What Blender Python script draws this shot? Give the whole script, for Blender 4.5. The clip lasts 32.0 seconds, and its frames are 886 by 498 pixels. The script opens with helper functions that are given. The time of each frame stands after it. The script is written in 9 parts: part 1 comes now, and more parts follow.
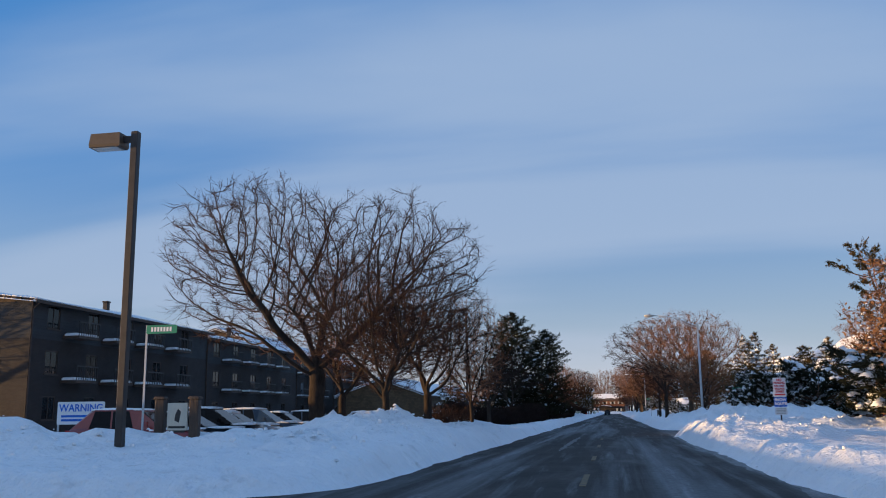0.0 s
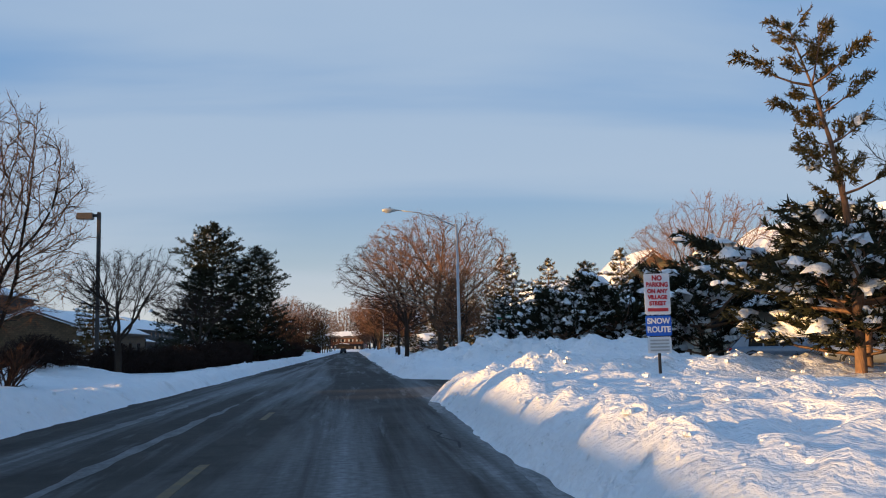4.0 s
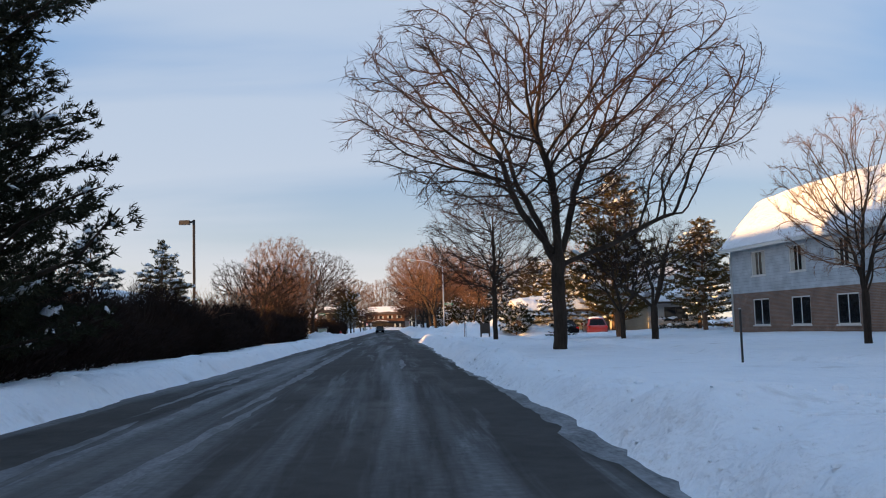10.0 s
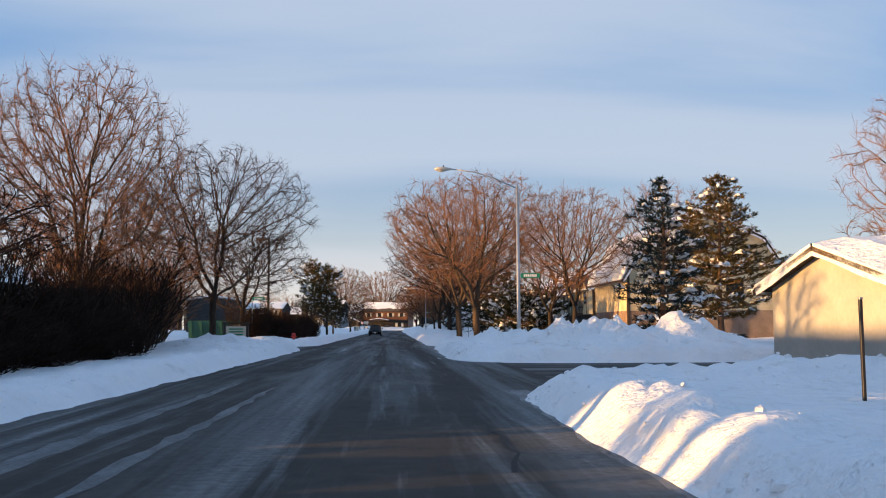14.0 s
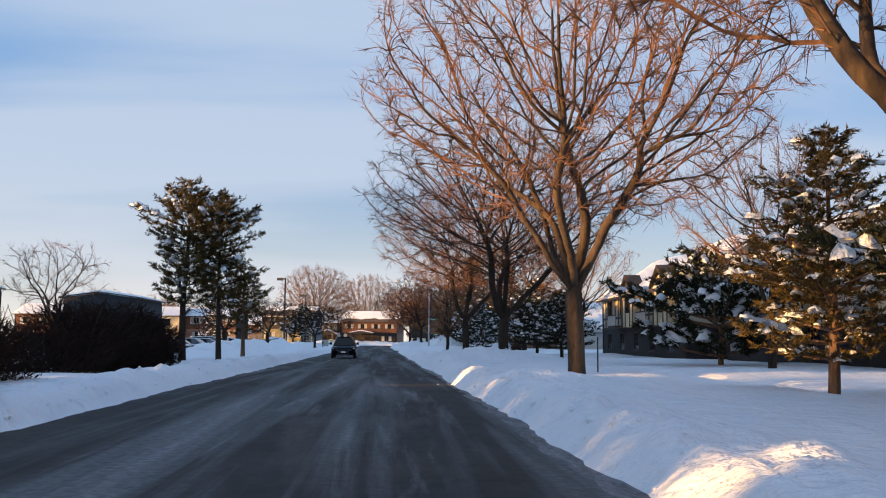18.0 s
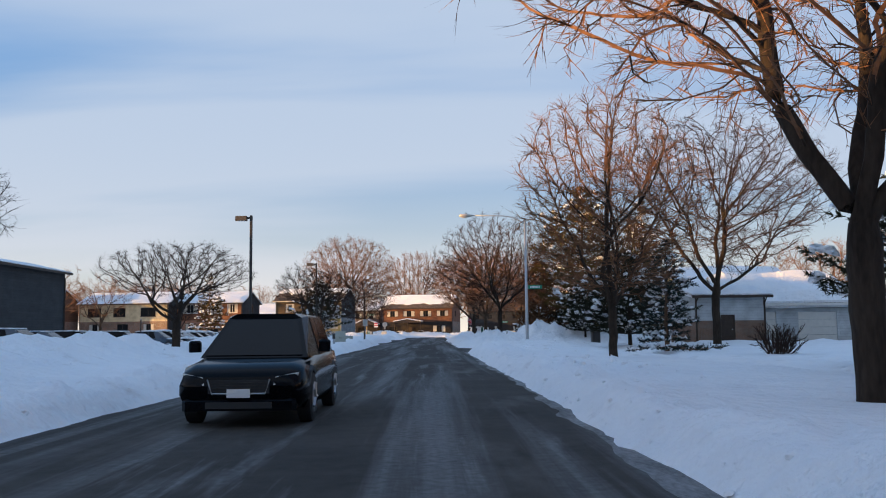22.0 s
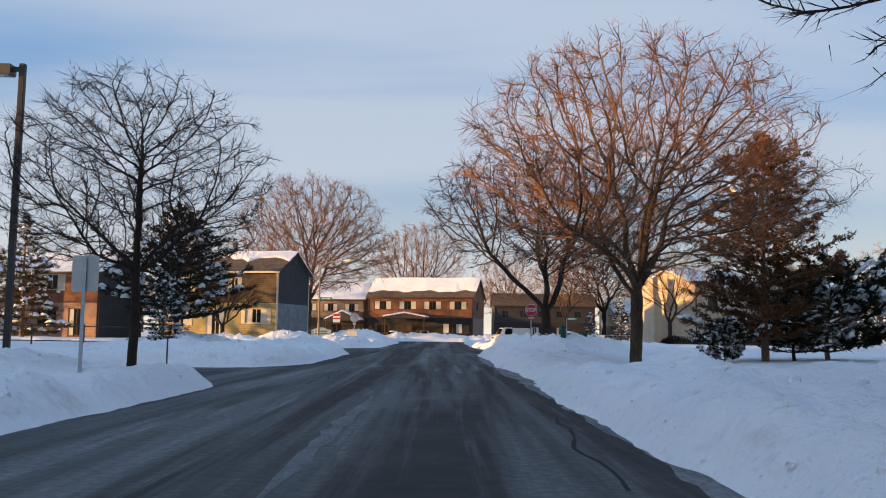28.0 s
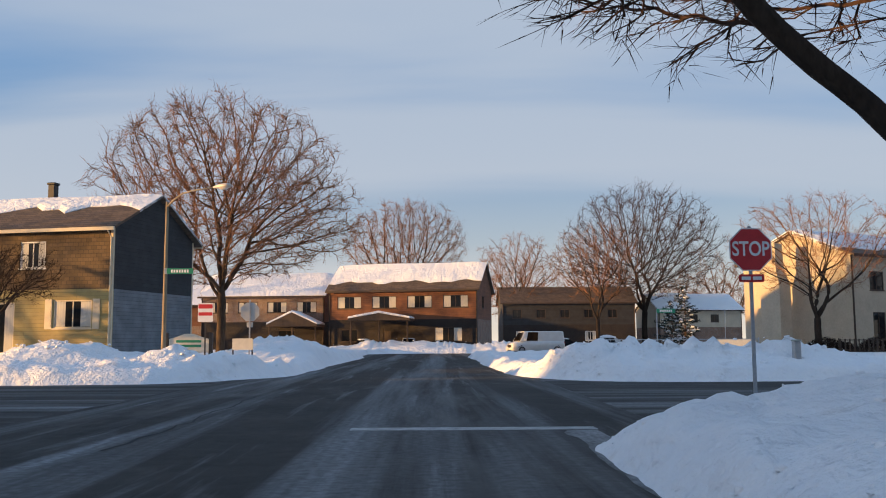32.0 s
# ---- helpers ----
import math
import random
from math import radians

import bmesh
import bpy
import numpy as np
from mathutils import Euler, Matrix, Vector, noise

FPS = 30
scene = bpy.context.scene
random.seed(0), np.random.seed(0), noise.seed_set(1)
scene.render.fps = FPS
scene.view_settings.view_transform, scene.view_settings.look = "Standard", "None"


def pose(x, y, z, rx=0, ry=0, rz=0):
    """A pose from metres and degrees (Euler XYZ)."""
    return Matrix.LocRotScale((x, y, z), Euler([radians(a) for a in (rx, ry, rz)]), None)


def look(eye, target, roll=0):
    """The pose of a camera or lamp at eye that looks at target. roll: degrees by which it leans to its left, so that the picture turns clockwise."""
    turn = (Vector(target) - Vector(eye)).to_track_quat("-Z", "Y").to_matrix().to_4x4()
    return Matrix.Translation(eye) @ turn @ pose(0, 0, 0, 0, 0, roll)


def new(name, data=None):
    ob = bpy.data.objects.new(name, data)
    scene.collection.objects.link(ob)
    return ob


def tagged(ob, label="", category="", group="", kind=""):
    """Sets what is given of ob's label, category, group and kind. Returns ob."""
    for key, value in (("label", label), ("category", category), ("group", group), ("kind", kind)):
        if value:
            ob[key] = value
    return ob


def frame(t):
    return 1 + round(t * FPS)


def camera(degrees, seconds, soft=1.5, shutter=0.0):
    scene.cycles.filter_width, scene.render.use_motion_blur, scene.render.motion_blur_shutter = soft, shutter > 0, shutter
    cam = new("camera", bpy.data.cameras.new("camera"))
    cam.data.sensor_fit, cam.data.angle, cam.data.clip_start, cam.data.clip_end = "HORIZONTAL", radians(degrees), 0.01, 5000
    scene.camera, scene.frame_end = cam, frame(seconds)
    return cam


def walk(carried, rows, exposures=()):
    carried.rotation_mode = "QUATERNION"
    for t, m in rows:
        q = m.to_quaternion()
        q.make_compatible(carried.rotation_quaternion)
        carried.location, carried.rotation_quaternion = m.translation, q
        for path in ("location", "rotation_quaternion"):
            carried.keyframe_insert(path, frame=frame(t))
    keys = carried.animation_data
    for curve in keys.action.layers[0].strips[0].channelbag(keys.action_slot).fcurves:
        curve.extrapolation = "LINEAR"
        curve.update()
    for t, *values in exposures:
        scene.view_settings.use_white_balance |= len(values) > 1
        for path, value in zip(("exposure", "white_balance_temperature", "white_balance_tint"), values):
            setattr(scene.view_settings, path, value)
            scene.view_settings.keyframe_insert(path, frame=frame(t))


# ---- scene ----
cam = camera(53.05, 32.0, soft=1.05)
EYE = 1.3
EXPOSURES = [(0.0, 0.6, 5400, 8), (1.5, 0.86, 5800, 5), (4.0, 0.78, 5850, 5), (7.0, 0.8, 5950, 8), (9.0, 0.99, 6350, 10), (13.0, 1.13, 6400, 10), (16.0, 0.79, 6150, 10), (18.0, 1.1, 6250, 10), (20.0, 1.03, 6450, 10), (22.0, 1.08, 6300, 10), (24.0, 0.79, 6200, 10), (28.0, 1.03, 6550, 10), (30.0, 1.0, 6550, 10), (32.0, 0.86, 6550, 10)]
PATH = [
    (0.0, -0.739, -50.883, 10.70, 10.48, 0.64),
    (0.5, -0.694, -47.928, 10.52, 9.22, 0.65),
    (1.0, -0.634, -44.974, 7.00, 8.76, 0.00),
    (1.5, -0.541, -42.054, 1.21, 8.11, -0.61),
    (2.0, -0.411, -39.070, -4.01, 7.48, -0.68),
    (2.5, -0.212, -35.985, -7.43, 7.02, -0.45),
    (3.0, 0.031, -32.771, -8.15, 6.89, 0.49),
    (3.5, 0.246, -29.255, -6.88, 6.58, 1.09),
    (4.0, 0.408, -25.378, -5.71, 6.29, 1.42),
    (4.5, 0.510, -21.053, -4.86, 6.03, 1.18),
    (6.5, 0.449, -0.047, -3.96, 5.24, -0.07),
    (7.0, 0.402, 5.669, -1.27, 5.73, -0.03),
    (7.5, 0.354, 11.479, -1.36, 5.83, 0.26),
    (8.0, 0.300, 17.502, -1.53, 6.14, 1.02),
    (8.5, 0.250, 23.772, -1.92, 5.93, 1.53),
    (9.0, 0.203, 30.300, -2.44, 4.39, 1.80),
    (9.5, 0.161, 37.125, -2.80, 5.00, 1.52),
    (10.0, 0.123, 44.197, -3.22, 4.93, 1.71),
    (10.5, 0.088, 51.491, -3.21, 5.00, 1.63),
    (11.0, 0.057, 58.970, -3.93, 4.96, 1.05),
    (11.5, 0.029, 66.621, -4.05, 4.90, 1.12),
    (12.0, 0.006, 74.424, -4.29, 4.84, 1.03),
    (12.5, -0.013, 82.269, -3.44, 4.96, 1.11),
    (13.0, -0.027, 90.122, -2.90, 4.54, 1.04),
    (13.5, -0.038, 98.007, -3.08, 4.81, 0.58),
    (15.5, -0.022, 129.816, -3.05, 5.34, -0.43),
    (16.0, -0.009, 136.884, -3.15, 5.82, -0.72),
    (16.5, 0.003, 144.054, -3.24, 5.86, -0.66),
    (17.0, 0.014, 151.292, -3.23, 5.93, -0.40),
    (17.5, 0.023, 158.497, -3.50, 6.04, -0.60),
    (18.0, 0.030, 165.651, -4.09, 5.96, -0.41),
    (18.5, 0.034, 172.741, -4.33, 5.81, 0.08),
    (19.0, 0.039, 179.712, -4.25, 5.93, 0.12),
    (19.5, 0.042, 186.588, -4.15, 6.00, 0.45),
    (20.0, 0.046, 193.396, -2.71, 5.82, 0.74),
    (20.5, 0.050, 200.150, -0.87, 5.75, 1.14),
    (21.0, 0.052, 206.824, -0.54, 6.69, 1.57),
    (21.5, 0.049, 213.393, -0.63, 5.32, 1.23),
    (22.0, 0.042, 219.888, -0.82, 5.32, 0.64),
    (22.5, 0.031, 226.334, -1.02, 5.48, 0.70),
    (23.0, 0.014, 232.730, -1.19, 6.17, 0.84),
    (23.5, -0.013, 239.084, -1.01, 6.15, 0.65),
    (24.0, -0.048, 245.393, -0.82, 6.11, 0.43),
    (24.5, -0.075, 251.654, -0.73, 6.12, 0.32),
    (26.5, -0.102, 276.208, -0.75, 6.26, -0.45),
    (27.0, -0.113, 282.019, -0.65, 4.93, -0.76),
    (27.5, -0.124, 287.603, -0.52, 5.20, -0.94),
    (28.0, -0.126, 293.105, -0.33, 5.42, -0.77),
    (28.5, -0.110, 298.690, -0.48, 4.85, -0.04),
    (29.0, -0.081, 304.288, -0.89, 5.55, -0.01),
    (29.5, -0.037, 309.831, -1.41, 5.86, -0.03),
    (30.0, 0.023, 315.327, -1.45, 5.28, -0.20),
    (30.5, 0.093, 320.705, -1.38, 5.00, 0.01),
    (31.0, 0.163, 325.811, -1.44, 5.48, 0.19),
    (31.5, 0.235, 330.737, -1.07, 5.73, 0.23),
    (32.0, 0.308, 335.663, -0.73, 5.91, 0.29),
]
walk(cam, [(t, pose(x, y, EYE, 90 + pitch, roll, yaw)) for t, x, y, yaw, pitch, roll in PATH], exposures=EXPOSURES)

# ---- light ----
SUN_AZ, SUN_EL = 257.0, 4.2      # degrees clockwise from +Y, and above the horizon
world = bpy.data.worlds.new("world")
scene.world = world
world.use_nodes = True
wn, wl = world.node_tree.nodes, world.node_tree.links
wn.clear()
w_out = wn.new("ShaderNodeOutputWorld")
w_sky = wn.new("ShaderNodeTexSky")
w_sky.sky_type, w_sky.sun_disc = "NISHITA", False
w_sky.sun_elevation, w_sky.sun_rotation = radians(SUN_EL), radians(SUN_AZ)
w_sky.air_density, w_sky.dust_density, w_sky.ozone_density = 1.0, 0.6, 1.6
w_tc = wn.new("ShaderNodeTexCoord")
w_sep = wn.new("ShaderNodeSeparateXYZ")
wl.new(w_tc.outputs["Generated"], w_sep.inputs[0])


def wmath(op, a, b=0.0):
    n = wn.new("ShaderNodeMath")
    n.operation = op
    for i, v in enumerate((a, b)):
        if isinstance(v, (int, float)):
            n.inputs[i].default_value = v
        else:
            wl.new(v, n.inputs[i])
    return n.outputs[0]


w_den = wmath("ADD", wmath("MAXIMUM", w_sep.outputs[2], 0.0), 0.22)
w_com = wn.new("ShaderNodeCombineXYZ")
wl.new(wmath("DIVIDE", w_sep.outputs[0], w_den), w_com.inputs[0])
wl.new(wmath("DIVIDE", w_sep.outputs[1], w_den), w_com.inputs[1])
w_map = wn.new("ShaderNodeMapping")
w_map.inputs["Rotation"].default_value = (0, 0, radians(-20))
w_map.inputs["Scale"].default_value = (0.42, 1.45, 1.0)
w_map.inputs["Location"].default_value = (0.7, 0.35, 0.0)
wl.new(w_com.outputs[0], w_map.inputs[0])
w_noise = wn.new("ShaderNodeTexNoise")
w_noise.inputs["Scale"].default_value = 0.9
w_noise.inputs["Detail"].default_value = 7.0
w_noise.inputs["Roughness"].default_value = 0.42
w_noise.inputs["Distortion"].default_value = 0.5
wl.new(w_map.outputs[0], w_noise.inputs["Vector"])
w_ramp = wn.new("ShaderNodeValToRGB")
w_ramp.color_ramp.elements[0].position, w_ramp.color_ramp.elements[0].color = 0.39, (0, 0, 0, 1)
w_ramp.color_ramp.elements[1].position, w_ramp.color_ramp.elements[1].color = 0.62, (1, 1, 1, 1)
w_ramp.color_ramp.interpolation = "EASE"
wl.new(w_noise.outputs["Fac"], w_ramp.inputs[0])
# thin high cloud, and pale warm air towards the horizon
CLOUD, CLOUD_AMOUNT, HAZE, SKY_STRENGTH = (4.75, 5.45, 6.5, 1), 0.85, (9.2, 7.9, 6.3, 1), 0.056
AIR_LOW, AIR_HIGH = (4.2, 5.05, 6.1, 1), (1.35, 3.2, 6.15, 1)
GLOW = (7.0, 4.6, 2.6, 1)
w_mix = wn.new("ShaderNodeMixRGB")
# extra unseen cloud towards the zenith, added to brighten the snow
w_over = wmath("MULTIPLY", wmath("MAXIMUM", wmath("SUBTRACT", w_sep.outputs[2], 0.45), 0.0), 0.35)
wl.new(wmath("MINIMUM", wmath("ADD", wmath("MULTIPLY", w_ramp.outputs[0], CLOUD_AMOUNT), w_over), 1.0), w_mix.inputs[0])
w_tint = wn.new("ShaderNodeMixRGB")
w_tint.blend_type = "MULTIPLY"
w_tint.inputs[0].default_value = 1.0
w_tint.inputs[2].default_value = (0.80, 1.60, 2.65, 1)
wl.new(w_sky.outputs[0], w_tint.inputs[1])
# clear air: paler low down, deep blue higher up
w_air = wn.new("ShaderNodeMixRGB")
w_air.inputs[1].default_value, w_air.inputs[2].default_value = AIR_LOW, AIR_HIGH
w_rise = wn.new("ShaderNodeMapRange")
w_rise.interpolation_type = "SMOOTHSTEP"
w_rise.inputs["From Min"].default_value, w_rise.inputs["From Max"].default_value = 0.06, 0.36
wl.new(w_sep.outputs[2], w_rise.inputs[0])
wl.new(w_rise.outputs[0], w_air.inputs[0])
w_clear = wn.new("ShaderNodeMixRGB")
w_clear.inputs[0].default_value = 0.75
wl.new(w_tint.outputs[0], w_clear.inputs[1])
wl.new(w_air.outputs[0], w_clear.inputs[2])
wl.new(w_clear.outputs[0], w_mix.inputs[1])
w_mix.inputs[2].default_value = CLOUD
w_hz = wn.new("ShaderNodeMixRGB")
w_low = wmath("POWER", wmath("SUBTRACT", 1.0, wmath("MINIMUM", wmath("MAXIMUM", w_sep.outputs[2], 0.0), 1.0)), 15.0)
wl.new(wmath("MULTIPLY", w_low, 0.9), w_hz.inputs[0])
wl.new(w_mix.outputs[0], w_hz.inputs[1])
w_hz.inputs[2].default_value = HAZE
# bright thin cloud round the low sun
w_dot = wn.new("ShaderNodeVectorMath")
w_dot.operation = "DOT_PRODUCT"
wl.new(w_tc.outputs["Generated"], w_dot.inputs[0])
w_dot.inputs[1].default_value = (math.sin(radians(SUN_AZ)) * math.cos(radians(SUN_EL)), math.cos(radians(SUN_AZ)) * math.cos(radians(SUN_EL)), math.sin(radians(SUN_EL)))
w_glow = wmath("POWER", wmath("MAXIMUM", w_dot.outputs["Value"], 0.0), 9.0)
w_add = wn.new("ShaderNodeMixRGB")
w_add.blend_type = "ADD"
wl.new(w_glow, w_add.inputs[0])
wl.new(w_hz.outputs[0], w_add.inputs[1])
w_add.inputs[2].default_value = GLOW
w_bg = wn.new("ShaderNodeBackground")
w_bg.inputs[1].default_value = SKY_STRENGTH
wl.new(w_add.outputs[0], w_bg.inputs[0])
wl.new(w_bg.outputs[0], w_out.inputs[0])

sun_data = bpy.data.lights.new("sun", "SUN")
sun_data.energy, sun_data.angle, sun_data.color = 5.0, radians(0.6), (1.0, 0.55, 0.19)
sun = new("sun", sun_data)
_a, _e = radians(SUN_AZ), radians(SUN_EL)
SUN_DIR = Vector((math.sin(_a) * math.cos(_e), math.cos(_a) * math.cos(_e), math.sin(_e)))
sun.matrix_world = look(SUN_DIR * 300, (0, 0, 0))


# ---- materials ----
def material(name, base, rough=0.8, metal=0.0, vary=0.25, scale=2.0, bump=0.0, bump_scale=20.0, other=None, spec=0.5, per_object=0.0, stretch=(1, 1, 1), detail=5.0, coat=0.0):
    """A procedural surface: base colour mixed with another by noise at two scales, and fine relief."""
    m = bpy.data.materials.new(name)
    m.use_nodes = True
    n, l = m.node_tree.nodes, m.node_tree.links
    b = n["Principled BSDF"]
    b.inputs["Roughness"].default_value, b.inputs["Metallic"].default_value = rough, metal
    b.inputs["Specular IOR Level"].default_value = spec
    if coat:
        b.inputs["Coat Weight"].default_value = coat
        b.inputs["Coat Roughness"].default_value = 0.08
    tc = n.new("ShaderNodeTexCoord")
    mp = n.new("ShaderNodeMapping")
    mp.inputs["Scale"].default_value = stretch
    l.new(tc.outputs["Object"], mp.inputs[0])
    n1 = n.new("ShaderNodeTexNoise")
    n1.inputs["Scale"].default_value, n1.inputs["Detail"].default_value = scale, detail
    l.new(mp.outputs[0], n1.inputs["Vector"])
    n2 = n.new("ShaderNodeTexNoise")
    n2.inputs["Scale"].default_value, n2.inputs["Detail"].default_value = scale * 7.3, 3.0
    l.new(mp.outputs[0], n2.inputs["Vector"])
    avg = n.new("ShaderNodeMixRGB")
    avg.inputs[0].default_value = 0.4
    l.new(n1.outputs["Fac"], avg.inputs[1])
    l.new(n2.outputs["Fac"], avg.inputs[2])
    ramp = n.new("ShaderNodeValToRGB")
    ramp.color_ramp.elements[0].position, ramp.color_ramp.elements[1].position = 0.33, 0.67
    if other is None:
        lo, hi = [c * (1 - vary) for c in base], [min(1, c * (1 + vary)) for c in base]
    else:
        lo, hi = base, other
    ramp.color_ramp.elements[0].color, ramp.color_ramp.elements[1].color = (*lo, 1), (*hi, 1)
    l.new(avg.outputs[0], ramp.inputs[0])
    col = ramp.outputs[0]
    if per_object:
        oi = n.new("ShaderNodeObjectInfo")
        hs = n.new("ShaderNodeHueSaturation")
        mr = n.new("ShaderNodeMapRange")
        mr.inputs["To Min"].default_value, mr.inputs["To Max"].default_value = 1 - per_object, 1 + per_object
        l.new(oi.outputs["Random"], mr.inputs[0])
        l.new(mr.outputs[0], hs.inputs["Value"])
        l.new(col, hs.inputs["Color"])
        col = hs.outputs[0]
    l.new(col, b.inputs["Base Color"])
    if bump:
        nb = n.new("ShaderNodeTexNoise")
        nb.inputs["Scale"].default_value, nb.inputs["Detail"].default_value = bump_scale, 6.0
        l.new(mp.outputs[0], nb.inputs["Vector"])
        bp = n.new("ShaderNodeBump")
        bp.inputs["Strength"].default_value, bp.inputs["Distance"].default_value = bump, 0.05
        l.new(nb.outputs["Fac"], bp.inputs["Height"])
        l.new(bp.outputs[0], b.inputs["Normal"])
    return m


def course_material(name, col_a, col_b, mortar, width, height, gap=0.012, rough=0.85, offset=0.5, bump=0.5):
    """Courses of bricks, boards or shingles on upright faces far from the road, laid along the wall."""
    m = bpy.data.materials.new(name)
    m.use_nodes = True
    n, l = m.node_tree.nodes, m.node_tree.links
    b = n["Principled BSDF"]
    b.inputs["Roughness"].default_value = rough
    tc = n.new("ShaderNodeTexCoord")
    sp = n.new("ShaderNodeSeparateXYZ")
    l.new(tc.outputs["Object"], sp.inputs[0])
    ad = n.new("ShaderNodeMath")
    l.new(sp.outputs[0], ad.inputs[0])
    l.new(sp.outputs[1], ad.inputs[1])
    cb = n.new("ShaderNodeCombineXYZ")
    l.new(ad.outputs[0], cb.inputs[0])
    l.new(sp.outputs[2], cb.inputs[1])
    br = n.new("ShaderNodeTexBrick")
    br.offset = offset
    br.inputs["Color1"].default_value, br.inputs["Color2"].default_value, br.inputs["Mortar"].default_value = (*col_a, 1), (*col_b, 1), (*mortar, 1)
    br.inputs["Scale"].default_value = 1.0
    br.inputs["Mortar Size"].default_value = gap
    br.inputs["Brick Width"].default_value, br.inputs["Row Height"].default_value = width, height
    l.new(cb.outputs[0], br.inputs["Vector"])
    no = n.new("ShaderNodeTexNoise")
    no.inputs["Scale"].default_value, no.inputs["Detail"].default_value = 1.3, 6.0
    l.new(tc.outputs["Object"], no.inputs["Vector"])
    rg = n.new("ShaderNodeValToRGB")
    rg.color_ramp.elements[0].position, rg.color_ramp.elements[1].position = 0.3, 0.7
    rg.color_ramp.elements[0].color, rg.color_ramp.elements[1].color = (0.72, 0.70, 0.68, 1), (1.12, 1.1, 1.06, 1)
    l.new(no.outputs["Fac"], rg.inputs[0])
    mu = n.new("ShaderNodeMixRGB")
    mu.blend_type = "MULTIPLY"
    mu.inputs[0].default_value = 1.0
    l.new(br.outputs["Color"], mu.inputs[1])
    l.new(rg.outputs[0], mu.inputs[2])
    l.new(mu.outputs[0], b.inputs["Base Color"])
    bp = n.new("ShaderNodeBump")
    bp.inputs["Strength"].default_value, bp.inputs["Distance"].default_value = bump, 0.02
    bp.invert = True
    l.new(br.outputs["Fac"], bp.inputs["Height"])
    l.new(bp.outputs[0], b.inputs["Normal"])
    return m


def snow_material(name, dirt=0.35):
    """Snow: white with faint blue, wind crust, lumps, and grey-brown plough dirt in patches."""
    m = material(name, (0.86, 0.87, 0.89), rough=0.7, scale=0.35, other=(0.94, 0.94, 0.94), spec=0.25)
    n, l = m.node_tree.nodes, m.node_tree.links
    b = n["Principled BSDF"]
    tc = n["Texture Coordinate"]
    old = b.inputs["Base Color"].links[0].from_socket
    nd = n.new("ShaderNodeTexNoise")
    nd.inputs["Scale"].default_value, nd.inputs["Detail"].default_value, nd.inputs["Roughness"].default_value = 0.8, 9.0, 0.68
    l.new(tc.outputs["Object"], nd.inputs["Vector"])
    rd = n.new("ShaderNodeValToRGB")
    rd.color_ramp.elements[0].position, rd.color_ramp.elements[1].position = 0.58, 0.76
    rd.color_ramp.elements[0].color, rd.color_ramp.elements[1].color = (0, 0, 0, 1), (dirt, dirt, dirt, 1)
    l.new(nd.outputs["Fac"], rd.inputs[0])
    mx = n.new("ShaderNodeMixRGB")
    mx.inputs[2].default_value = (0.48, 0.44, 0.40, 1)
    l.new(rd.outputs[0], mx.inputs[0])
    l.new(old, mx.inputs[1])
    l.new(mx.outputs[0], b.inputs["Base Color"])
    last = None
    for sc, st, dist in ((1.1, 0.6, 0.3), (3.8, 0.85, 0.14), (13.0, 0.8, 0.045)):
        nb = n.new("ShaderNodeTexNoise")
        nb.inputs["Scale"].default_value, nb.inputs["Detail"].default_value = sc, 5.0
        l.new(tc.outputs["Object"], nb.inputs["Vector"])
        bp = n.new("ShaderNodeBump")
        bp.inputs["Strength"].default_value, bp.inputs["Distance"].default_value = st, dist
        l.new(nb.outputs["Fac"], bp.inputs["Height"])
        if last is not None:
            l.new(last, bp.inputs["Normal"])
        last = bp.outputs[0]
    l.new(last, b.inputs["Normal"])
    return m


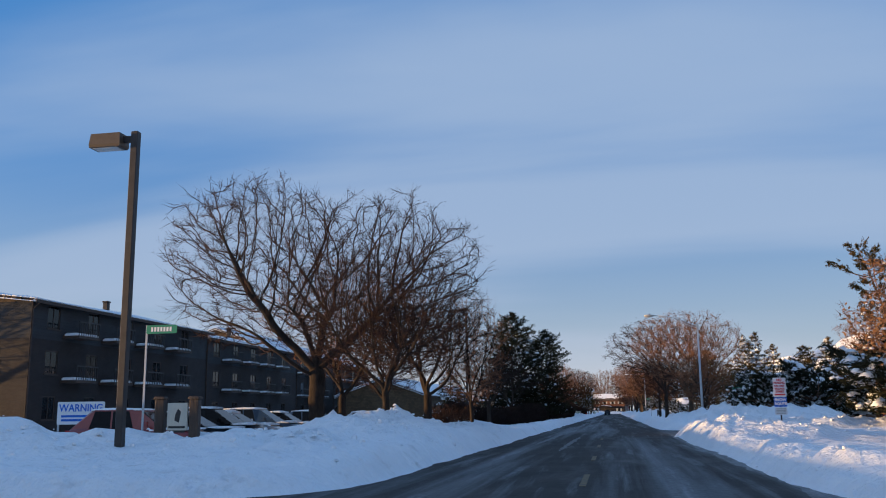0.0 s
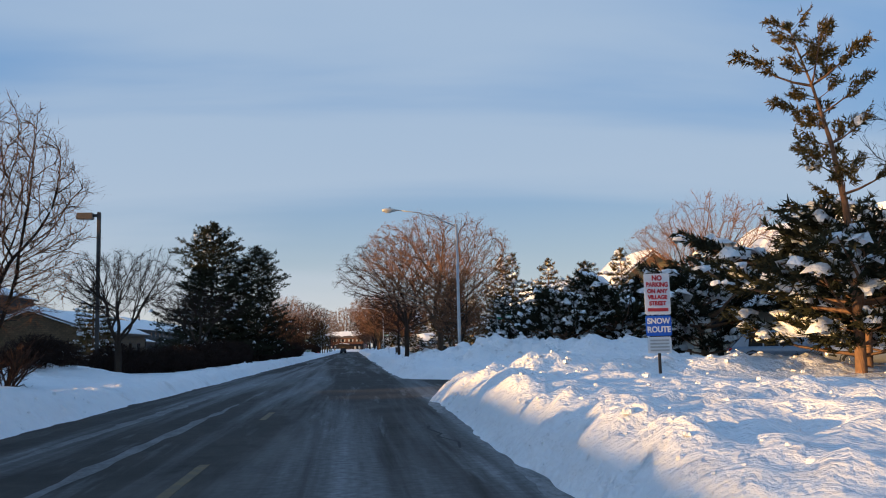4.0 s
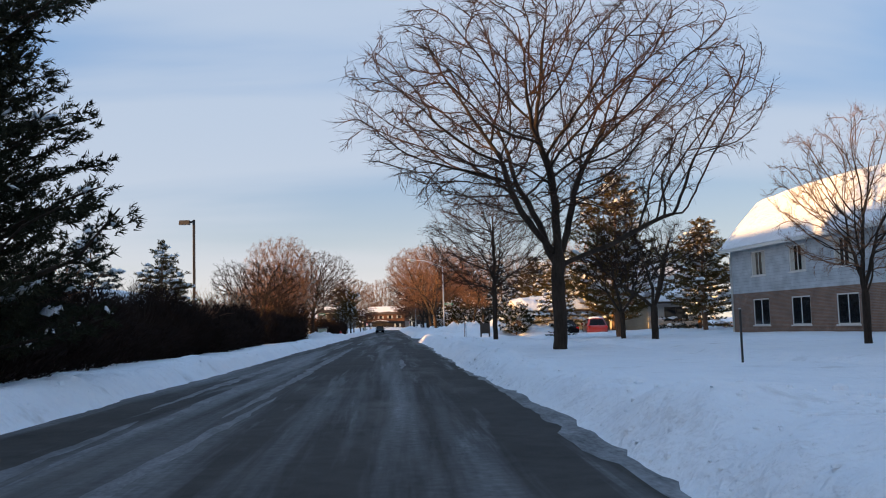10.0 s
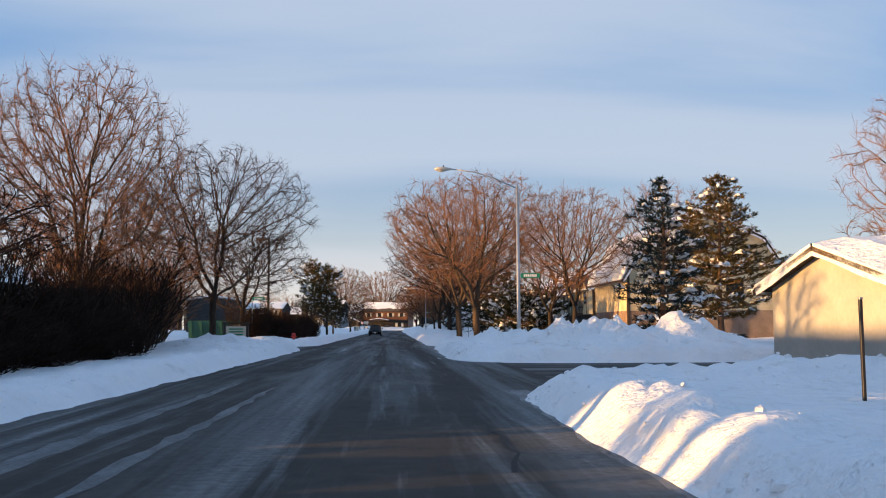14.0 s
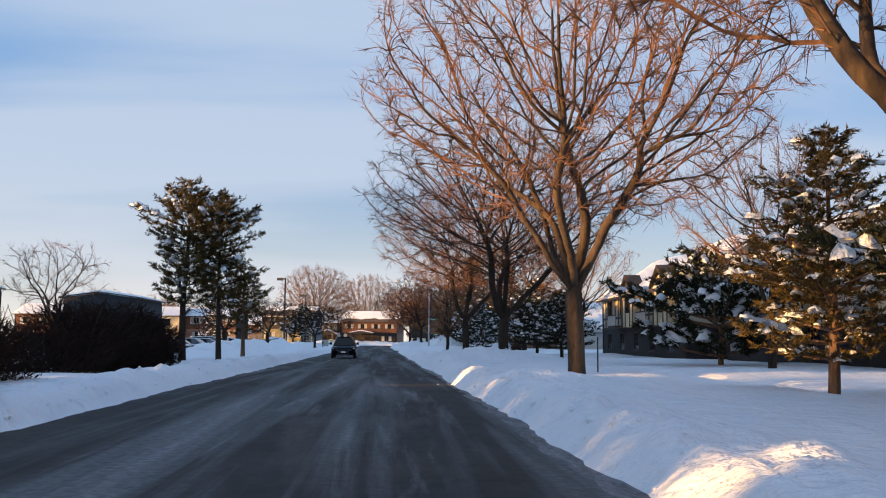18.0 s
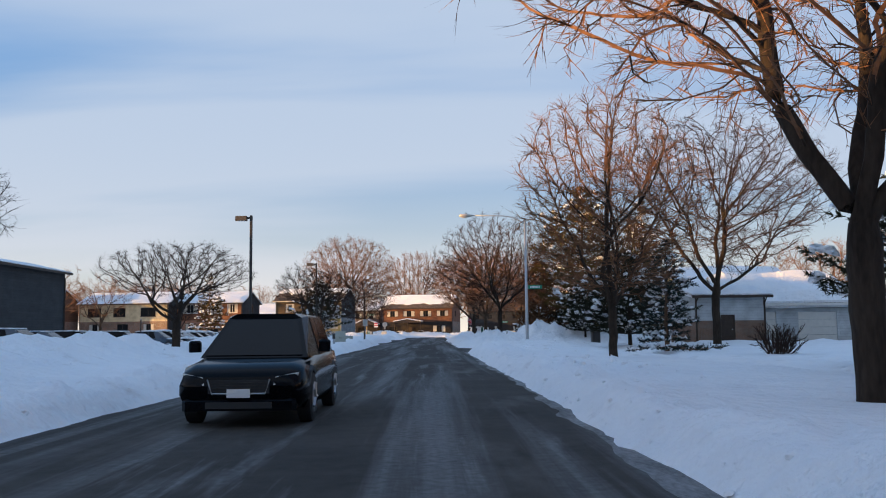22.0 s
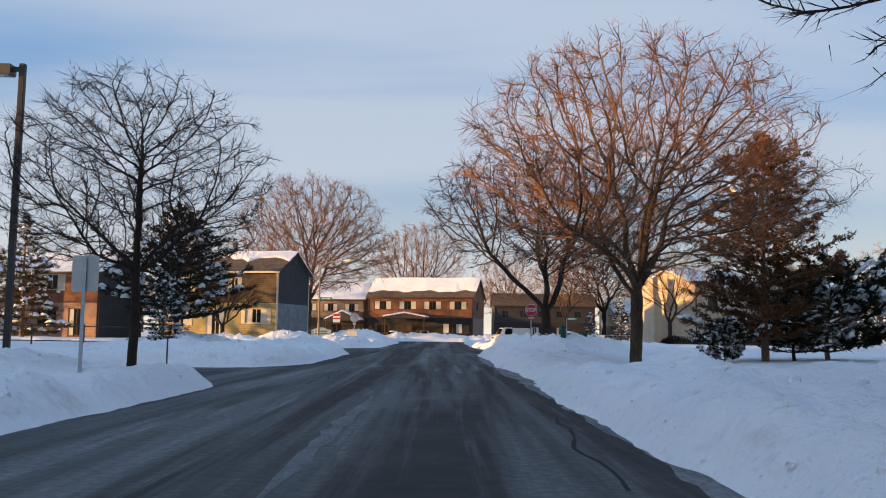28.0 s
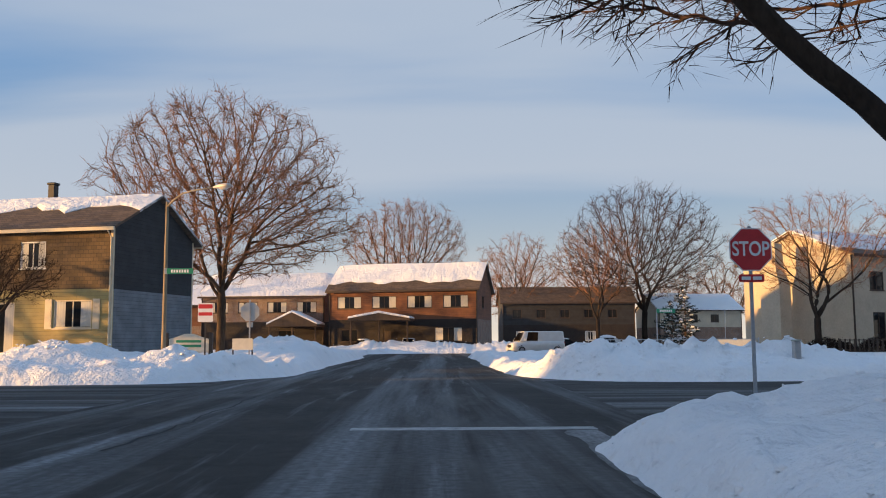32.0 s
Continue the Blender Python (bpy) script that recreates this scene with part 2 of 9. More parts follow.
def asphalt_material(name, run):
    """Worn asphalt with damp tracks and streaks of packed snow drawn out along the traffic (run: axis 0 or 1)."""
    m = material(name, (0.031, 0.028, 0.025), rough=0.85, scale=0.5, other=(0.066, 0.060, 0.053), bump=0.14, bump_scale=45.0, spec=0.2)
    n, l = m.node_tree.nodes, m.node_tree.links
    b = n["Principled BSDF"]
    tc = n["Texture Coordinate"]
    old = b.inputs["Base Color"].links[0].from_socket
    parts = []
    for across, along, lo, hi, seed in ((0.62, 0.020, 0.47, 0.66, 0.0), (1.9, 0.10, 0.57, 0.72, 7.0), (0.5, 0.13, 0.55, 0.72, 17.0)):
        mp = n.new("ShaderNodeMapping")
        mp.inputs["Scale"].default_value = (across, along, 1) if run == 1 else (along, across, 1)
        mp.inputs["Location"].default_value = (seed, seed * 1.7, seed)
        l.new(tc.outputs["Object"], mp.inputs[0])
        no = n.new("ShaderNodeTexNoise")
        no.inputs["Scale"].default_value, no.inputs["Detail"].default_value, no.inputs["Roughness"].default_value = 1.0, 9.0, 0.62
        no.inputs["Distortion"].default_value = 0.35
        l.new(mp.outputs[0], no.inputs["Vector"])
        ra = n.new("ShaderNodeValToRGB")
        ra.color_ramp.elements[0].position, ra.color_ramp.elements[1].position = lo, hi
        l.new(no.outputs["Fac"], ra.inputs[0])
        parts.append(ra.outputs[0])
    mx1 = n.new("ShaderNodeMixRGB")
    mx1.blend_type = "ADD"
    mx1.inputs[0].default_value = 0.8
    l.new(parts[0], mx1.inputs[1])
    l.new(parts[1], mx1.inputs[2])
    # broken up by fine grain
    gr = n.new("ShaderNodeTexNoise")
    gr.inputs["Scale"].default_value, gr.inputs["Detail"].default_value = 9.0, 6.0
    l.new(tc.outputs["Object"], gr.inputs["Vector"])
    gm = n.new("ShaderNodeMath")
    gm.operation = "MULTIPLY"
    l.new(mx1.outputs[0], gm.inputs[0])
    l.new(gr.outputs["Fac"], gm.inputs[1])
    mx = n.new("ShaderNodeMixRGB")
    mx.inputs[2].default_value = (0.36, 0.37, 0.38, 1)
    l.new(gm.outputs[0], mx.inputs[0])
    l.new(old, mx.inputs[1])
    # salt-dried pale film
    mx2 = n.new("ShaderNodeMixRGB")
    mx2.inputs[2].default_value = (0.105, 0.098, 0.088, 1)
    sm = n.new("ShaderNodeMath")
    sm.operation = "MULTIPLY"
    sm.inputs[1].default_value = 0.55
    l.new(parts[2], sm.inputs[0])
    l.new(sm.outputs[0], mx2.inputs[0])
    l.new(mx.outputs[0], mx2.inputs[1])
    l.new(mx2.outputs[0], b.inputs["Base Color"])
    rr = n.new("ShaderNodeMapRange")
    rr.inputs["To Min"].default_value, rr.inputs["To Max"].default_value = 0.85, 0.6
    l.new(parts[2], rr.inputs[0])
    l.new(rr.outputs[0], b.inputs["Roughness"])
    return m


SNOW = snow_material("snow", 0.6)
SNOW_CLEAN = snow_material("snow_on_things", 0.0)
SLUSH = material("road_edge_slush", (0.022, 0.022, 0.023), 0.6, scale=1.6, other=(0.27, 0.27, 0.275), bump=0.5, bump_scale=12.0, stretch=(1.6, 0.5, 1), detail=9.0)
STREAK = material("packed_snow_streak", (0.045, 0.044, 0.044), 0.7, scale=2.4, other=(0.20, 0.20, 0.205), bump=0.3, bump_scale=14.0, stretch=(1.5, 0.5, 1), detail=9.0)
ASPHALT = asphalt_material("asphalt", 1)
ASPHALT_X = asphalt_material("asphalt_cross", 0)
BARK = material("bark", (0.018, 0.013, 0.010), 0.95, spec=0.2, scale=3.0, other=(0.060, 0.043, 0.031), bump=1.0, bump_scale=7.0, stretch=(1, 1, 0.25))
BARK_PALE = material("bark_pale", (0.035, 0.025, 0.017), 0.95, spec=0.2, scale=3.0, other=(0.13, 0.087, 0.056), bump=1.0, bump_scale=7.0, stretch=(1, 1, 0.25))
TWIG = material("twig", (0.032, 0.020, 0.015), 0.9, spec=0.1, scale=2.0, other=(0.075, 0.043, 0.031))
# twig brown brightened and reddened: low sun on the crowns is painted in
TWIG_SUNLIT = material("twig_sunlit", (0.13, 0.064, 0.036), 0.9, spec=0.1, scale=2.0, other=(0.29, 0.15, 0.083))
TWIG_DARK = material("twig_dark", (0.016, 0.011, 0.009), 0.9, spec=0.1, scale=2.0, other=(0.036, 0.022, 0.017))
PINE_BARK = material("pine_bark", (0.10, 0.055, 0.032), 0.9, scale=3.0, other=(0.26, 0.14, 0.075), bump=0.8, bump_scale=10.0, stretch=(1, 1, 0.3))
NEEDLE = material("needles", (0.014, 0.017, 0.010), 0.85, spec=0.15, scale=1.2, other=(0.040, 0.040, 0.020), per_object=0.15)
# olive needles pushed towards orange: golden sunlight is put into the colour
NEEDLE_OLIVE_LIT = material("needles_olive_lit", (0.055, 0.042, 0.015), 0.85, spec=0.15, scale=1.2, other=(0.15, 0.10, 0.032), per_object=0.15)
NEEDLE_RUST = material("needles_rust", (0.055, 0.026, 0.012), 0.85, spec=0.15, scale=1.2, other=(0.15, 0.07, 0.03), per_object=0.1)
TAR = material("crack_sealing_tar", (0.012, 0.012, 0.013), 0.7, vary=0.3, scale=3.0, spec=0.2)
NEEDLE_BLUE = material("needles_blue", (0.014, 0.022, 0.020), 0.85, spec=0.15, scale=1.2, other=(0.036, 0.048, 0.042), per_object=0.1)
# orange of low sun on snowy boughs, put into a leaf colour
LEAF_SUNLIT = material("leaf_sunlit", (0.11, 0.055, 0.022), 0.8, scale=4.0, other=(0.26, 0.13, 0.05))
GALV = material("galvanised_steel", (0.42, 0.43, 0.44), 0.42, 0.7, vary=0.15, scale=4.0, bump=0.08)
DARK_STEEL = material("dark_bronze_steel", (0.035, 0.03, 0.027), 0.5, 0.2, vary=0.3, scale=5.0)
LAMP_GREY = material("lamp_housing", (0.50, 0.47, 0.42), 0.45, 0.2, vary=0.1, scale=4.0)
LAMP_BRONZE = material("lamp_box_bronze", (0.10, 0.075, 0.05), 0.5, 0.2, vary=0.15, scale=4.0)
LENS_GLASS = material("lamp_lens", (0.55, 0.52, 0.45), 0.15, vary=0.1, scale=6.0)
WOOD_POST = material("weathered_wood", (0.20, 0.15, 0.09), 0.85, scale=4.0, other=(0.34, 0.26, 0.16), bump=0.4, bump_scale=20, stretch=(1, 1, 0.15))
WOOD_DARK = material("dark_stained_wood", (0.045, 0.03, 0.022), 0.8, scale=3.0, other=(0.085, 0.058, 0.04), bump=0.4, bump_scale=25, stretch=(1, 1, 0.2))
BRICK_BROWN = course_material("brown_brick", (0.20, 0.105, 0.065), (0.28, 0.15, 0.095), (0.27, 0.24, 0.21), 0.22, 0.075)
# brick lowered below its own tone: shade is put into the colour
BRICK_SHADED = course_material("shaded_brick", (0.020, 0.014, 0.012), (0.032, 0.022, 0.018), (0.028, 0.024, 0.022), 0.22, 0.075)
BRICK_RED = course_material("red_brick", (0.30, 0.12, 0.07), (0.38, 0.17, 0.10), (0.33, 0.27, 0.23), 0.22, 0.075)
SIDING_BROWN = course_material("brown_shingle_siding", (0.095, 0.062, 0.030), (0.14, 0.09, 0.045), (0.06, 0.04, 0.024), 0.30, 0.20, 0.012)
SIDING_YELLOW = course_material("tan_lap_siding", (0.36, 0.29, 0.12), (0.39, 0.31, 0.14), (0.22, 0.17, 0.08), 6.0, 0.20, 0.008)
SIDING_CREAM = course_material("cream_stucco_boards", (0.62, 0.52, 0.33), (0.65, 0.55, 0.36), (0.5, 0.42, 0.26), 1.3, 9.0, 0.010)
SIDING_PALE = course_material("pale_blue_lap_siding", (0.50, 0.54, 0.57), (0.53, 0.57, 0.60), (0.33, 0.36, 0.39), 6.0, 0.19, 0.008)
SIDING_WHITE = course_material("white_lap_siding", (0.60, 0.56, 0.48), (0.63, 0.59, 0.51), (0.42, 0.38, 0.32), 6.0, 0.17, 0.008)
SIDING_RUST = course_material("rust_board_siding", (0.17, 0.07, 0.035), (0.22, 0.09, 0.045), (0.10, 0.045, 0.025), 5.0, 0.22, 0.010)
# grey siding taken near black, with the shade on it in the colour
SIDING_SHADED = course_material("shaded_grey_siding", (0.030, 0.031, 0.033), (0.037, 0.039, 0.042), (0.018, 0.019, 0.020), 5.0, 0.2, 0.010)
# blue-grey for walls away from the sun: shade put into the colour
SIDING_SHADED_BLUE = course_material("shaded_blue_grey_siding", (0.16, 0.18, 0.20), (0.18, 0.20, 0.22), (0.09, 0.1, 0.11), 5.0, 0.2, 0.010)
STUCCO = material("cream_stucco", (0.46, 0.40, 0.30), 0.9, vary=0.12, scale=1.0, bump=0.3, bump_scale=60)
# greyer copy of the stucco, with shade put into its colour
STUCCO_SHADED = material("shaded_stucco", (0.44, 0.42, 0.38), 0.9, vary=0.12, scale=1.0, bump=0.3, bump_scale=60)
SHINGLE = course_material("roof_shingles", (0.11, 0.075, 0.05), (0.16, 0.11, 0.075), (0.05, 0.035, 0.025), 0.33, 0.16, 0.01)
TRIM_BROWN = material("brown_trim", (0.05, 0.032, 0.022), 0.7, vary=0.25, scale=5.0)
TRIM_WHITE = material("white_trim", (0.70, 0.68, 0.63), 0.6, vary=0.08, scale=3.0)
TRIM_CREAM = material("cream_trim", (0.62, 0.52, 0.36), 0.65, vary=0.1, scale=3.0)
GLASS = material("window_glass", (0.016, 0.018, 0.02), 0.06, vary=0.3, scale=0.8, spec=0.28)
CURTAIN = material("pale_curtain", (0.50, 0.47, 0.40), 0.85, vary=0.2, scale=5.0, stretch=(6, 6, 0.3))
TYRE = material("tyre_rubber", (0.018, 0.018, 0.018), 0.85, vary=0.3, scale=10.0)
RIM = material("wheel_rim", (0.35, 0.36, 0.37), 0.3, 0.8, vary=0.1, scale=6.0)
CAR_BLACK = material("black_paint", (0.003, 0.0035, 0.005), 0.16, 0.0, vary=0.2, scale=2.0, coat=0.06, spec=0.10)
CAR_GLASS = material("car_window_glass", (0.006, 0.007, 0.009), 0.05, vary=0.3, scale=0.8, spec=0.14)
CAR_BLUE = material("blue_grey_paint", (0.16, 0.20, 0.26), 0.3, 0.35, vary=0.15, scale=2.0, coat=0.8)
CAR_RED = material("red_paint", (0.20, 0.022, 0.018), 0.3, 0.1, vary=0.15, scale=2.0, coat=0.8)
CAR_SILVER = material("silver_paint", (0.42, 0.43, 0.44), 0.32, 0.5, vary=0.12, scale=2.0, coat=0.8)
CAR_WHITE = material("white_paint", (0.72, 0.72, 0.70), 0.35, vary=0.08, scale=2.0, coat=0.6)
CAR_TEAL = material("dark_blue_paint", (0.025, 0.05, 0.085), 0.28, 0.2, vary=0.15, scale=2.0, coat=0.8)
BLACK_PLASTIC = material("black_plastic", (0.02, 0.02, 0.021), 0.6, vary=0.2, scale=5.0)
HEADLIGHT = material("headlight_glass", (0.6, 0.62, 0.62), 0.1, 0.3, vary=0.1, scale=10.0)
TAIL_RED = material("tail_lens", (0.35, 0.015, 0.01), 0.2, vary=0.15, scale=8.0)
SIGN_WHITE = material("sign_white", (0.74, 0.73, 0.72), 0.5, vary=0.06, scale=4.0)
SIGN_GREEN = material("sign_green", (0.012, 0.20, 0.11), 0.5, vary=0.1, scale=4.0)
SIGN_RED = material("sign_red", (0.50, 0.025, 0.03), 0.5, vary=0.1, scale=4.0)
SIGN_BLUE = material("sign_blue", (0.015, 0.11, 0.52), 0.5, vary=0.1, scale=4.0)
SIGN_BACK = material("sign_back_aluminium", (0.46, 0.45, 0.42), 0.45, 0.4, vary=0.1, scale=4.0)
SIGN_CREAM = material("sign_cream", (0.60, 0.55, 0.44), 0.6, vary=0.1, scale=4.0)
PAINT_YELLOW = material("yellow_road_paint", (0.20, 0.13, 0.03), 0.7, scale=5.0, other=(0.06, 0.05, 0.04))
PAINT_WHITE = material("white_road_paint", (0.52, 0.52, 0.50), 0.7, scale=5.0, other=(0.22, 0.22, 0.22))
CABINET_GREEN = material("pale_green_cabinet", (0.36, 0.38, 0.33), 0.6, vary=0.12, scale=2.0)
DUMPSTER_GREEN = material("green_enamel", (0.012, 0.085, 0.06), 0.55, vary=0.25, scale=2.0)
HYDRANT_RED = material("hydrant_red", (0.50, 0.035, 0.025), 0.5, vary=0.15, scale=6.0)


# ---- building helpers ----
class Shape:
    """Collects vertices and faces of one mesh."""

    def __init__(self):
        self.v, self.f = [], []

    def quad(self, a, b, c, d):
        i = len(self.v)
        self.v += [a, b, c, d]
        self.f.append((i, i + 1, i + 2, i + 3))

    def box(self, x0, x1, y0, y1, z0, z1):
        i = len(self.v)
        self.v += [(x0, y0, z0), (x1, y0, z0), (x1, y1, z0), (x0, y1, z0), (x0, y0, z1), (x1, y0, z1), (x1, y1, z1), (x0, y1, z1)]
        self.f += [tuple(i + k for k in q) for q in ((3, 2, 1, 0), (4, 5, 6, 7), (0, 1, 5, 4), (1, 2, 6, 5), (2, 3, 7, 6), (3, 0, 4, 7))]
        return self

    def soft_box(self, x0, x1, y0, y1, z0, z1, b=0.02):
        """A box with chamfered upright edges and top."""
        b = min(b, (x1 - x0) / 3, (y1 - y0) / 3, (z1 - z0) / 2)

        def ring(k, z):
            return [(x0 + b + k, y0 + k, z), (x1 - b - k, y0 + k, z), (x1 - k, y0 + b + k, z), (x1 - k, y1 - b - k, z),
                    (x1 - b - k, y1 - k, z), (x0 + b + k, y1 - k, z), (x0 + k, y1 - b - k, z), (x0 + k, y0 + b + k, z)]
        self.loft([ring(0, z0), ring(0, z1 - b), ring(b * 0.8, z1)])
        return self

    def loft(self, rings, caps=True, closed=True):
        i, n = len(self.v), len(rings[0])
        for r in rings:
            self.v += [tuple(p) for p in r]
        for k in range(len(rings) - 1):
            for j in range(n if closed else n - 1):
                j2 = (j + 1) % n
                self.f.append((i + k * n + j, i + k * n + j2, i + (k + 1) * n + j2, i + (k + 1) * n + j))
        if caps:
            self.f.append(tuple(i + j for j in reversed(range(n))))
            self.f.append(tuple(i + (len(rings) - 1) * n + j for j in range(n)))
        return self

    def tube(self, pts, radii, sides=8, caps=True):
        pts = [Vector(p) for p in pts]
        rings = []
        up = Vector((0.0, 0.0, 1.0))
        for k, p in enumerate(pts):
            d = (pts[min(k + 1, len(pts) - 1)] - pts[max(k - 1, 0)]).normalized()
            ref = up if abs(d.z) < 0.95 else Vector((1.0, 0.0, 0.0))
            a = d.cross(ref).normalized()
            b = d.cross(a)
            r = radii[k] if isinstance(radii, (list, tuple)) else radii
            rings.append([p + (a * math.cos(2 * math.pi * s / sides) + b * math.sin(2 * math.pi * s / sides)) * r for s in range(sides)])
        return self.loft(rings, caps)

    def disc(self, c, axis, r, depth, sides=16):
        a = Vector(axis).normalized()
        c = Vector(c)
        return self.tube([c - a * depth / 2, c + a * depth / 2], r, sides)

    def extrude(self, profile, y0, y1):
        """A closed outline of (x, z) pairs drawn out from y0 to y1."""
        return self.loft([[(x, y0, z) for x, z in profile], [(x, y1, z) for x, z in profile]])

    def dome(self, c, rx, ry, rz, seg=7, rings=3, drop=0.25):
        """A flattened lump."""
        out = []
        for k in range(rings):
            a = (k / rings) * math.pi / 2
            out.append([(c[0] + rx * math.cos(a) * math.cos(2 * math.pi * j / seg), c[1] + ry * math.cos(a) * math.sin(2 * math.pi * j / seg), c[2] - drop * rz + rz * (1 + drop) * math.sin(a)) for j in range(seg)])
        self.loft(out, caps=False)
        i = len(self.v)
        self.v.append((c[0], c[1], c[2] + rz))
        base = i - seg
        for j in range(seg):
            self.f.append((base + j, base + (j + 1) % seg, i))
        return self

    def mesh(self, name, mat, smooth=False):
        me = bpy.data.meshes.new(name)
        me.from_pydata([tuple(p) for p in self.v], [], self.f)
        me.materials.append(mat)
        if smooth:
            me.shade_smooth()
        return me


def part(name, shape, mat, parent=None, label="", smooth=False, bevel=0.0):
    """Links a shape as one mesh object under a thing or a part."""
    ob = new(name, shape.mesh(name, mat, smooth))
    if parent is not None:
        ob.parent = parent
    if bevel:
        bv = ob.modifiers.new("bevel", "BEVEL")
        bv.width, bv.segments, bv.limit_method = bevel, 2, "ANGLE"
    if label:
        tagged(ob, label)
    return ob


def thing(name, label, category, x=0.0, y=0.0, z=0.0, turn=0.0, group="", kind=""):
    ob = new(name)
    ob.empty_display_size = 0.3
    ob.matrix_world = pose(x, y, z, 0, 0, turn)
    return tagged(ob, label, category, group, kind)


def lettering(text, size, mat, name="lettering"):
    """Raised flat letters in Blender's own font, centred, in the XZ plane, facing -Y."""
    cu = bpy.data.curves.new(name, "FONT")
    cu.body, cu.size, cu.align_x, cu.align_y, cu.extrude, cu.offset = text, size, "CENTER", "CENTER", 0.003, 0.006
    tmp = bpy.data.objects.new(name, cu)
    scene.collection.objects.link(tmp)
    me = bpy.data.meshes.new_from_object(tmp.evaluated_get(bpy.context.evaluated_depsgraph_get()))
    bpy.data.objects.remove(tmp)
    bpy.data.curves.remove(cu)
    me.transform(Matrix.Rotation(radians(90), 4, "X"))
    me.materials.clear()
    me.materials.append(mat)
    return me


# ---- ground ----
def vnoise(x, y, seed=0):
    """Smooth value noise, about -1 to 1, one cell a metre."""
    xi, yi = np.floor(x).astype(np.int64), np.floor(y).astype(np.int64)
    fx, fy = x - xi, y - yi
    fx, fy = fx * fx * (3 - 2 * fx), fy * fy * (3 - 2 * fy)

    def h(a, b):
        n = (a * 374761393 + b * 668265263 + seed * 974634977) & 0xFFFFFFFF
        n = ((n ^ (n >> 13)) * 1274126177) & 0xFFFFFFFF
        return ((n ^ (n >> 16)) & 0xFFFF) / 32767.5 - 1.0
    return (h(xi, yi) * (1 - fx) + h(xi + 1, yi) * fx) * (1 - fy) + (h(xi, yi + 1) * (1 - fx) + h(xi + 1, yi + 1) * fx) * fy


def fbm(x, y, seed=0, octaves=4):
    s, a = 0, 1.0
    for k in range(octaves):
        s = s + a * vnoise(x * 2 ** k, y * 2 ** k, seed + k)
        a *= 0.5
    return s / 1.6


# cleared roads: x0, x1, y0, y1
ROADS = [
    (-5.25, 2.28, -400, 366),        # the street
    (-5.0, 3.2, 350, 424),          # it goes on past the crossing
    (0.0, 300, 0.6, 9.6),           # side street
    (0.0, 300, 126, 137.5),
    (0.0, 300, 278.5, 287.2),
    (-300, 0.0, -51, -37.6),
    (-300, 0.0, 161.2, 165.3),
    (-60, 0.0, 317.4, 324.6),
    (-300, 300, 350.5, 363.5),      # the crossing street
    (-4.5, 120, 411, 428),
]


def road_distance(x, y):
    d = None
    for x0, x1, y0, y1 in ROADS:
        qx, qy = np.abs(x - (x0 + x1) / 2) - (x1 - x0) / 2, np.abs(y - (y0 + y1) / 2) - (y1 - y0) / 2
        b = np.hypot(np.maximum(qx, 0), np.maximum(qy, 0)) + np.minimum(np.maximum(qx, qy), 0)
        if d is None:
            d = b
        else:
            k = 4.5
            h = np.clip(0.5 + 0.5 * (b - d) / k, 0, 1)
            d = b * (1 - h) + d * h - k * h * (1 - h)
    return d


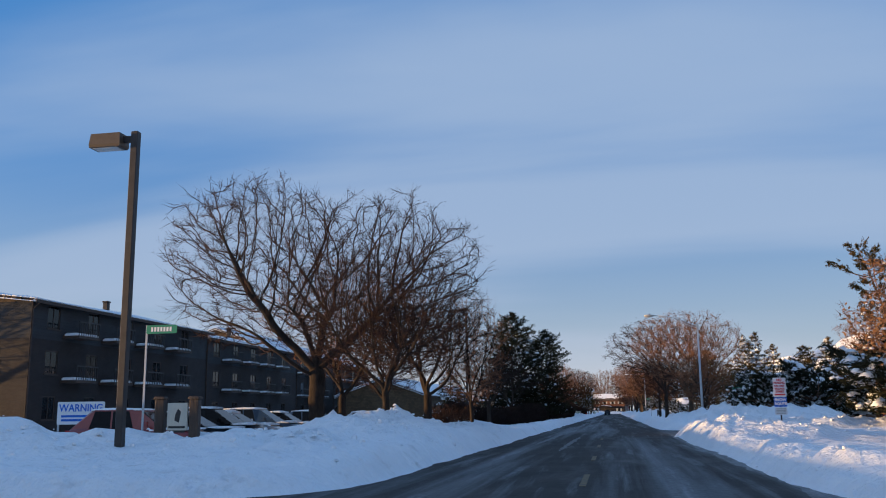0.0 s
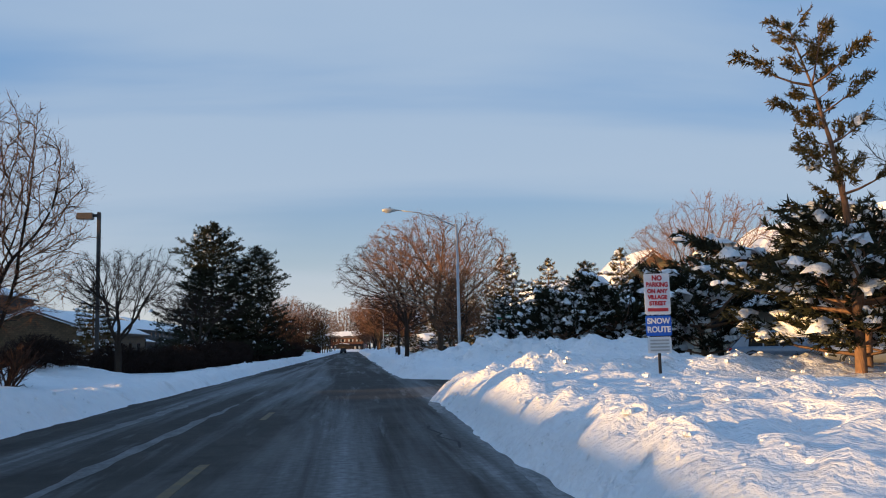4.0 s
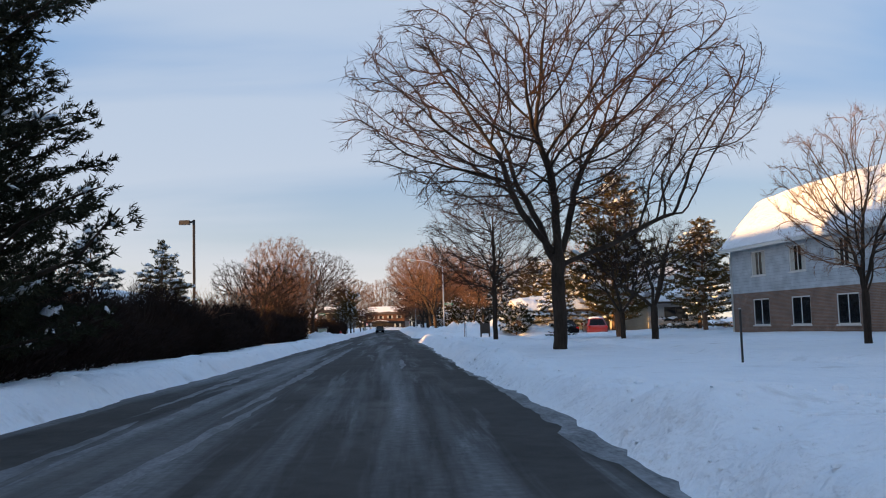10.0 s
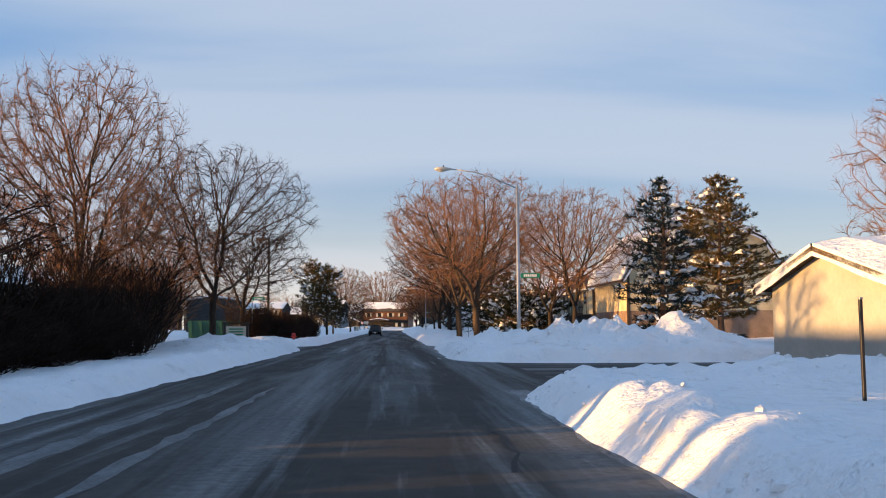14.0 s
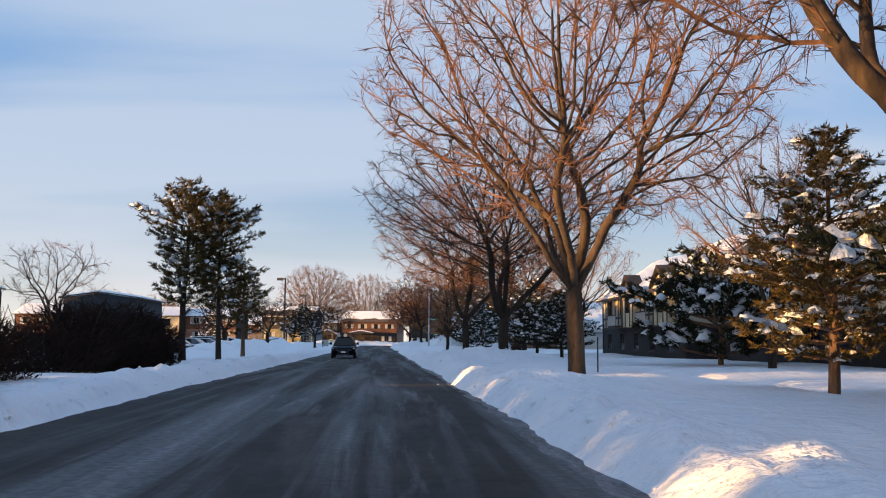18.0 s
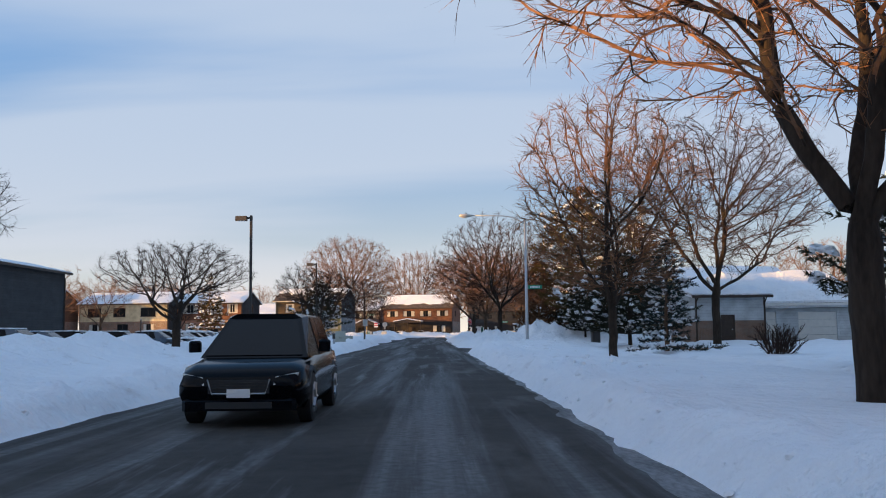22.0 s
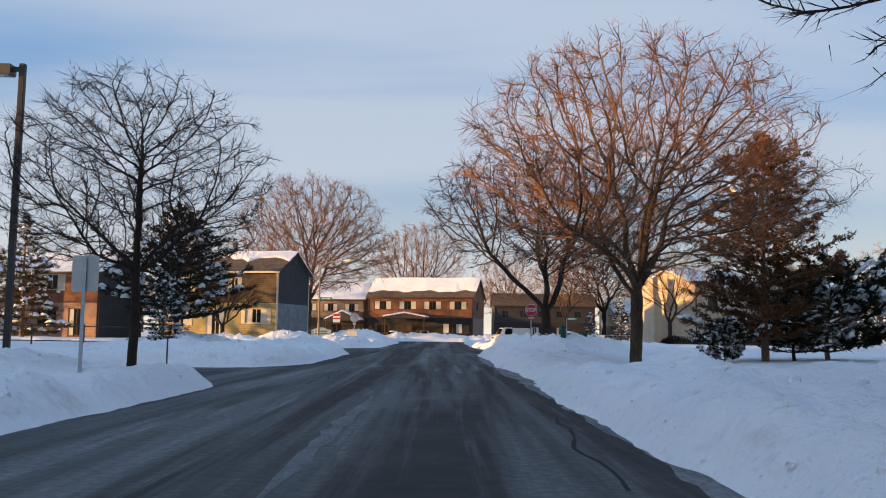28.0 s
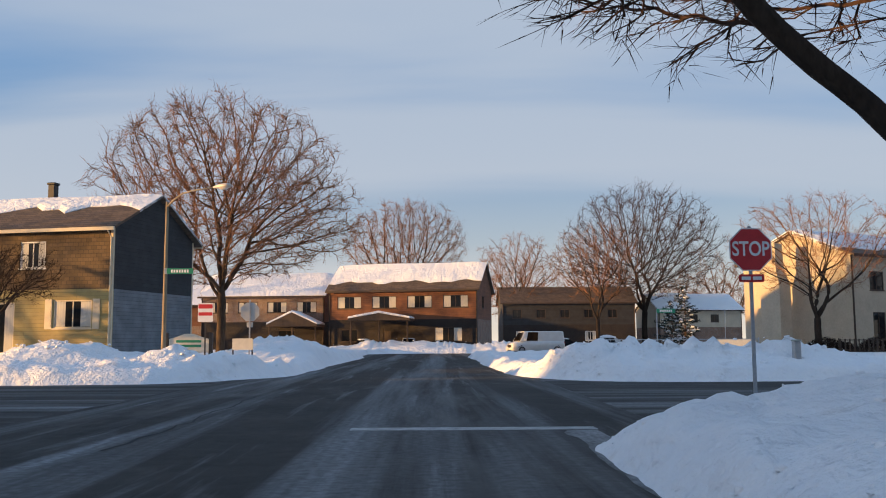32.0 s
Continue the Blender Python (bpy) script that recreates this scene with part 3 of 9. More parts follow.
# ploughed heaps: x, y, half widths, height, lumpiness
HEAPS = [
    (5.0, -9.0, 2.6, 5.0, 0.30, 0.5), (5.2, -16.5, 2.4, 4.0, 0.35, 0.8), (10.0, -2.6, 4.0, 1.8, 0.42, 0.9), (4.9, -3.8, 1.8, 1.8, 0.22, 1.0), (12.0, -12.0, 3.0, 3.0, 0.3, 0.7), (5.4, 15.0, 2.0, 2.2, 0.70, 1.0), (3.5, 17.2, 0.9, 1.1, 0.25, 1.0), (8.4, 14.2, 2.4, 2.0, 0.70, 1.0), (12.5, 13.0, 3.0, 2.0, 0.75, 0.8), (12.5, 3.0, 2.0, 5.0, 0.3, 0.5),
    (-8.2, -30.5, 1.9, 3.0, 0.42, 1.0), (-12.0, -32.0, 3.4, 2.2, 0.38, 1.0), (-17.0, -31.5, 3.6, 2.4, 0.50, 1.0), (-22.0, -31.0, 4.0, 2.6, 0.55, 1.0), (-7.6, -24.0, 1.4, 4.0, 0.34, 1.0), (-7.4, -17.0, 1.4, 4.0, 0.34, 1.0), (-9.6, -22.5, 2.0, 2.2, 0.40, 1.0), (-9.2, -19.0, 1.4, 1.2, 0.40, 1.0), (-7.6, -9.0, 1.5, 4.5, 0.32, 1.0), (-14.5, -21.0, 4.0, 2.0, 0.15, 0.7), (-11.5, -8.0, 1.8, 7.0, 0.35, 0.9), (-10.5, -16.0, 2.0, 8.0, 0.3, 0.9), (-11.5, 10, 2.0, 7.0, 0.45, 0.8),
    (7.5, 142.2, 2.6, 2.4, 0.75, 1.0), (11.0, 141.5, 3.0, 2.2, 0.85, 1.0), (7.0, 121.5, 3.0, 2.0, 0.30, 0.7), (12.0, 121.0, 3.0, 2.0, 0.55, 0.7), (5.0, 147.8, 1.9, 3.2, 0.42, 1.0), (8.6, 147.0, 2.6, 3.0, 0.36, 1.0),
    (-9.5, 172.0, 2.2, 4.0, 0.30, 0.8), (-8.5, 150.0, 2.4, 4.0, 0.45, 0.9), (-11.5, 232.0, 2.2, 8.0, 0.65, 0.8), (-12.5, 252.0, 2.4, 9.0, 0.75, 0.8), (-12.5, 274.0, 2.4, 8.0, 0.75, 0.8), (-11.5, 300.0, 2.5, 7.0, 0.5, 0.9),
    (7.0, 273.0, 2.6, 2.0, 0.30, 0.6), (8.5, 291.3, 2.6, 2.4, 0.95, 1.0), (4.9, 292.8, 1.6, 3.8, 0.70, 1.0), (6.6, 297.0, 2.0, 3.0, 0.40, 1.0), (12.8, 291.5, 2.6, 2.2, 0.85, 0.9), (19.0, 291.0, 4.0, 2.2, 0.8, 0.9),
    (-8.0, 329.0, 2.4, 2.6, 0.36, 1.0), (-11.5, 330.0, 3.0, 3.0, 0.42, 1.0), (-8.6, 341.0, 2.0, 3.4, 0.30, 1.0), (-14.0, 344.5, 5.0, 2.0, 0.5, 1.0), (-9.5, 311.5, 3.0, 1.8, 0.35, 0.9),
    (6.5, 345.5, 2.2, 2.4, 0.40, 0.6), (9.5, 347.0, 3.0, 1.8, 0.55, 0.7), (5.4, 336.0, 2.0, 6.0, 0.55, 1.0), (4.9, 311.0, 1.6, 4.0, 0.35, 1.0), (7.0, 316.5, 2.6, 2.6, 0.3, 0.8), (5.4, 303.4, 2.0, 3.4, 0.45, 1.0), (9.0, 302.0, 3.0, 3.0, 0.36, 1.0), (4.6, 265.0, 1.4, 5.0, 0.22, 0.9), (4.7, 245.0, 1.4, 4.0, 0.2, 0.9), (-8.2, 305.0, 1.8, 4.0, 0.35, 1.0), (4.4, 92.0, 1.2, 5.0, 0.15, 0.9), (4.6, 50.0, 1.3, 6.0, 0.18, 0.9), (4.6, 327.0, 1.6, 4.0, 0.25, 1.0), (-7.9, 346.6, 1.5, 2.0, 0.32, 1.0),
    (5.6, 366.6, 2.2, 1.7, 0.55, 1.0), (9.0, 367.0, 2.6, 1.8, 0.72, 1.0), (12.4, 367.2, 2.4, 1.8, 0.55, 1.0), (17.0, 368.0, 3.0, 1.8, 0.3, 1.0),
    (-8.5, 367.5, 2.4, 2.0, 0.40, 1.0), (-13.0, 367.0, 3.4, 1.8, 0.55, 1.0), (-19.0, 367.0, 4.0, 1.8, 0.5, 1.0), (-8.0, 384.0, 2.6, 6.0, 0.9, 0.6), (-9.5, 395.0, 3.0, 6.0, 0.9, 0.6), (-3.0, 432.0, 7.0, 2.0, 0.9, 0.8), (7.0, 431.0, 5.0, 1.5, 0.5, 0.8),
    (2.9, 206.0, 1.0, 4.5, 0.14, 0.8), (4.9, 212.2, 1.9, 3.4, 0.40, 0.5), (7.5, 211.5, 2.4, 2.8, 0.28, 0.5), (4.6, 188.0, 1.4, 3.0, 0.18, 0.7), (4.4, 165.0, 1.4, 4.0, 0.15, 0.7),
]


def snow_height(x, y):
    d = road_distance(x, y)
    d = d + 0.20 * fbm(x * 0.35, y * 0.22, 11, 2) + 0.10 * fbm(x * 1.1, y * 0.8, 23, 3)
    t = np.clip((d + 0.22) / 0.8, 0, 1)
    t = t * t * (3 - 2 * t)
    z = -0.13 + t * 0.43
    z = z + np.clip(d, 0, 1.5) / 1.5 * (0.12 * fbm(x * 0.14, y * 0.12, 31, 3) + 0.03 * fbm(x * 1.1, y * 1.1, 41))
    edge = np.exp(-((d - 0.9) / 0.8) ** 2)
    z = z + edge * (0.07 + 0.10 * fbm(x * 0.5, y * 0.3, 71) + 0.32 * np.abs(fbm(x * 1.3, y * 1.1, 81, 3)))
    # thin broken crust left on the asphalt beside the banks
    apron = np.exp(-((d + 0.34) / 0.36) ** 2) * (x > -2)
    z = np.maximum(z, -0.13 + apron * (0.070 + 0.065 * fbm(x * 1.1, y * 0.28, 91, 2) + 0.03 * fbm(x * 2.2, y * 1.3, 95, 2)))
    far = np.clip((np.abs(x + 1.4) - 14) / 60, 0, 1)
    z = z + 0.25 * far * np.clip(d / 2, 0, 1)
    # a cleared footway along the right-hand lawns
    w = np.exp(-((x - 10.3) / 0.75) ** 4) * (y > 22) * (y < 346)
    z = z - 0.20 * w * np.clip(d / 2, 0, 1)
    lump = 0.62 + 0.75 * fbm(x * 0.6, y * 0.6, 51) + 0.75 * np.abs(fbm(x * 1.5, y * 1.4, 61, 3)) + 0.45 * np.abs(fbm(x * 2.9, y * 2.7, 63, 2))
    smoothed = np.ones_like(x)
    for hx, hy, sx, sy, hh, rough in HEAPS:
        g = np.exp(-(((x - hx) / sx) ** 2 + ((y - hy) / sy) ** 2))
        z = z + 1.35 * hh * g * (smoothed * (1 - 0.8 * rough) + 0.8 * rough * lump) * np.clip(d / 0.7, 0, 1)
    return z


def ground_at(x, y):
    return float(snow_height(np.array([float(x)]), np.array([float(y)]))[0])


def axis_lines(cells):
    out = [cells[0][0]]
    for a, b, step in cells:
        n = max(1, int(round((b - a) / step)))
        out += [a + (b - a) * (k + 1) / n for k in range(n)]
    return np.array(out)


gx = axis_lines([(-2600, -600, 500), (-600, -120, 60), (-120, -40, 8), (-40, -18, 1.1), (-18, -9, 0.36), (-9, -4, 0.20), (-4, 0.6, 1.15), (0.6, 3.6, 0.125), (3.6, 9, 0.20), (9, 18, 0.36), (18, 45, 1.1), (45, 120, 8), (120, 600, 60), (600, 2600, 500)])
gy = axis_lines([(-1500, -200, 260), (-200, -60, 10), (-60, 20, 0.25), (20, 120, 0.36), (120, 160, 0.27), (160, 275, 0.36), (275, 372, 0.25), (372, 432, 0.8), (432, 520, 4), (520, 900, 60), (900, 3200, 500)])
GX, GY = np.meshgrid(gx, gy)
GZ = snow_height(GX, GY)
nx, ny = len(gx), len(gy)
co = np.stack([GX, GY, GZ], -1).reshape(-1, 3)
ii = (np.arange(ny - 1)[:, None] * nx + np.arange(nx - 1)[None, :]).reshape(-1)
quads = np.stack([ii, ii + 1, ii + nx + 1, ii + nx], -1)
me = bpy.data.meshes.new("ground")
me.vertices.add(len(co))
me.vertices.foreach_set("co", co.reshape(-1))
me.loops.add(quads.size)
me.loops.foreach_set("vertex_index", quads.reshape(-1).astype(np.int32))
me.polygons.add(len(quads))
me.polygons.foreach_set("loop_start", (np.arange(len(quads)) * 4).astype(np.int32))
me.update(calc_edges=True)
me.shade_smooth()
me.materials.append(SNOW)
ground = tagged(new("ground", me), "deep white snow cover with ploughed banks and grey plough dirt", "snow", kind="structure")


def road_slab(name, x0, x1, y0, y1, z, mat, label):
    sh = Shape()
    sh.box(x0, x1, y0, y1, z - 0.4, z)
    return tagged(part(name, sh, mat), label, "road", kind="structure")


road_slab("road", -6.6, 3.9, -400, 440, 0.0, ASPHALT, "dark worn asphalt street with streaks of packed snow")
for k, (x0, x1, y0, y1) in enumerate(ROADS[2:]):
    road_slab("side_road", x0 - (0 if x0 < -200 else 0.6), x1, y0 - 3.5, y1 + 3.5, -0.004 - 0.004 * (k % 3), ASPHALT_X, "damp dark asphalt side street between snow banks")

# worn paint and cracks on the street
sh = Shape()
for y0, y1 in ((-34.5, -31.5), (-26, -23.6), (-17, -14.6), (-8, -6)):
    sh.box(-1.40, -1.28, y0, y1, -0.05, 0.004)
tagged(part("yellow_centre_line", sh, PAINT_YELLOW), "worn short dashes of yellow centre paint", "road marking", kind="structure")
sh = Shape()
sh.box(-0.9, 2.75, 348.85, 349.25, -0.05, 0.004)
tagged(part("stop_line", sh, PAINT_WHITE), "worn white stop line across the lane", "road marking", kind="structure")


# a strip of dirty slush thinning out from the right-hand bank
sh = Shape()
ys = np.arange(-50, 349, 0.3)
inner = 2.19 - (0.10 + 0.20 * np.clip((ys - 150) / 30, 0, 1)) * np.clip(fbm(ys * 0.11, ys * 0 + 3.3, 131, 3) + 0.25, 0, 1) - 0.16 * np.clip(fbm(ys * 1.1, ys * 0 + 9.1, 141, 3), -0.5, 1)
for k in range(len(ys) - 1):
    if any(a - 2 < ys[k] < b + 2 for a, b in ((0.6, 9.6), (126, 137.5), (278.5, 287.2))):
        continue
    sh.quad((float(inner[k]), float(ys[k]), 0.003), (2.7, float(ys[k]), 0.012), (2.7, float(ys[k + 1]), 0.012), (float(inner[k + 1]), float(ys[k + 1]), 0.003))
tagged(part("slush_strip", sh, SLUSH), "strip of dirty refrozen slush along the bank", "slush", kind="structure")

# streaks of packed snow left between the wheel tracks: middle, start, end, half width
prng_s = random.Random(88)
for sx, y0, y1, half in [(-1.2, 292.0, 299.0, 0.15), (-2.35, 18.0, 62.0, 0.16), (-3.0, 8.0, 47.0, 0.12), (-3.75, 14.0, 58.0, 0.20), (-2.5, 58.0, 104.0, 0.15), (-3.3, 52.0, 92.0, 0.14), (-4.1, 60.0, 100.0, 0.18), (0.35, 72.0, 80.0, 0.10),
                         (-0.05, 100.0, 106.0, 0.14), (-3.6, 100.0, 128.0, 0.15), (-2.6, 112.0, 126.0, 0.10), (-3.9, -14.0, 6.0, 0.14), (-1.5, 300.0, 312.0, 0.10), (0.6, 322.0, 330.0, 0.10), (-2.6, -20.0, -2.0, 0.10)]:
    sh = Shape()
    n = int((y1 - y0) / 0.55)
    left, right = [], []
    for j in range(n + 1):
        w = 1.7 * half * math.sin(math.pi * (j + 0.15) / (n + 0.3)) ** 0.5 * prng_s.uniform(0.5, 1.0)
        left.append((sx - w * prng_s.uniform(0.6, 1.0), y0 + j * 0.55, 0.003))
        right.append((sx + w * prng_s.uniform(0.6, 1.0), y0 + j * 0.55, 0.003))
        sx += prng_s.uniform(-0.03, 0.03)
    for j in range(n):
        sh.quad(left[j], right[j], right[j + 1], left[j + 1])
    tagged(part("snow_streak", sh, STREAK), "thin streak of packed snow on the asphalt", "snow", kind="structure")

# sealed cracks wandering along the asphalt
krng = random.Random(31)
for k in range(26):
    sh = Shape()
    kx, ky = krng.choice((-3.6, -1.35, -1.25, 0.9, 1.4, 1.7)) + krng.uniform(-0.25, 0.25), -45 + 15.6 * k + krng.uniform(-4, 4)
    pts = []
    across = krng.random() < 0.3
    for j in range(krng.randint(8, 20)):
        pts.append((kx, ky, krng.uniform(0.012, 0.032)))
        kx, ky = (kx + krng.uniform(0.15, 0.4), ky + krng.uniform(-0.12, 0.12)) if across else (kx + krng.uniform(-0.13, 0.13), ky + krng.uniform(0.35, 0.75))
        kx = min(max(kx, -4.7), 1.85)
    for (ax, ay, aw), (bx, by, bw) in zip(pts, pts[1:]):
        if across:
            sh.quad((ax, ay - aw, 0.004), (bx, by - bw, 0.004), (bx, by + bw, 0.004), (ax, ay + aw, 0.004))
        else:
            sh.quad((ax - aw, ay, 0.004), (ax + aw, ay, 0.004), (bx + bw, by, 0.004), (bx - bw, by, 0.004))
    tagged(part("tar_crack", sh, TAR), "dark sealed crack wandering over the asphalt", "road crack", kind="structure")


# clods thrown up by the plough along the banks and over the heaps
crng = random.Random(404)
sh = Shape()
spots = []
for k in range(2600):
    cy = crng.uniform(-55, 372)
    spots.append((2.3 + abs(crng.gauss(0.25, 0.5)) if crng.random() < 0.62 else -5.3 - abs(crng.gauss(0.25, 0.5)), cy, 0.018 + 0.05 * crng.random() ** 3))
for hx, hy, hsx, hsy, hh, rough in HEAPS:
    for k in range(int(110 * rough * rough)):
        spots.append((hx + crng.gauss(0, 0.6) * hsx, hy + crng.gauss(0, 0.6) * hsy, 0.02 + 0.085 * crng.random() ** 2.5))
spots = [q for q in spots if abs(q[1] - 5.1) > 5.5 and abs(q[1] - 131.7) > 6.5 and abs(q[1] - 357) > 7.5]
heights = snow_height(np.array([q[0] for q in spots]), np.array([q[1] for q in spots]))
for (cx, cy, r), cz in zip(spots, heights):
    cz = float(cz)
    if cz < 0.03:
        continue
    i = len(sh.v)
    rx, ry, rz = r * crng.uniform(0.7, 1.3), r * crng.uniform(0.7, 1.3), r * crng.uniform(0.5, 0.9)
    a0 = crng.uniform(0, 6.28)
    for lev, rad in ((-0.6, 1.0), (0.45, 0.9)):
        for j in range(5):
            a = a0 + j * 1.2566 + crng.uniform(-0.3, 0.3)
            q = rad * crng.uniform(0.8, 1.15)
            sh.v.append((cx + rx * q * math.cos(a), cy + ry * q * math.sin(a), cz + rz * lev * crng.uniform(0.8, 1.2)))
    sh.v.append((cx + crng.uniform(-0.2, 0.2) * rx, cy, cz + rz))
    for j in range(5):
        j2 = (j + 1) % 5
        sh.f += [(i + j, i + j2, i + 5 + j2, i + 5 + j), (i + 5 + j, i + 5 + j2, i + 10)]
tagged(part("snow_clods", sh, SNOW), "loose clods of ploughed snow scattered along the banks", "snow", kind="stuff")


# ---- trees ----
def colony(seed, lobes, fork, leaders, count, step=0.27, kill=0.5, sense=2.8, lift=0.05, lean=(0.0, 0.0), top=0.0):
    """Grows a crown towards points strewn in its lobes: nodes, their parents, and the number of trunk nodes.
    lobes: centre and half axes. leaders: (turn, tilt, length, height on the trunk) of the first limbs. top: how far the trunk runs on above the fork."""
    rng = np.random.default_rng(seed)
    vol = np.array([b[3] * b[4] * b[5] for b in lobes])
    pts = []
    for b, n in zip(lobes, (vol / vol.sum() * count).astype(int) + 1):
        d = rng.normal(size=(n, 3))
        d /= np.linalg.norm(d, axis=1)[:, None]
        pts.append(np.array(b[:3]) + d * np.array(b[3:6]) * (rng.random(n) ** 0.36)[:, None])
    pts = np.concatenate(pts)
    pts = pts[pts[:, 2] > fork * 0.8]
    node, up = [(0.0, 0.0, -0.4)], [-1]
    z, x, y = -0.4, 0.0, 0.0
    while z < fork + top:
        z += step
        x, y = x + lean[0] * step + rng.normal() * 0.012, y + lean[1] * step + rng.normal() * 0.012
        node.append((x, y, z))
        up.append(len(node) - 2)
    trunk_n = len(node)
    for turn, tilt, length, height in leaders:
        k = min(range(trunk_n), key=lambda i: abs(node[i][2] - height))
        p, a, b = np.array(node[k]), radians(turn), radians(tilt)
        d = np.array((math.sin(b) * math.cos(a), math.sin(b) * math.sin(a), math.cos(b)))
        last = k
        for j in range(int(length / step)):
            d = d + rng.normal(size=3) * 0.10 + np.array((0, 0, 0.035))
            d /= np.linalg.norm(d)
            p = p + d * step
            node.append(tuple(p))
            up.append(last)
            last = len(node) - 1
    N = np.array(node)
    kids = np.bincount(np.array(up[1:]), minlength=len(N))
    dm = np.linalg.norm(pts[:, None, :] - N[None], axis=2)
    near, dist = dm.argmin(1), dm.min(1)
    for _ in range(90):
        keep = dist > kill
        pts, near, dist = pts[keep], near[keep], dist[keep]
        if not len(pts):
            break
        act = dist < sense if (dist < sense).any() else dist <= dist.min() + 0.01
        who = near[act]
        d = (pts[act] - N[who]) / dist[act][:, None]
        s = np.zeros_like(N)
        np.add.at(s, who, d)
        ids = np.unique(who)
        ids = ids[kids[ids] < 3]
        if not len(ids):
            break
        g = s[ids] / (np.linalg.norm(s[ids], axis=1)[:, None] + 1e-6)
        par = np.array(up)[ids]
        prev = np.where(par[:, None] >= 0, N[ids] - N[np.maximum(par, 0)], np.array((0, 0, step))) / step
        out = N[ids] - np.array((0, 0, fork * 0.6))
        out /= np.linalg.norm(out, axis=1)[:, None] + 1e-6
        g = g + 0.55 * prev + 0.40 * out + rng.normal(size=g.shape) * 0.13 + np.array((0, 0, lift))
        g /= np.linalg.norm(g, axis=1)[:, None]
        fresh = N[ids] + g * step
        first = len(N)
        N = np.concatenate([N, fresh])
        up += ids.tolist()
        kids = np.concatenate([kids, np.zeros(len(fresh), int)])
        kids[ids] += 1
        dm = np.linalg.norm(pts[:, None, :] - fresh[None], axis=2)
        j, dn = dm.argmin(1), dm.min(1)
        better = dn < dist
        near, dist = np.where(better, first + j, near), np.where(better, dn, dist)
    return N, up, trunk_n


TREE_KINDS = {}


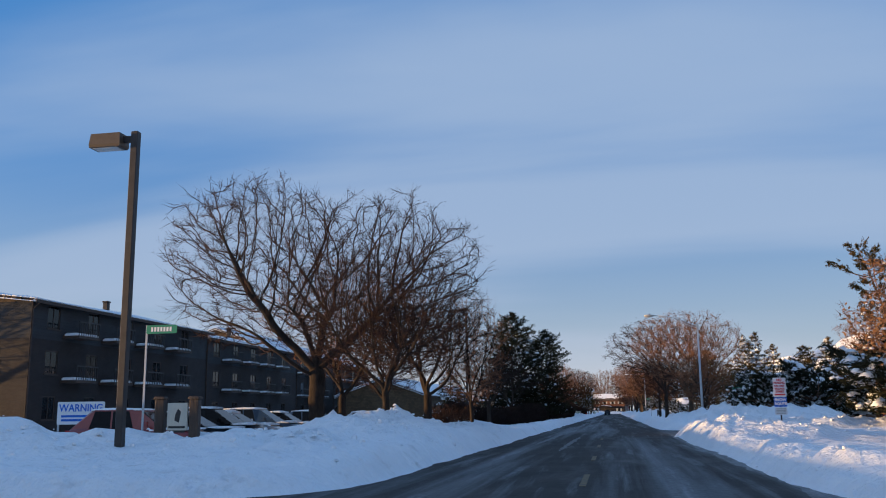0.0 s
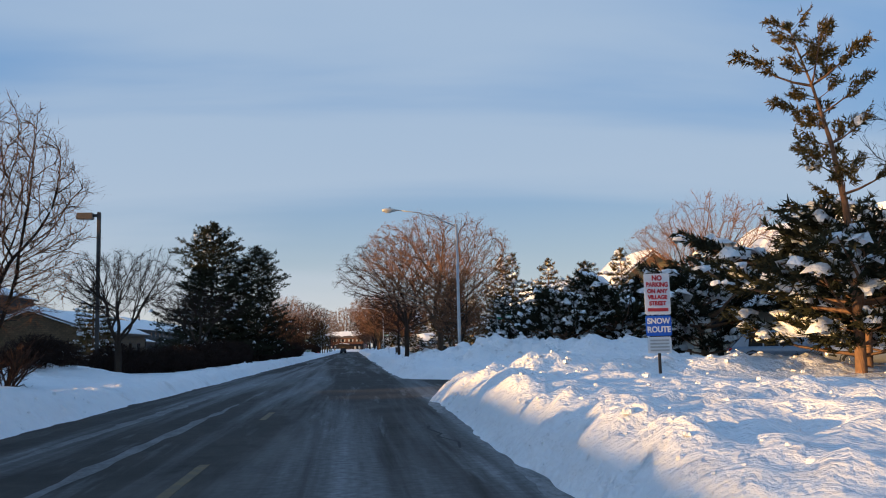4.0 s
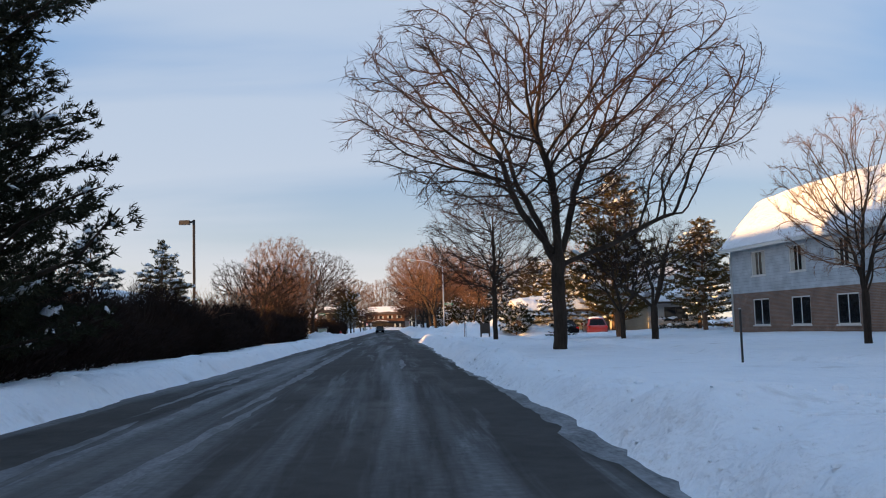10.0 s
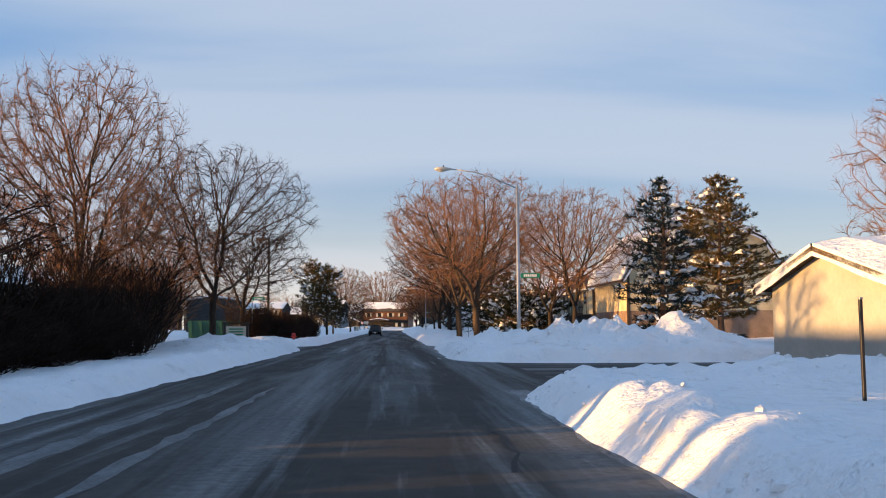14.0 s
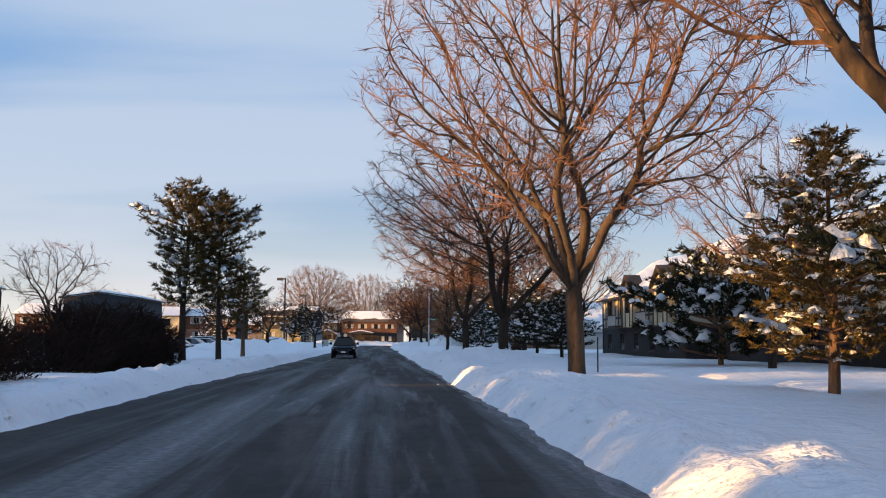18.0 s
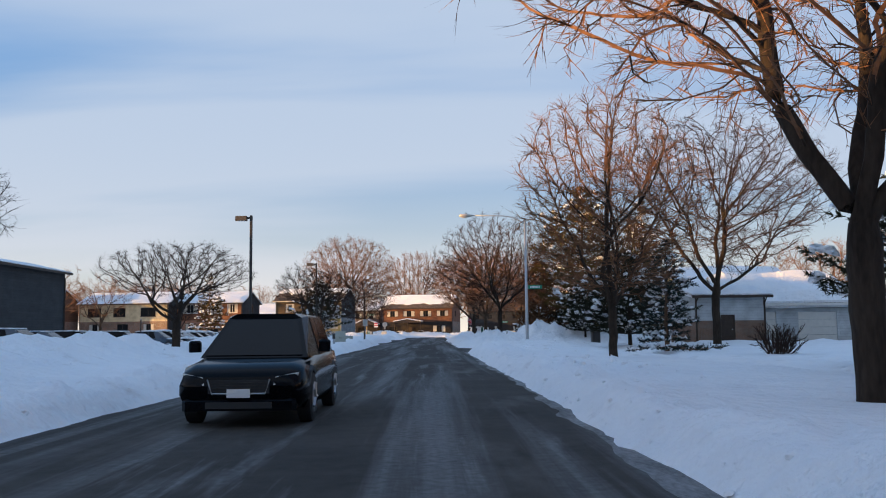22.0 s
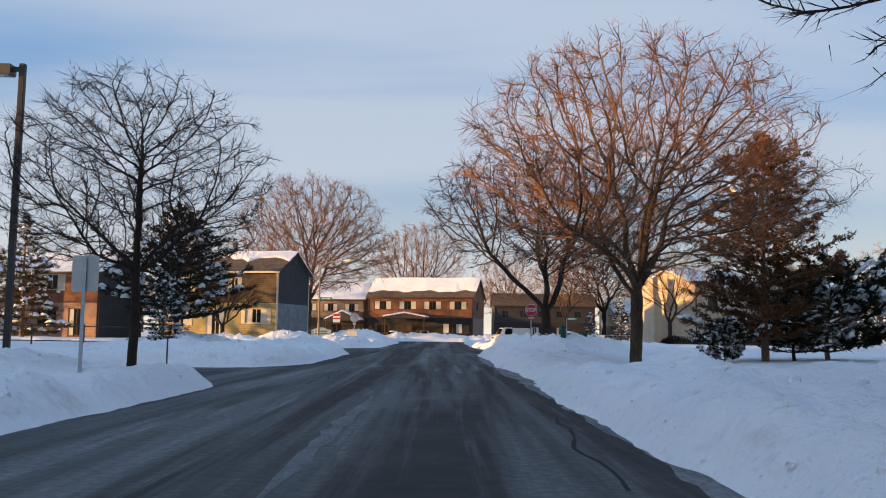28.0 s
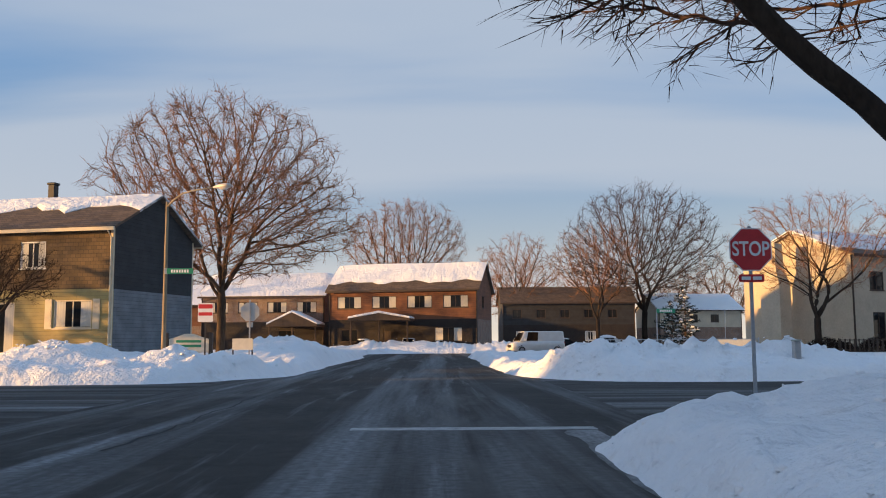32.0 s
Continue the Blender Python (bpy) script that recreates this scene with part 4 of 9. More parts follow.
def tree_design(key, seed, lobes, fork, leaders, radius, bark, twig, count=900, tip=0.0115, twigs=2.6, twig_long=0.62, lean=(0, 0), top=0.0, label="", kill=0.36, lift=0.05, hang=0.0, step=0.24, limbs=12, leaves=0.0):
    """A bare tree about 10 m high: trunk, its main limbs one by one, and a crown of fine branches and twigs."""
    N, up, trunk_n = colony(seed, lobes, fork, leaders, count, step, kill, 2.4, lift, lean, top)
    rng = random.Random(seed)
    n = len(N)
    load = np.zeros(n)
    kid = [[] for _ in range(n)]
    for i in range(n - 1, 0, -1):
        if load[i] == 0:
            load[i] = 1.0
        load[up[i]] += load[i]
        kid[up[i]].append(i)
    power = math.log(load[0]) / math.log(radius / tip)
    rad = tip * np.maximum(load, 1.0) ** (1.0 / power)
    sets = {"trunk": Shape(), "branchwork": Shape(), "crown": Shape()}
    heads = []
    starts, chains = [(-1, 0)], []
    while starts:
        root, i = starts.pop()
        chain = ([root] if root >= 0 else []) + [i]
        while kid[i]:
            ks = sorted(kid[i], key=lambda v: -load[v] - (1e6 if v < trunk_n else 0))
            starts += [(i, v) for v in ks[1:]]
            i = ks[0]
            chain.append(i)
        if root >= 0:
            heads.append((load[chain[1]], chain[1]))
        chains.append((root, chain))
    mains = {v for _, v in sorted(heads, reverse=True)[:limbs]}
    for root, chain in chains:
        # stout wood first, then fine wood
        cut = next((k for k in range(1, len(chain)) if rad[chain[k]] < tip * 2.6), len(chain) - 1)
        if root < 0:
            t_end = max(k for k in range(len(chain)) if chain[k] < trunk_n)
            stretches = [(chain[:t_end + 1], "trunk"), (chain[t_end:max(cut, t_end) + 1], "limb top"), (chain[max(cut, t_end):], "crown")]
        else:
            stout = "limb %d" % chain[1] if chain[1] in mains else "branchwork"
            stretches = [(chain[:cut + 1], stout), (chain[cut:], "crown")]
        for q, where in stretches:
            if len(q) < 2:
                continue
            r0 = rad[q[1]]
            if r0 < tip * 1.7 and len(q) > 3:
                q = q[:1] + q[2:-1:2] + q[-1:]
            rr = [float(min(rad[v], r0 * 1.15)) for v in q]
            line = [tuple(N[v]) for v in q]
            if where == "trunk":
                rr = [float(rad[v]) for v in q]
                rr[0], rr[1], rr[2] = rr[0] * 1.5, rr[1] * 1.22, rr[2] * 1.05
                rr[-1] *= 0.8
                line.append(tuple(N[q[-1]] + (N[q[-1]] - N[q[-2]]) * 0.6))
                rr.append(rr[-1] * 0.35)
            elif where.startswith("limb") and 0 < q[0] < trunk_n:
                # limbs leave the trunk from inside, with a swollen collar
                line.insert(0, tuple(N[up[q[0]]]))
                rr.insert(0, rr[0] * 0.9)
                rr[1] *= 1.22
            sets.setdefault(where, Shape()).tube(line, rr, 10 if where == "trunk" else 8 if r0 > 0.06 else 5 if r0 > 0.03 else 3, caps=False)
    # twigs: slim spikes, each with a bend
    sh = sets["crown"]
    for i in range(trunk_n, n):
        if rad[i] > tip * 2.4:
            continue
        d = Vector(N[i] - N[up[i]]).normalized()
        for _ in range(int(twigs + rng.random()) + (2 if not kid[i] else 0)):
            q = (d * rng.uniform(0.4, 1.2) + Vector((rng.gauss(0, 0.5), rng.gauss(0, 0.5), rng.gauss(0.12 - hang, 0.42)))).normalized()
            ln = twig_long * rng.uniform(0.4, 1.15)
            a = q.cross(Vector((0.3, 0.2, 1.0))).normalized() * tip * 0.85
            b = q.cross(a).normalized() * tip * 0.85
            p = Vector(N[i]).lerp(Vector(N[up[i]]), rng.random())
            m = p + q * ln * 0.5
            e = m + (q + Vector((rng.uniform(-0.4, 0.4), rng.uniform(-0.4, 0.4), rng.uniform(-0.1, 0.35) - hang))).normalized() * ln * 0.5
            k = len(sh.v)
            sh.v += [tuple(p + a), tuple(p - b), tuple(m + a * 0.5), tuple(m - b * 0.5), tuple(e)]
            sh.f += [(k, k + 1, k + 3, k + 2), (k + 2, k + 3, k + 4)]
            for o, w in ((p.lerp(m, 0.55), b), (m.lerp(e, 0.25), a)):
                f = o + (q + Vector((rng.gauss(0, 0.55), rng.gauss(0, 0.55), rng.gauss(0.1 - hang, 0.5)))).normalized() * ln * rng.uniform(0.3, 0.6)
                k = len(sh.v)
                sh.v += [tuple(o - w * 0.75), tuple(o + w * 0.75), tuple(f)]
                sh.f.append((k, k + 1, k + 2))
    # orange leaf flecks standing in for sunlit snowy boughs, and snow caught among them
    leaf, load_snow = Shape(), Shape()
    for i in range(trunk_n, n):
        if leaves and rad[i] < tip * 2.4 and rng.random() < leaves:
            for _ in range(4):
                o = Vector(N[i]) + Vector((rng.gauss(0, 0.16), rng.gauss(0, 0.16), rng.gauss(-0.05, 0.14)))
                a = Vector((rng.gauss(0, 1), rng.gauss(0, 1), rng.gauss(0, 1))).normalized()
                b = a.cross(Vector((rng.gauss(0, 1), rng.gauss(0, 1), 0.3))).normalized() * 0.045
                a = a * 0.085
                leaf.quad(tuple(o - a), tuple(o + b), tuple(o + a), tuple(o - b))
            if rng.random() < 0.16:
                w = rng.uniform(0.04, 0.12)
                load_snow.dome(tuple(N[i]), w * rng.uniform(0.8, 1.5), w, w * 0.9, 6, 2)
    pts = np.concatenate([np.array(s.v) for s in sets.values() if s.v])
    reach = np.percentile(np.hypot(pts[:, 0], pts[:, 1]), 97) * 2
    TREE_KINDS[key] = dict(trunk=sets["trunk"].mesh("trunk", bark, True), limbs=[s.mesh("limb", bark, True) for k, s in sets.items() if k.startswith("limb")], branchwork=sets["branchwork"].mesh("branchwork", bark, True), crown=sh.mesh("crown", twig), top=pts[:, 2].max(), reach=reach, label=label)
    if leaf.v:
        TREE_KINDS[key]["dry_leaves"] = leaf.mesh("dry_leaves", LEAF_SUNLIT)
        TREE_KINDS[key]["snow_load"] = load_snow.mesh("snow_load", SNOW_CLEAN, True)


def tree(key, x, y, height, spread, turn=0.0, label="", group="street trees"):
    """A bare tree of that height and crown width."""
    k = TREE_KINDS[key]
    t = thing("bare_tree", label or k["label"], "tree", x, y, ground_at(x, y) - 0.05, turn, group)
    s = height / k["top"]
    w = spread / k["reach"]
    t.scale = (w, w, s)
    new("trunk", k["trunk"]).parent = t
    for me in k["limbs"]:
        new("limb", me).parent = t
    for nm in ("branchwork", "crown", "dry_leaves", "snow_load"):
        if nm not in k:
            continue
        c = new(nm, k[nm])
        c.parent = t
        tagged(c, kind="stuff")
    return t


def spread_leaders(n, tilt, length, height, seed):
    rng = random.Random(seed)
    return [(k * 360 / n + rng.uniform(-22, 22), rng.uniform(*tilt), length * rng.uniform(0.8, 1.15), height + rng.uniform(-0.25, 0.15)) for k in range(n)]


# two-lobed oak, open spreading elm, round maple, egg-shaped linden, slender upright, crooked crabapple
OAK = [(-2.1, 0.4, 6.2, 3.0, 3.0, 3.4), (1.9, -0.3, 5.4, 3.4, 3.2, 2.9)]
ELM = [(0, 0, 6.6, 5.0, 5.0, 3.0), (0, 0, 4.6, 3.4, 3.4, 1.6)]
DOME = [(0, 0, 6.0, 4.7, 4.7, 3.7), (0.8, -0.5, 5.0, 4.4, 4.2, 2.2)]
EGG = [(0, 0, 6.2, 3.7, 3.7, 3.6), (0, 0, 4.5, 3.3, 3.3, 1.4)]
SLIM = [(0, 0, 6.0, 2.5, 2.5, 3.9), (0, 0, 4.0, 2.0, 2.0, 2.0)]
CRAB = [(0, 0, 6.4, 5.6, 5.6, 2.4), (-2.5, 1.5, 7.2, 2.6, 2.6, 1.9), (2.8, -1.0, 6.8, 2.6, 2.6, 1.7)]
tree_design("oak", 3, OAK, 2.3, [(185, 34, 3.4, 2.2), (5, 40, 3.0, 2.3), (95, 26, 2.6, 2.5), (270, 30, 2.6, 2.4), (220, 62, 2.6, 1.9)], 0.235, BARK, TWIG, 4200, label="bare two-lobed spreading tree with dark bark in snow")
tree_design("elm_dark", 8, ELM, 2.5, spread_leaders(5, (22, 46), 3.2, 2.5, 1), 0.155, BARK, TWIG, 2700, label="bare spreading deciduous tree with dark bark in snow", hang=0.12)
tree_design("elm_warm", 21, ELM, 2.0, spread_leaders(6, (16, 44), 3.6, 2.0, 2), 0.19, BARK_PALE, TWIG_SUNLIT, 2800, lean=(0.04, 0.0), label="bare wide-crowned deciduous tree lit warm by low sun")
tree_design("elm_sunlit", 25, ELM, 1.9, [(10, 40, 3.4, 1.9), (180, 34, 3.6, 1.9), (80, 20, 3.0, 2.0), (280, 26, 3.0, 2.0)], 0.18, BARK, TWIG_SUNLIT, 2700, lean=(-0.03, 0.03), label="bare forked deciduous tree with twigs coloured reddish as sunlit", hang=0.1)
tree_design("elm_low", 27, ELM, 1.6, [(10, 50, 3.6, 1.6), (185, 28, 3.6, 1.6), (85, 20, 3.0, 1.9), (275, 30, 3.0, 1.9)], 0.175, BARK, TWIG, 2700, label="bare low-forked tree with dark bark beside the stop sign", hang=0.12)
tree_design("maple", 14, DOME, 2.2, spread_leaders(7, (12, 50), 3.0, 2.2, 3), 0.16, BARK_PALE, TWIG_SUNLIT, 3200, label="bare round-crowned tree with dense twigs coloured orange-brown as sunlit", lift=0.10, kill=0.33, twigs=3.4)
tree_design("maple_dark", 19, DOME, 2.2, spread_leaders(5, (18, 52), 2.8, 2.2, 4), 0.16, BARK, TWIG, 3000, label="bare dense-crowned dark tree beside the lot")
tree_design("linden", 5, EGG, 2.3, spread_leaders(4, (42, 60), 2.0, 3.3, 5), 0.125, BARK, TWIG, 2700, label="bare egg-crowned street tree with fine dark twigs", top=4.6, lift=0.09)
tree_design("upright", 17, SLIM, 1.8, spread_leaders(5, (14, 28), 3.0, 1.9, 6), 0.11, BARK, TWIG_SUNLIT, 2200, label="bare upright young tree with dense ascending branches", top=3.0, lift=0.16, kill=0.32)
tree_design("low", 6, CRAB, 2.6, spread_leaders(5, (30, 66), 3.4, 2.5, 7), 0.30, BARK, TWIG_DARK, 1700, tip=0.013, label="bare low crabapple tree with crooked dark branches", kill=0.45, twig_long=0.7)

tree_design("leafy", 41, DOME, 1.6, spread_leaders(4, (16, 48), 2.8, 1.6, 13), 0.17, BARK_PALE, TWIG_SUNLIT, 1700, label="tree with leaf flecks coloured as orange sunlit snow, and snow lumps in its crown", kill=0.42, leaves=0.75)
# lighter trees for those that stand well back from the street
tree_design("back_round", 31, DOME, 2.2, spread_leaders(5, (15, 48), 2.8, 2.2, 8), 0.19, BARK, TWIG_SUNLIT, 1500, tip=0.011, label="bare round-crowned tree standing back from the street", kill=0.45, limbs=6)
tree_design("back_vase", 32, ELM, 2.2, spread_leaders(4, (18, 42), 3.2, 2.2, 9), 0.20, BARK, TWIG_SUNLIT, 1400, tip=0.011, label="bare spreading tree standing back from the street", kill=0.47, limbs=6)
tree_design("back_low", 33, CRAB, 2.4, spread_leaders(4, (34, 62), 3.2, 2.4, 10), 0.27, BARK, TWIG_DARK, 1000, tip=0.015, label="bare low tree with crooked dark branches in snow", kill=0.55, twig_long=0.75, limbs=6)
tree_design("far_round", 34, DOME, 2.2, spread_leaders(4, (15, 45), 2.8, 2.2, 11), 0.22, BARK_PALE, TWIG_SUNLIT, 330, tip=0.02, kill=0.75, step=0.45, twigs=3.2, twig_long=1.0, limbs=2)
tree_design("far_vase", 35, ELM, 2.2, spread_leaders(4, (18, 42), 3.2, 2.2, 12), 0.22, BARK_PALE, TWIG_SUNLIT, 330, tip=0.02, kill=0.75, step=0.45, twigs=3.2, twig_long=1.0, limbs=2)

STREET_TREES = [
    # kind, x, y, height, crown width, turn
    ("oak", -13.5, -13.2, 12.4, 14.0, 0), ("maple_dark", -9.5, -16.6, 8.2, 7.6, 140), ("low", -9.0, -10.8, 6.0, 6.5, 160), ("upright", -8.2, -3.0, 7.6, 4.4, 70), ("low", -9.6, 14.0, 5.6, 5.0, 200), ("maple_dark", -13.0, -3.0, 8.5, 7.5, 250), ("back_vase", -14.5, -6.0, 9.5, 9.0, 200),
    ("upright", 6.9, 28.6, 6.6, 4.6, 30), ("elm_warm", 6.4, 37.2, 11.0, 10.6, 10), ("elm_dark", 6.6, 78.3, 14.5, 16.0, 120), ("linden", 6.8, 102.1, 10.6, 9.0, 60),
    ("back_low", 14.2, 91.5, 7.2, 7.5, 50), ("back_low", 13.4, 95.0, 6.0, 5.5, 170), ("back_round", 17.0, 75.0, 9.0, 6.5, 90),
    ("elm_warm", 6.4, 174.1, 13.5, 13.5, 100), ("elm_sunlit", 12.9, 169.0, 11.5, 9.0, 220), ("elm_warm", 6.6, 194.9, 15.5, 14.5, 200), ("elm_low", 6.8, 214.1, 13.0, 15.5, 200), ("elm_sunlit", 6.6, 233.0, 13.5, 13.5, 140), ("back_vase", 12.0, 174.0, 10.0, 8.0, 20),
    ("upright", 6.7, 252.2, 10.4, 7.0, 0), ("elm_dark", 18.2, 276.0, 15.0, 15.5, 150), ("maple_dark", 6.3, 299.5, 11.8, 11.5, 310), ("maple", 6.4, 322.4, 11.4, 12.0, 20), ("elm_low", 6.2, 345.0, 11.8, 14.5, 5), ("low", 20.5, 320.0, 10.5, 11.0, 100),
    ("maple", -11.8, 140.1, 11.5, 8.5, 200), ("back_round", -12.6, 152.5, 9.0, 7.0, 30), ("elm_dark", -9.6, 154.0, 11.0, 10.5, 180), ("elm_dark", -12.0, 177.5, 9.8, 10.5, 300), ("back_vase", -16.5, 171.0, 10.0, 9.0, 40), ("low", -10.5, 114.4, 7.0, 7.0, 20), ("back_low", -10.8, 128.0, 5.4, 6.0, 110),
    ("low", -12.3, 238.0, 5.0, 7.0, 260), ("low", -11.9, 262.0, 5.4, 7.0, 330), ("low", -8.8, 289.3, 6.6, 6.5, 80), ("linden", -6.8, 312.6, 6.9, 5.8, 150), ("back_low", -34.5, 343.0, 6.0, 5.0, 20), ("back_low", -11.2, 43.0, 6.4, 7.0, 130),
    ("maple", -17.0, 409.0, 22.5, 21.0, 20), ("back_vase", 26.8, 396.5, 11.5, 11.0, 40), ("elm_sunlit", -4.0, 487.0, 26.0, 21.0, 10), ("back_round", 14.0, 476.0, 19.0, 15.0, 80), ("maple_dark", 34.0, 476.0, 27.5, 25.0, 190), ("back_vase", 24.5, 465.0, 19.0, 13.0, 30), ("low", -20.0, 375.5, 5.8, 7.0, 220),
    ("back_vase", 27.0, 45.0, 11.5, 9.0, 10), ("back_vase", 21.0, 138.0, 10.5, 8.0, 60), ("back_vase", 16.5, 160.0, 10.5, 7.0, 100), ("back_vase", 20.5, 22.0, 9.5, 8.0, 260), ("low", 17.0, -7.5, 8.5, 9.0, 210), ("leafy", 10.9, -20.6, 7.2, 7.8, 210), ("upright", 13.0, -16.5, 9.4, 5.5, 100), ("back_vase", -45.0, -4.0, 12.0, 10.0, 70), ("back_vase", 13.8, 227.0, 9.5, 8.0, 90), ("back_vase", 16.0, 201.0, 10.5, 8.0, 30),
]
for kind, x, y, hgt, spread, turn in STREET_TREES:
    tree(kind, x, y, hgt, spread, turn)

# a far wood that closes the view beyond the last houses
far_rng = random.Random(77)
FAR = [("far_round" if k % 3 else "far_vase", -120 + 6.4 * k + far_rng.uniform(-3, 3), 512 + far_rng.uniform(-10, 40), far_rng.uniform(14, 20)) for k in range(42)]
FAR += [("far_round", -62 + far_rng.uniform(-8, 6), 372 + 9 * k, far_rng.uniform(11, 14.5)) for k in range(9)]
FAR += [("far_vase", 44 + far_rng.uniform(-5, 5), 300 + 20 * k, far_rng.uniform(10, 14)) for k in range(6)]
FAR += [("far_round" if k % 2 else "far_vase", 50 + far_rng.uniform(-5, 14), -30 + 13.5 * k + far_rng.uniform(-4, 4), far_rng.uniform(8, 12.5)) for k in range(34)]
FAR += [("far_vase", -26 + far_rng.uniform(-4, 4), y, far_rng.uniform(7.5, 9.5)) for y in (196, 204, 212, 221, 229)]
FAR += [("far_round", 38 + far_rng.uniform(-4, 8), 40 + 25 * k, far_rng.uniform(9, 12)) for k in range(9)]
for kind, x, y, hgt in FAR:
    tree(kind, x, y, hgt, hgt * far_rng.uniform(0.75, 0.95), far_rng.uniform(0, 360), "distant bare tree with winter twigs coloured reddish as sunlit", group="far trees")


# ---- conifers ----
def conifer_design(key, seed, height, reach, kind, needle, bark, snow=0.5, bare=0.08, whorls=22, tuft=0.42, gaps=0.0, dens=1.0, needles=10, slim=0.07, bow=0.0):
    """Trunk, boughs with tufts of needles, and lumps of snow caught on them. kind: spruce or pine."""
    rng = random.Random(seed)
    trunk, boughs, leaf, caps = Shape(), Shape(), Shape(), Shape()
    bend = bow or rng.uniform(-0.25, 0.25)
    r0 = height * 0.016 + 0.06
    tp = [(bend * math.sin(k / 6 * 3.1), 0.1 * math.sin(k), -0.4 + (height + 0.3) * k / 6) for k in range(7)]
    trunk.tube(tp, [r0 * (1 - 0.93 * k / 6) for k in range(7)], 8, caps=False)

    def tuft_at(p, d, size):
        d = Vector(d).normalized()
        ref = Vector((0, 0, 1)) if abs(d.z) < 0.9 else Vector((1, 0, 0))
        a = d.cross(ref).normalized()
        b = d.cross(a)
        for _ in range(needles):
            s, f, u = rng.uniform(0, 6.28), rng.uniform(0.3, 1.15), rng.random()
            q = (d * math.cos(f) + (a * math.cos(s) + b * math.sin(s)) * math.sin(f)).normalized()
            o = p + d * (size * (0.75 * u - 0.3))
            e = o + q * size * rng.uniform(0.35, 0.62)
            sd = q.cross(Vector((rng.uniform(-1, 1), rng.uniform(-1, 1), rng.uniform(-1, 1)))).normalized() * size * slim
            i = len(leaf.v)
            leaf.v += [tuple(o - sd), tuple(o + sd), tuple(e)]
            leaf.f.append((i, i + 1, i + 2))

    for k in range(whorls):
        f = k / (whorls - 1)
        z = height * (bare + (0.985 - bare) * f ** 0.92)
        if kind == "spruce":
            ln = reach * (1 - f) ** 0.85 * (0.72 if f < 0.08 else 1) + 0.15
            n, rise = int(5 + 4 * (1 - f)), 0.25 - 0.55 * (1 - f)
        elif kind == "loose":
            ln = reach * (1 - f ** 1.35) ** 0.85 * rng.uniform(0.62, 1.12) + 0.2
            n, rise = 6, 0.10 - 0.28 * (1 - f)
        elif kind == "ball":
            ln = reach * math.sqrt(max(0.04, 1 - 0.92 * (2 * f - 0.85) ** 2)) * rng.uniform(0.7, 1.1)
            n, rise = 6, 0.12 + 0.2 * f
        elif kind == "broad":
            ln = reach * (1 - f ** 1.9) ** 0.75 * rng.uniform(0.75, 1.1) + 0.25
            n, rise = 7, 0.05 + 0.2 * f
        else:
            ln = reach * (0.45 + 0.75 * math.sin(min(1, f * 1.02 + 0.14) * math.pi) ** 0.8) * rng.uniform(0.6, 1.2)
            n, rise = rng.choice((3, 4, 4, 5)), 0.10 + 0.25 * f
        for j in range(n):
            if rng.random() < gaps:
                continue
            az = j / n * 6.283 + k * 2.4 + rng.uniform(-0.3, 0.3)
            L = ln * rng.uniform(0.45, 1.2)
            c, s = math.cos(az), math.sin(az)
            pts = []
            off = bend * math.sin(z / height * 3.1) if bow else 0.0
            for q in range(5):
                u = q / 4
                sag = rise * L * u + (0.16 * L * u * u if kind != "pine" else 0.22 * L * u * u)
                pts.append(Vector((off + c * L * u, s * L * u, z + sag)) + Vector((rng.uniform(-1, 1), rng.uniform(-1, 1), rng.uniform(-1, 1))) * 0.05 * L * u)
            boughs.tube(pts, [max(0.008, 0.018 * L * (1 - 0.8 * q / 4)) for q in range(5)], 4, caps=False)
            # snow lying in pads along the bough
            if rng.random() < snow * 0.85 and L > 0.5:
                for _ in range(rng.choice((1, 2, 3))):
                    u = rng.uniform(0.40, 0.97)
                    o = pts[0].lerp(pts[4], u)
                    la, wa, ta = min(L * rng.uniform(0.07, 0.17), 0.46), min(L * rng.uniform(0.05, 0.12), 0.30), rng.uniform(0.06, 0.15)
                    pad = Shape().dome((0, 0, 0), la, wa, ta, 8, 3, 0.5)
                    tilt = (pts[4].z - pts[0].z) / L
                    ph = rng.uniform(0, 6)
                    for vx, vy, vz in pad.v:
                        kx = 1 + 0.35 * math.sin(vy * 14 + ph)
                        vz += 0.06 * math.sin(vx * 8 + ph) - 0.5 * vy * vy
                        caps.v.append((o.x + c * vx * kx - s * vy, o.y + s * vx * kx + c * vy, o.z + 0.07 * L ** 0.5 + vz + tilt * vx))
                    base_i = len(caps.v) - len(pad.v)
                    caps.f += [tuple(i + base_i for i in fc) for fc in pad.f]
            inner = 0.3 if kind != "pine" else 0.52
            count = max(3, int(L * 4.6 * dens))
            for q in range(count):
                u = inner + (1 - inner) * (q + rng.random()) / count
                i0 = min(int(u * 4), 3)
                p = pts[i0].lerp(pts[i0 + 1], u * 4 - i0)
                side = rng.uniform(-1, 1) * 0.30 * L * (1.1 - 0.6 * u)
                p = p + Vector((-s * side, c * side, rng.uniform(-0.10, 0.12)))
                d = Vector((c, s, 0)) * 0.7 + Vector((-s, c, 0)) * (0.9 if side > 0 else -0.9) * rng.random() + Vector((0, 0, rng.uniform(-0.25, 0.5)))
                sz = tuft * rng.uniform(0.75, 1.25)
                tuft_at(p, d, sz)
                if kind != "spruce" or rng.random() < 0.8:
                    tuft_at(p + Vector((rng.uniform(-0.2, 0.2), rng.uniform(-0.2, 0.2), rng.uniform(-0.12, 0.16))), d + Vector((0, 0, 0.4)), sz * 0.9)
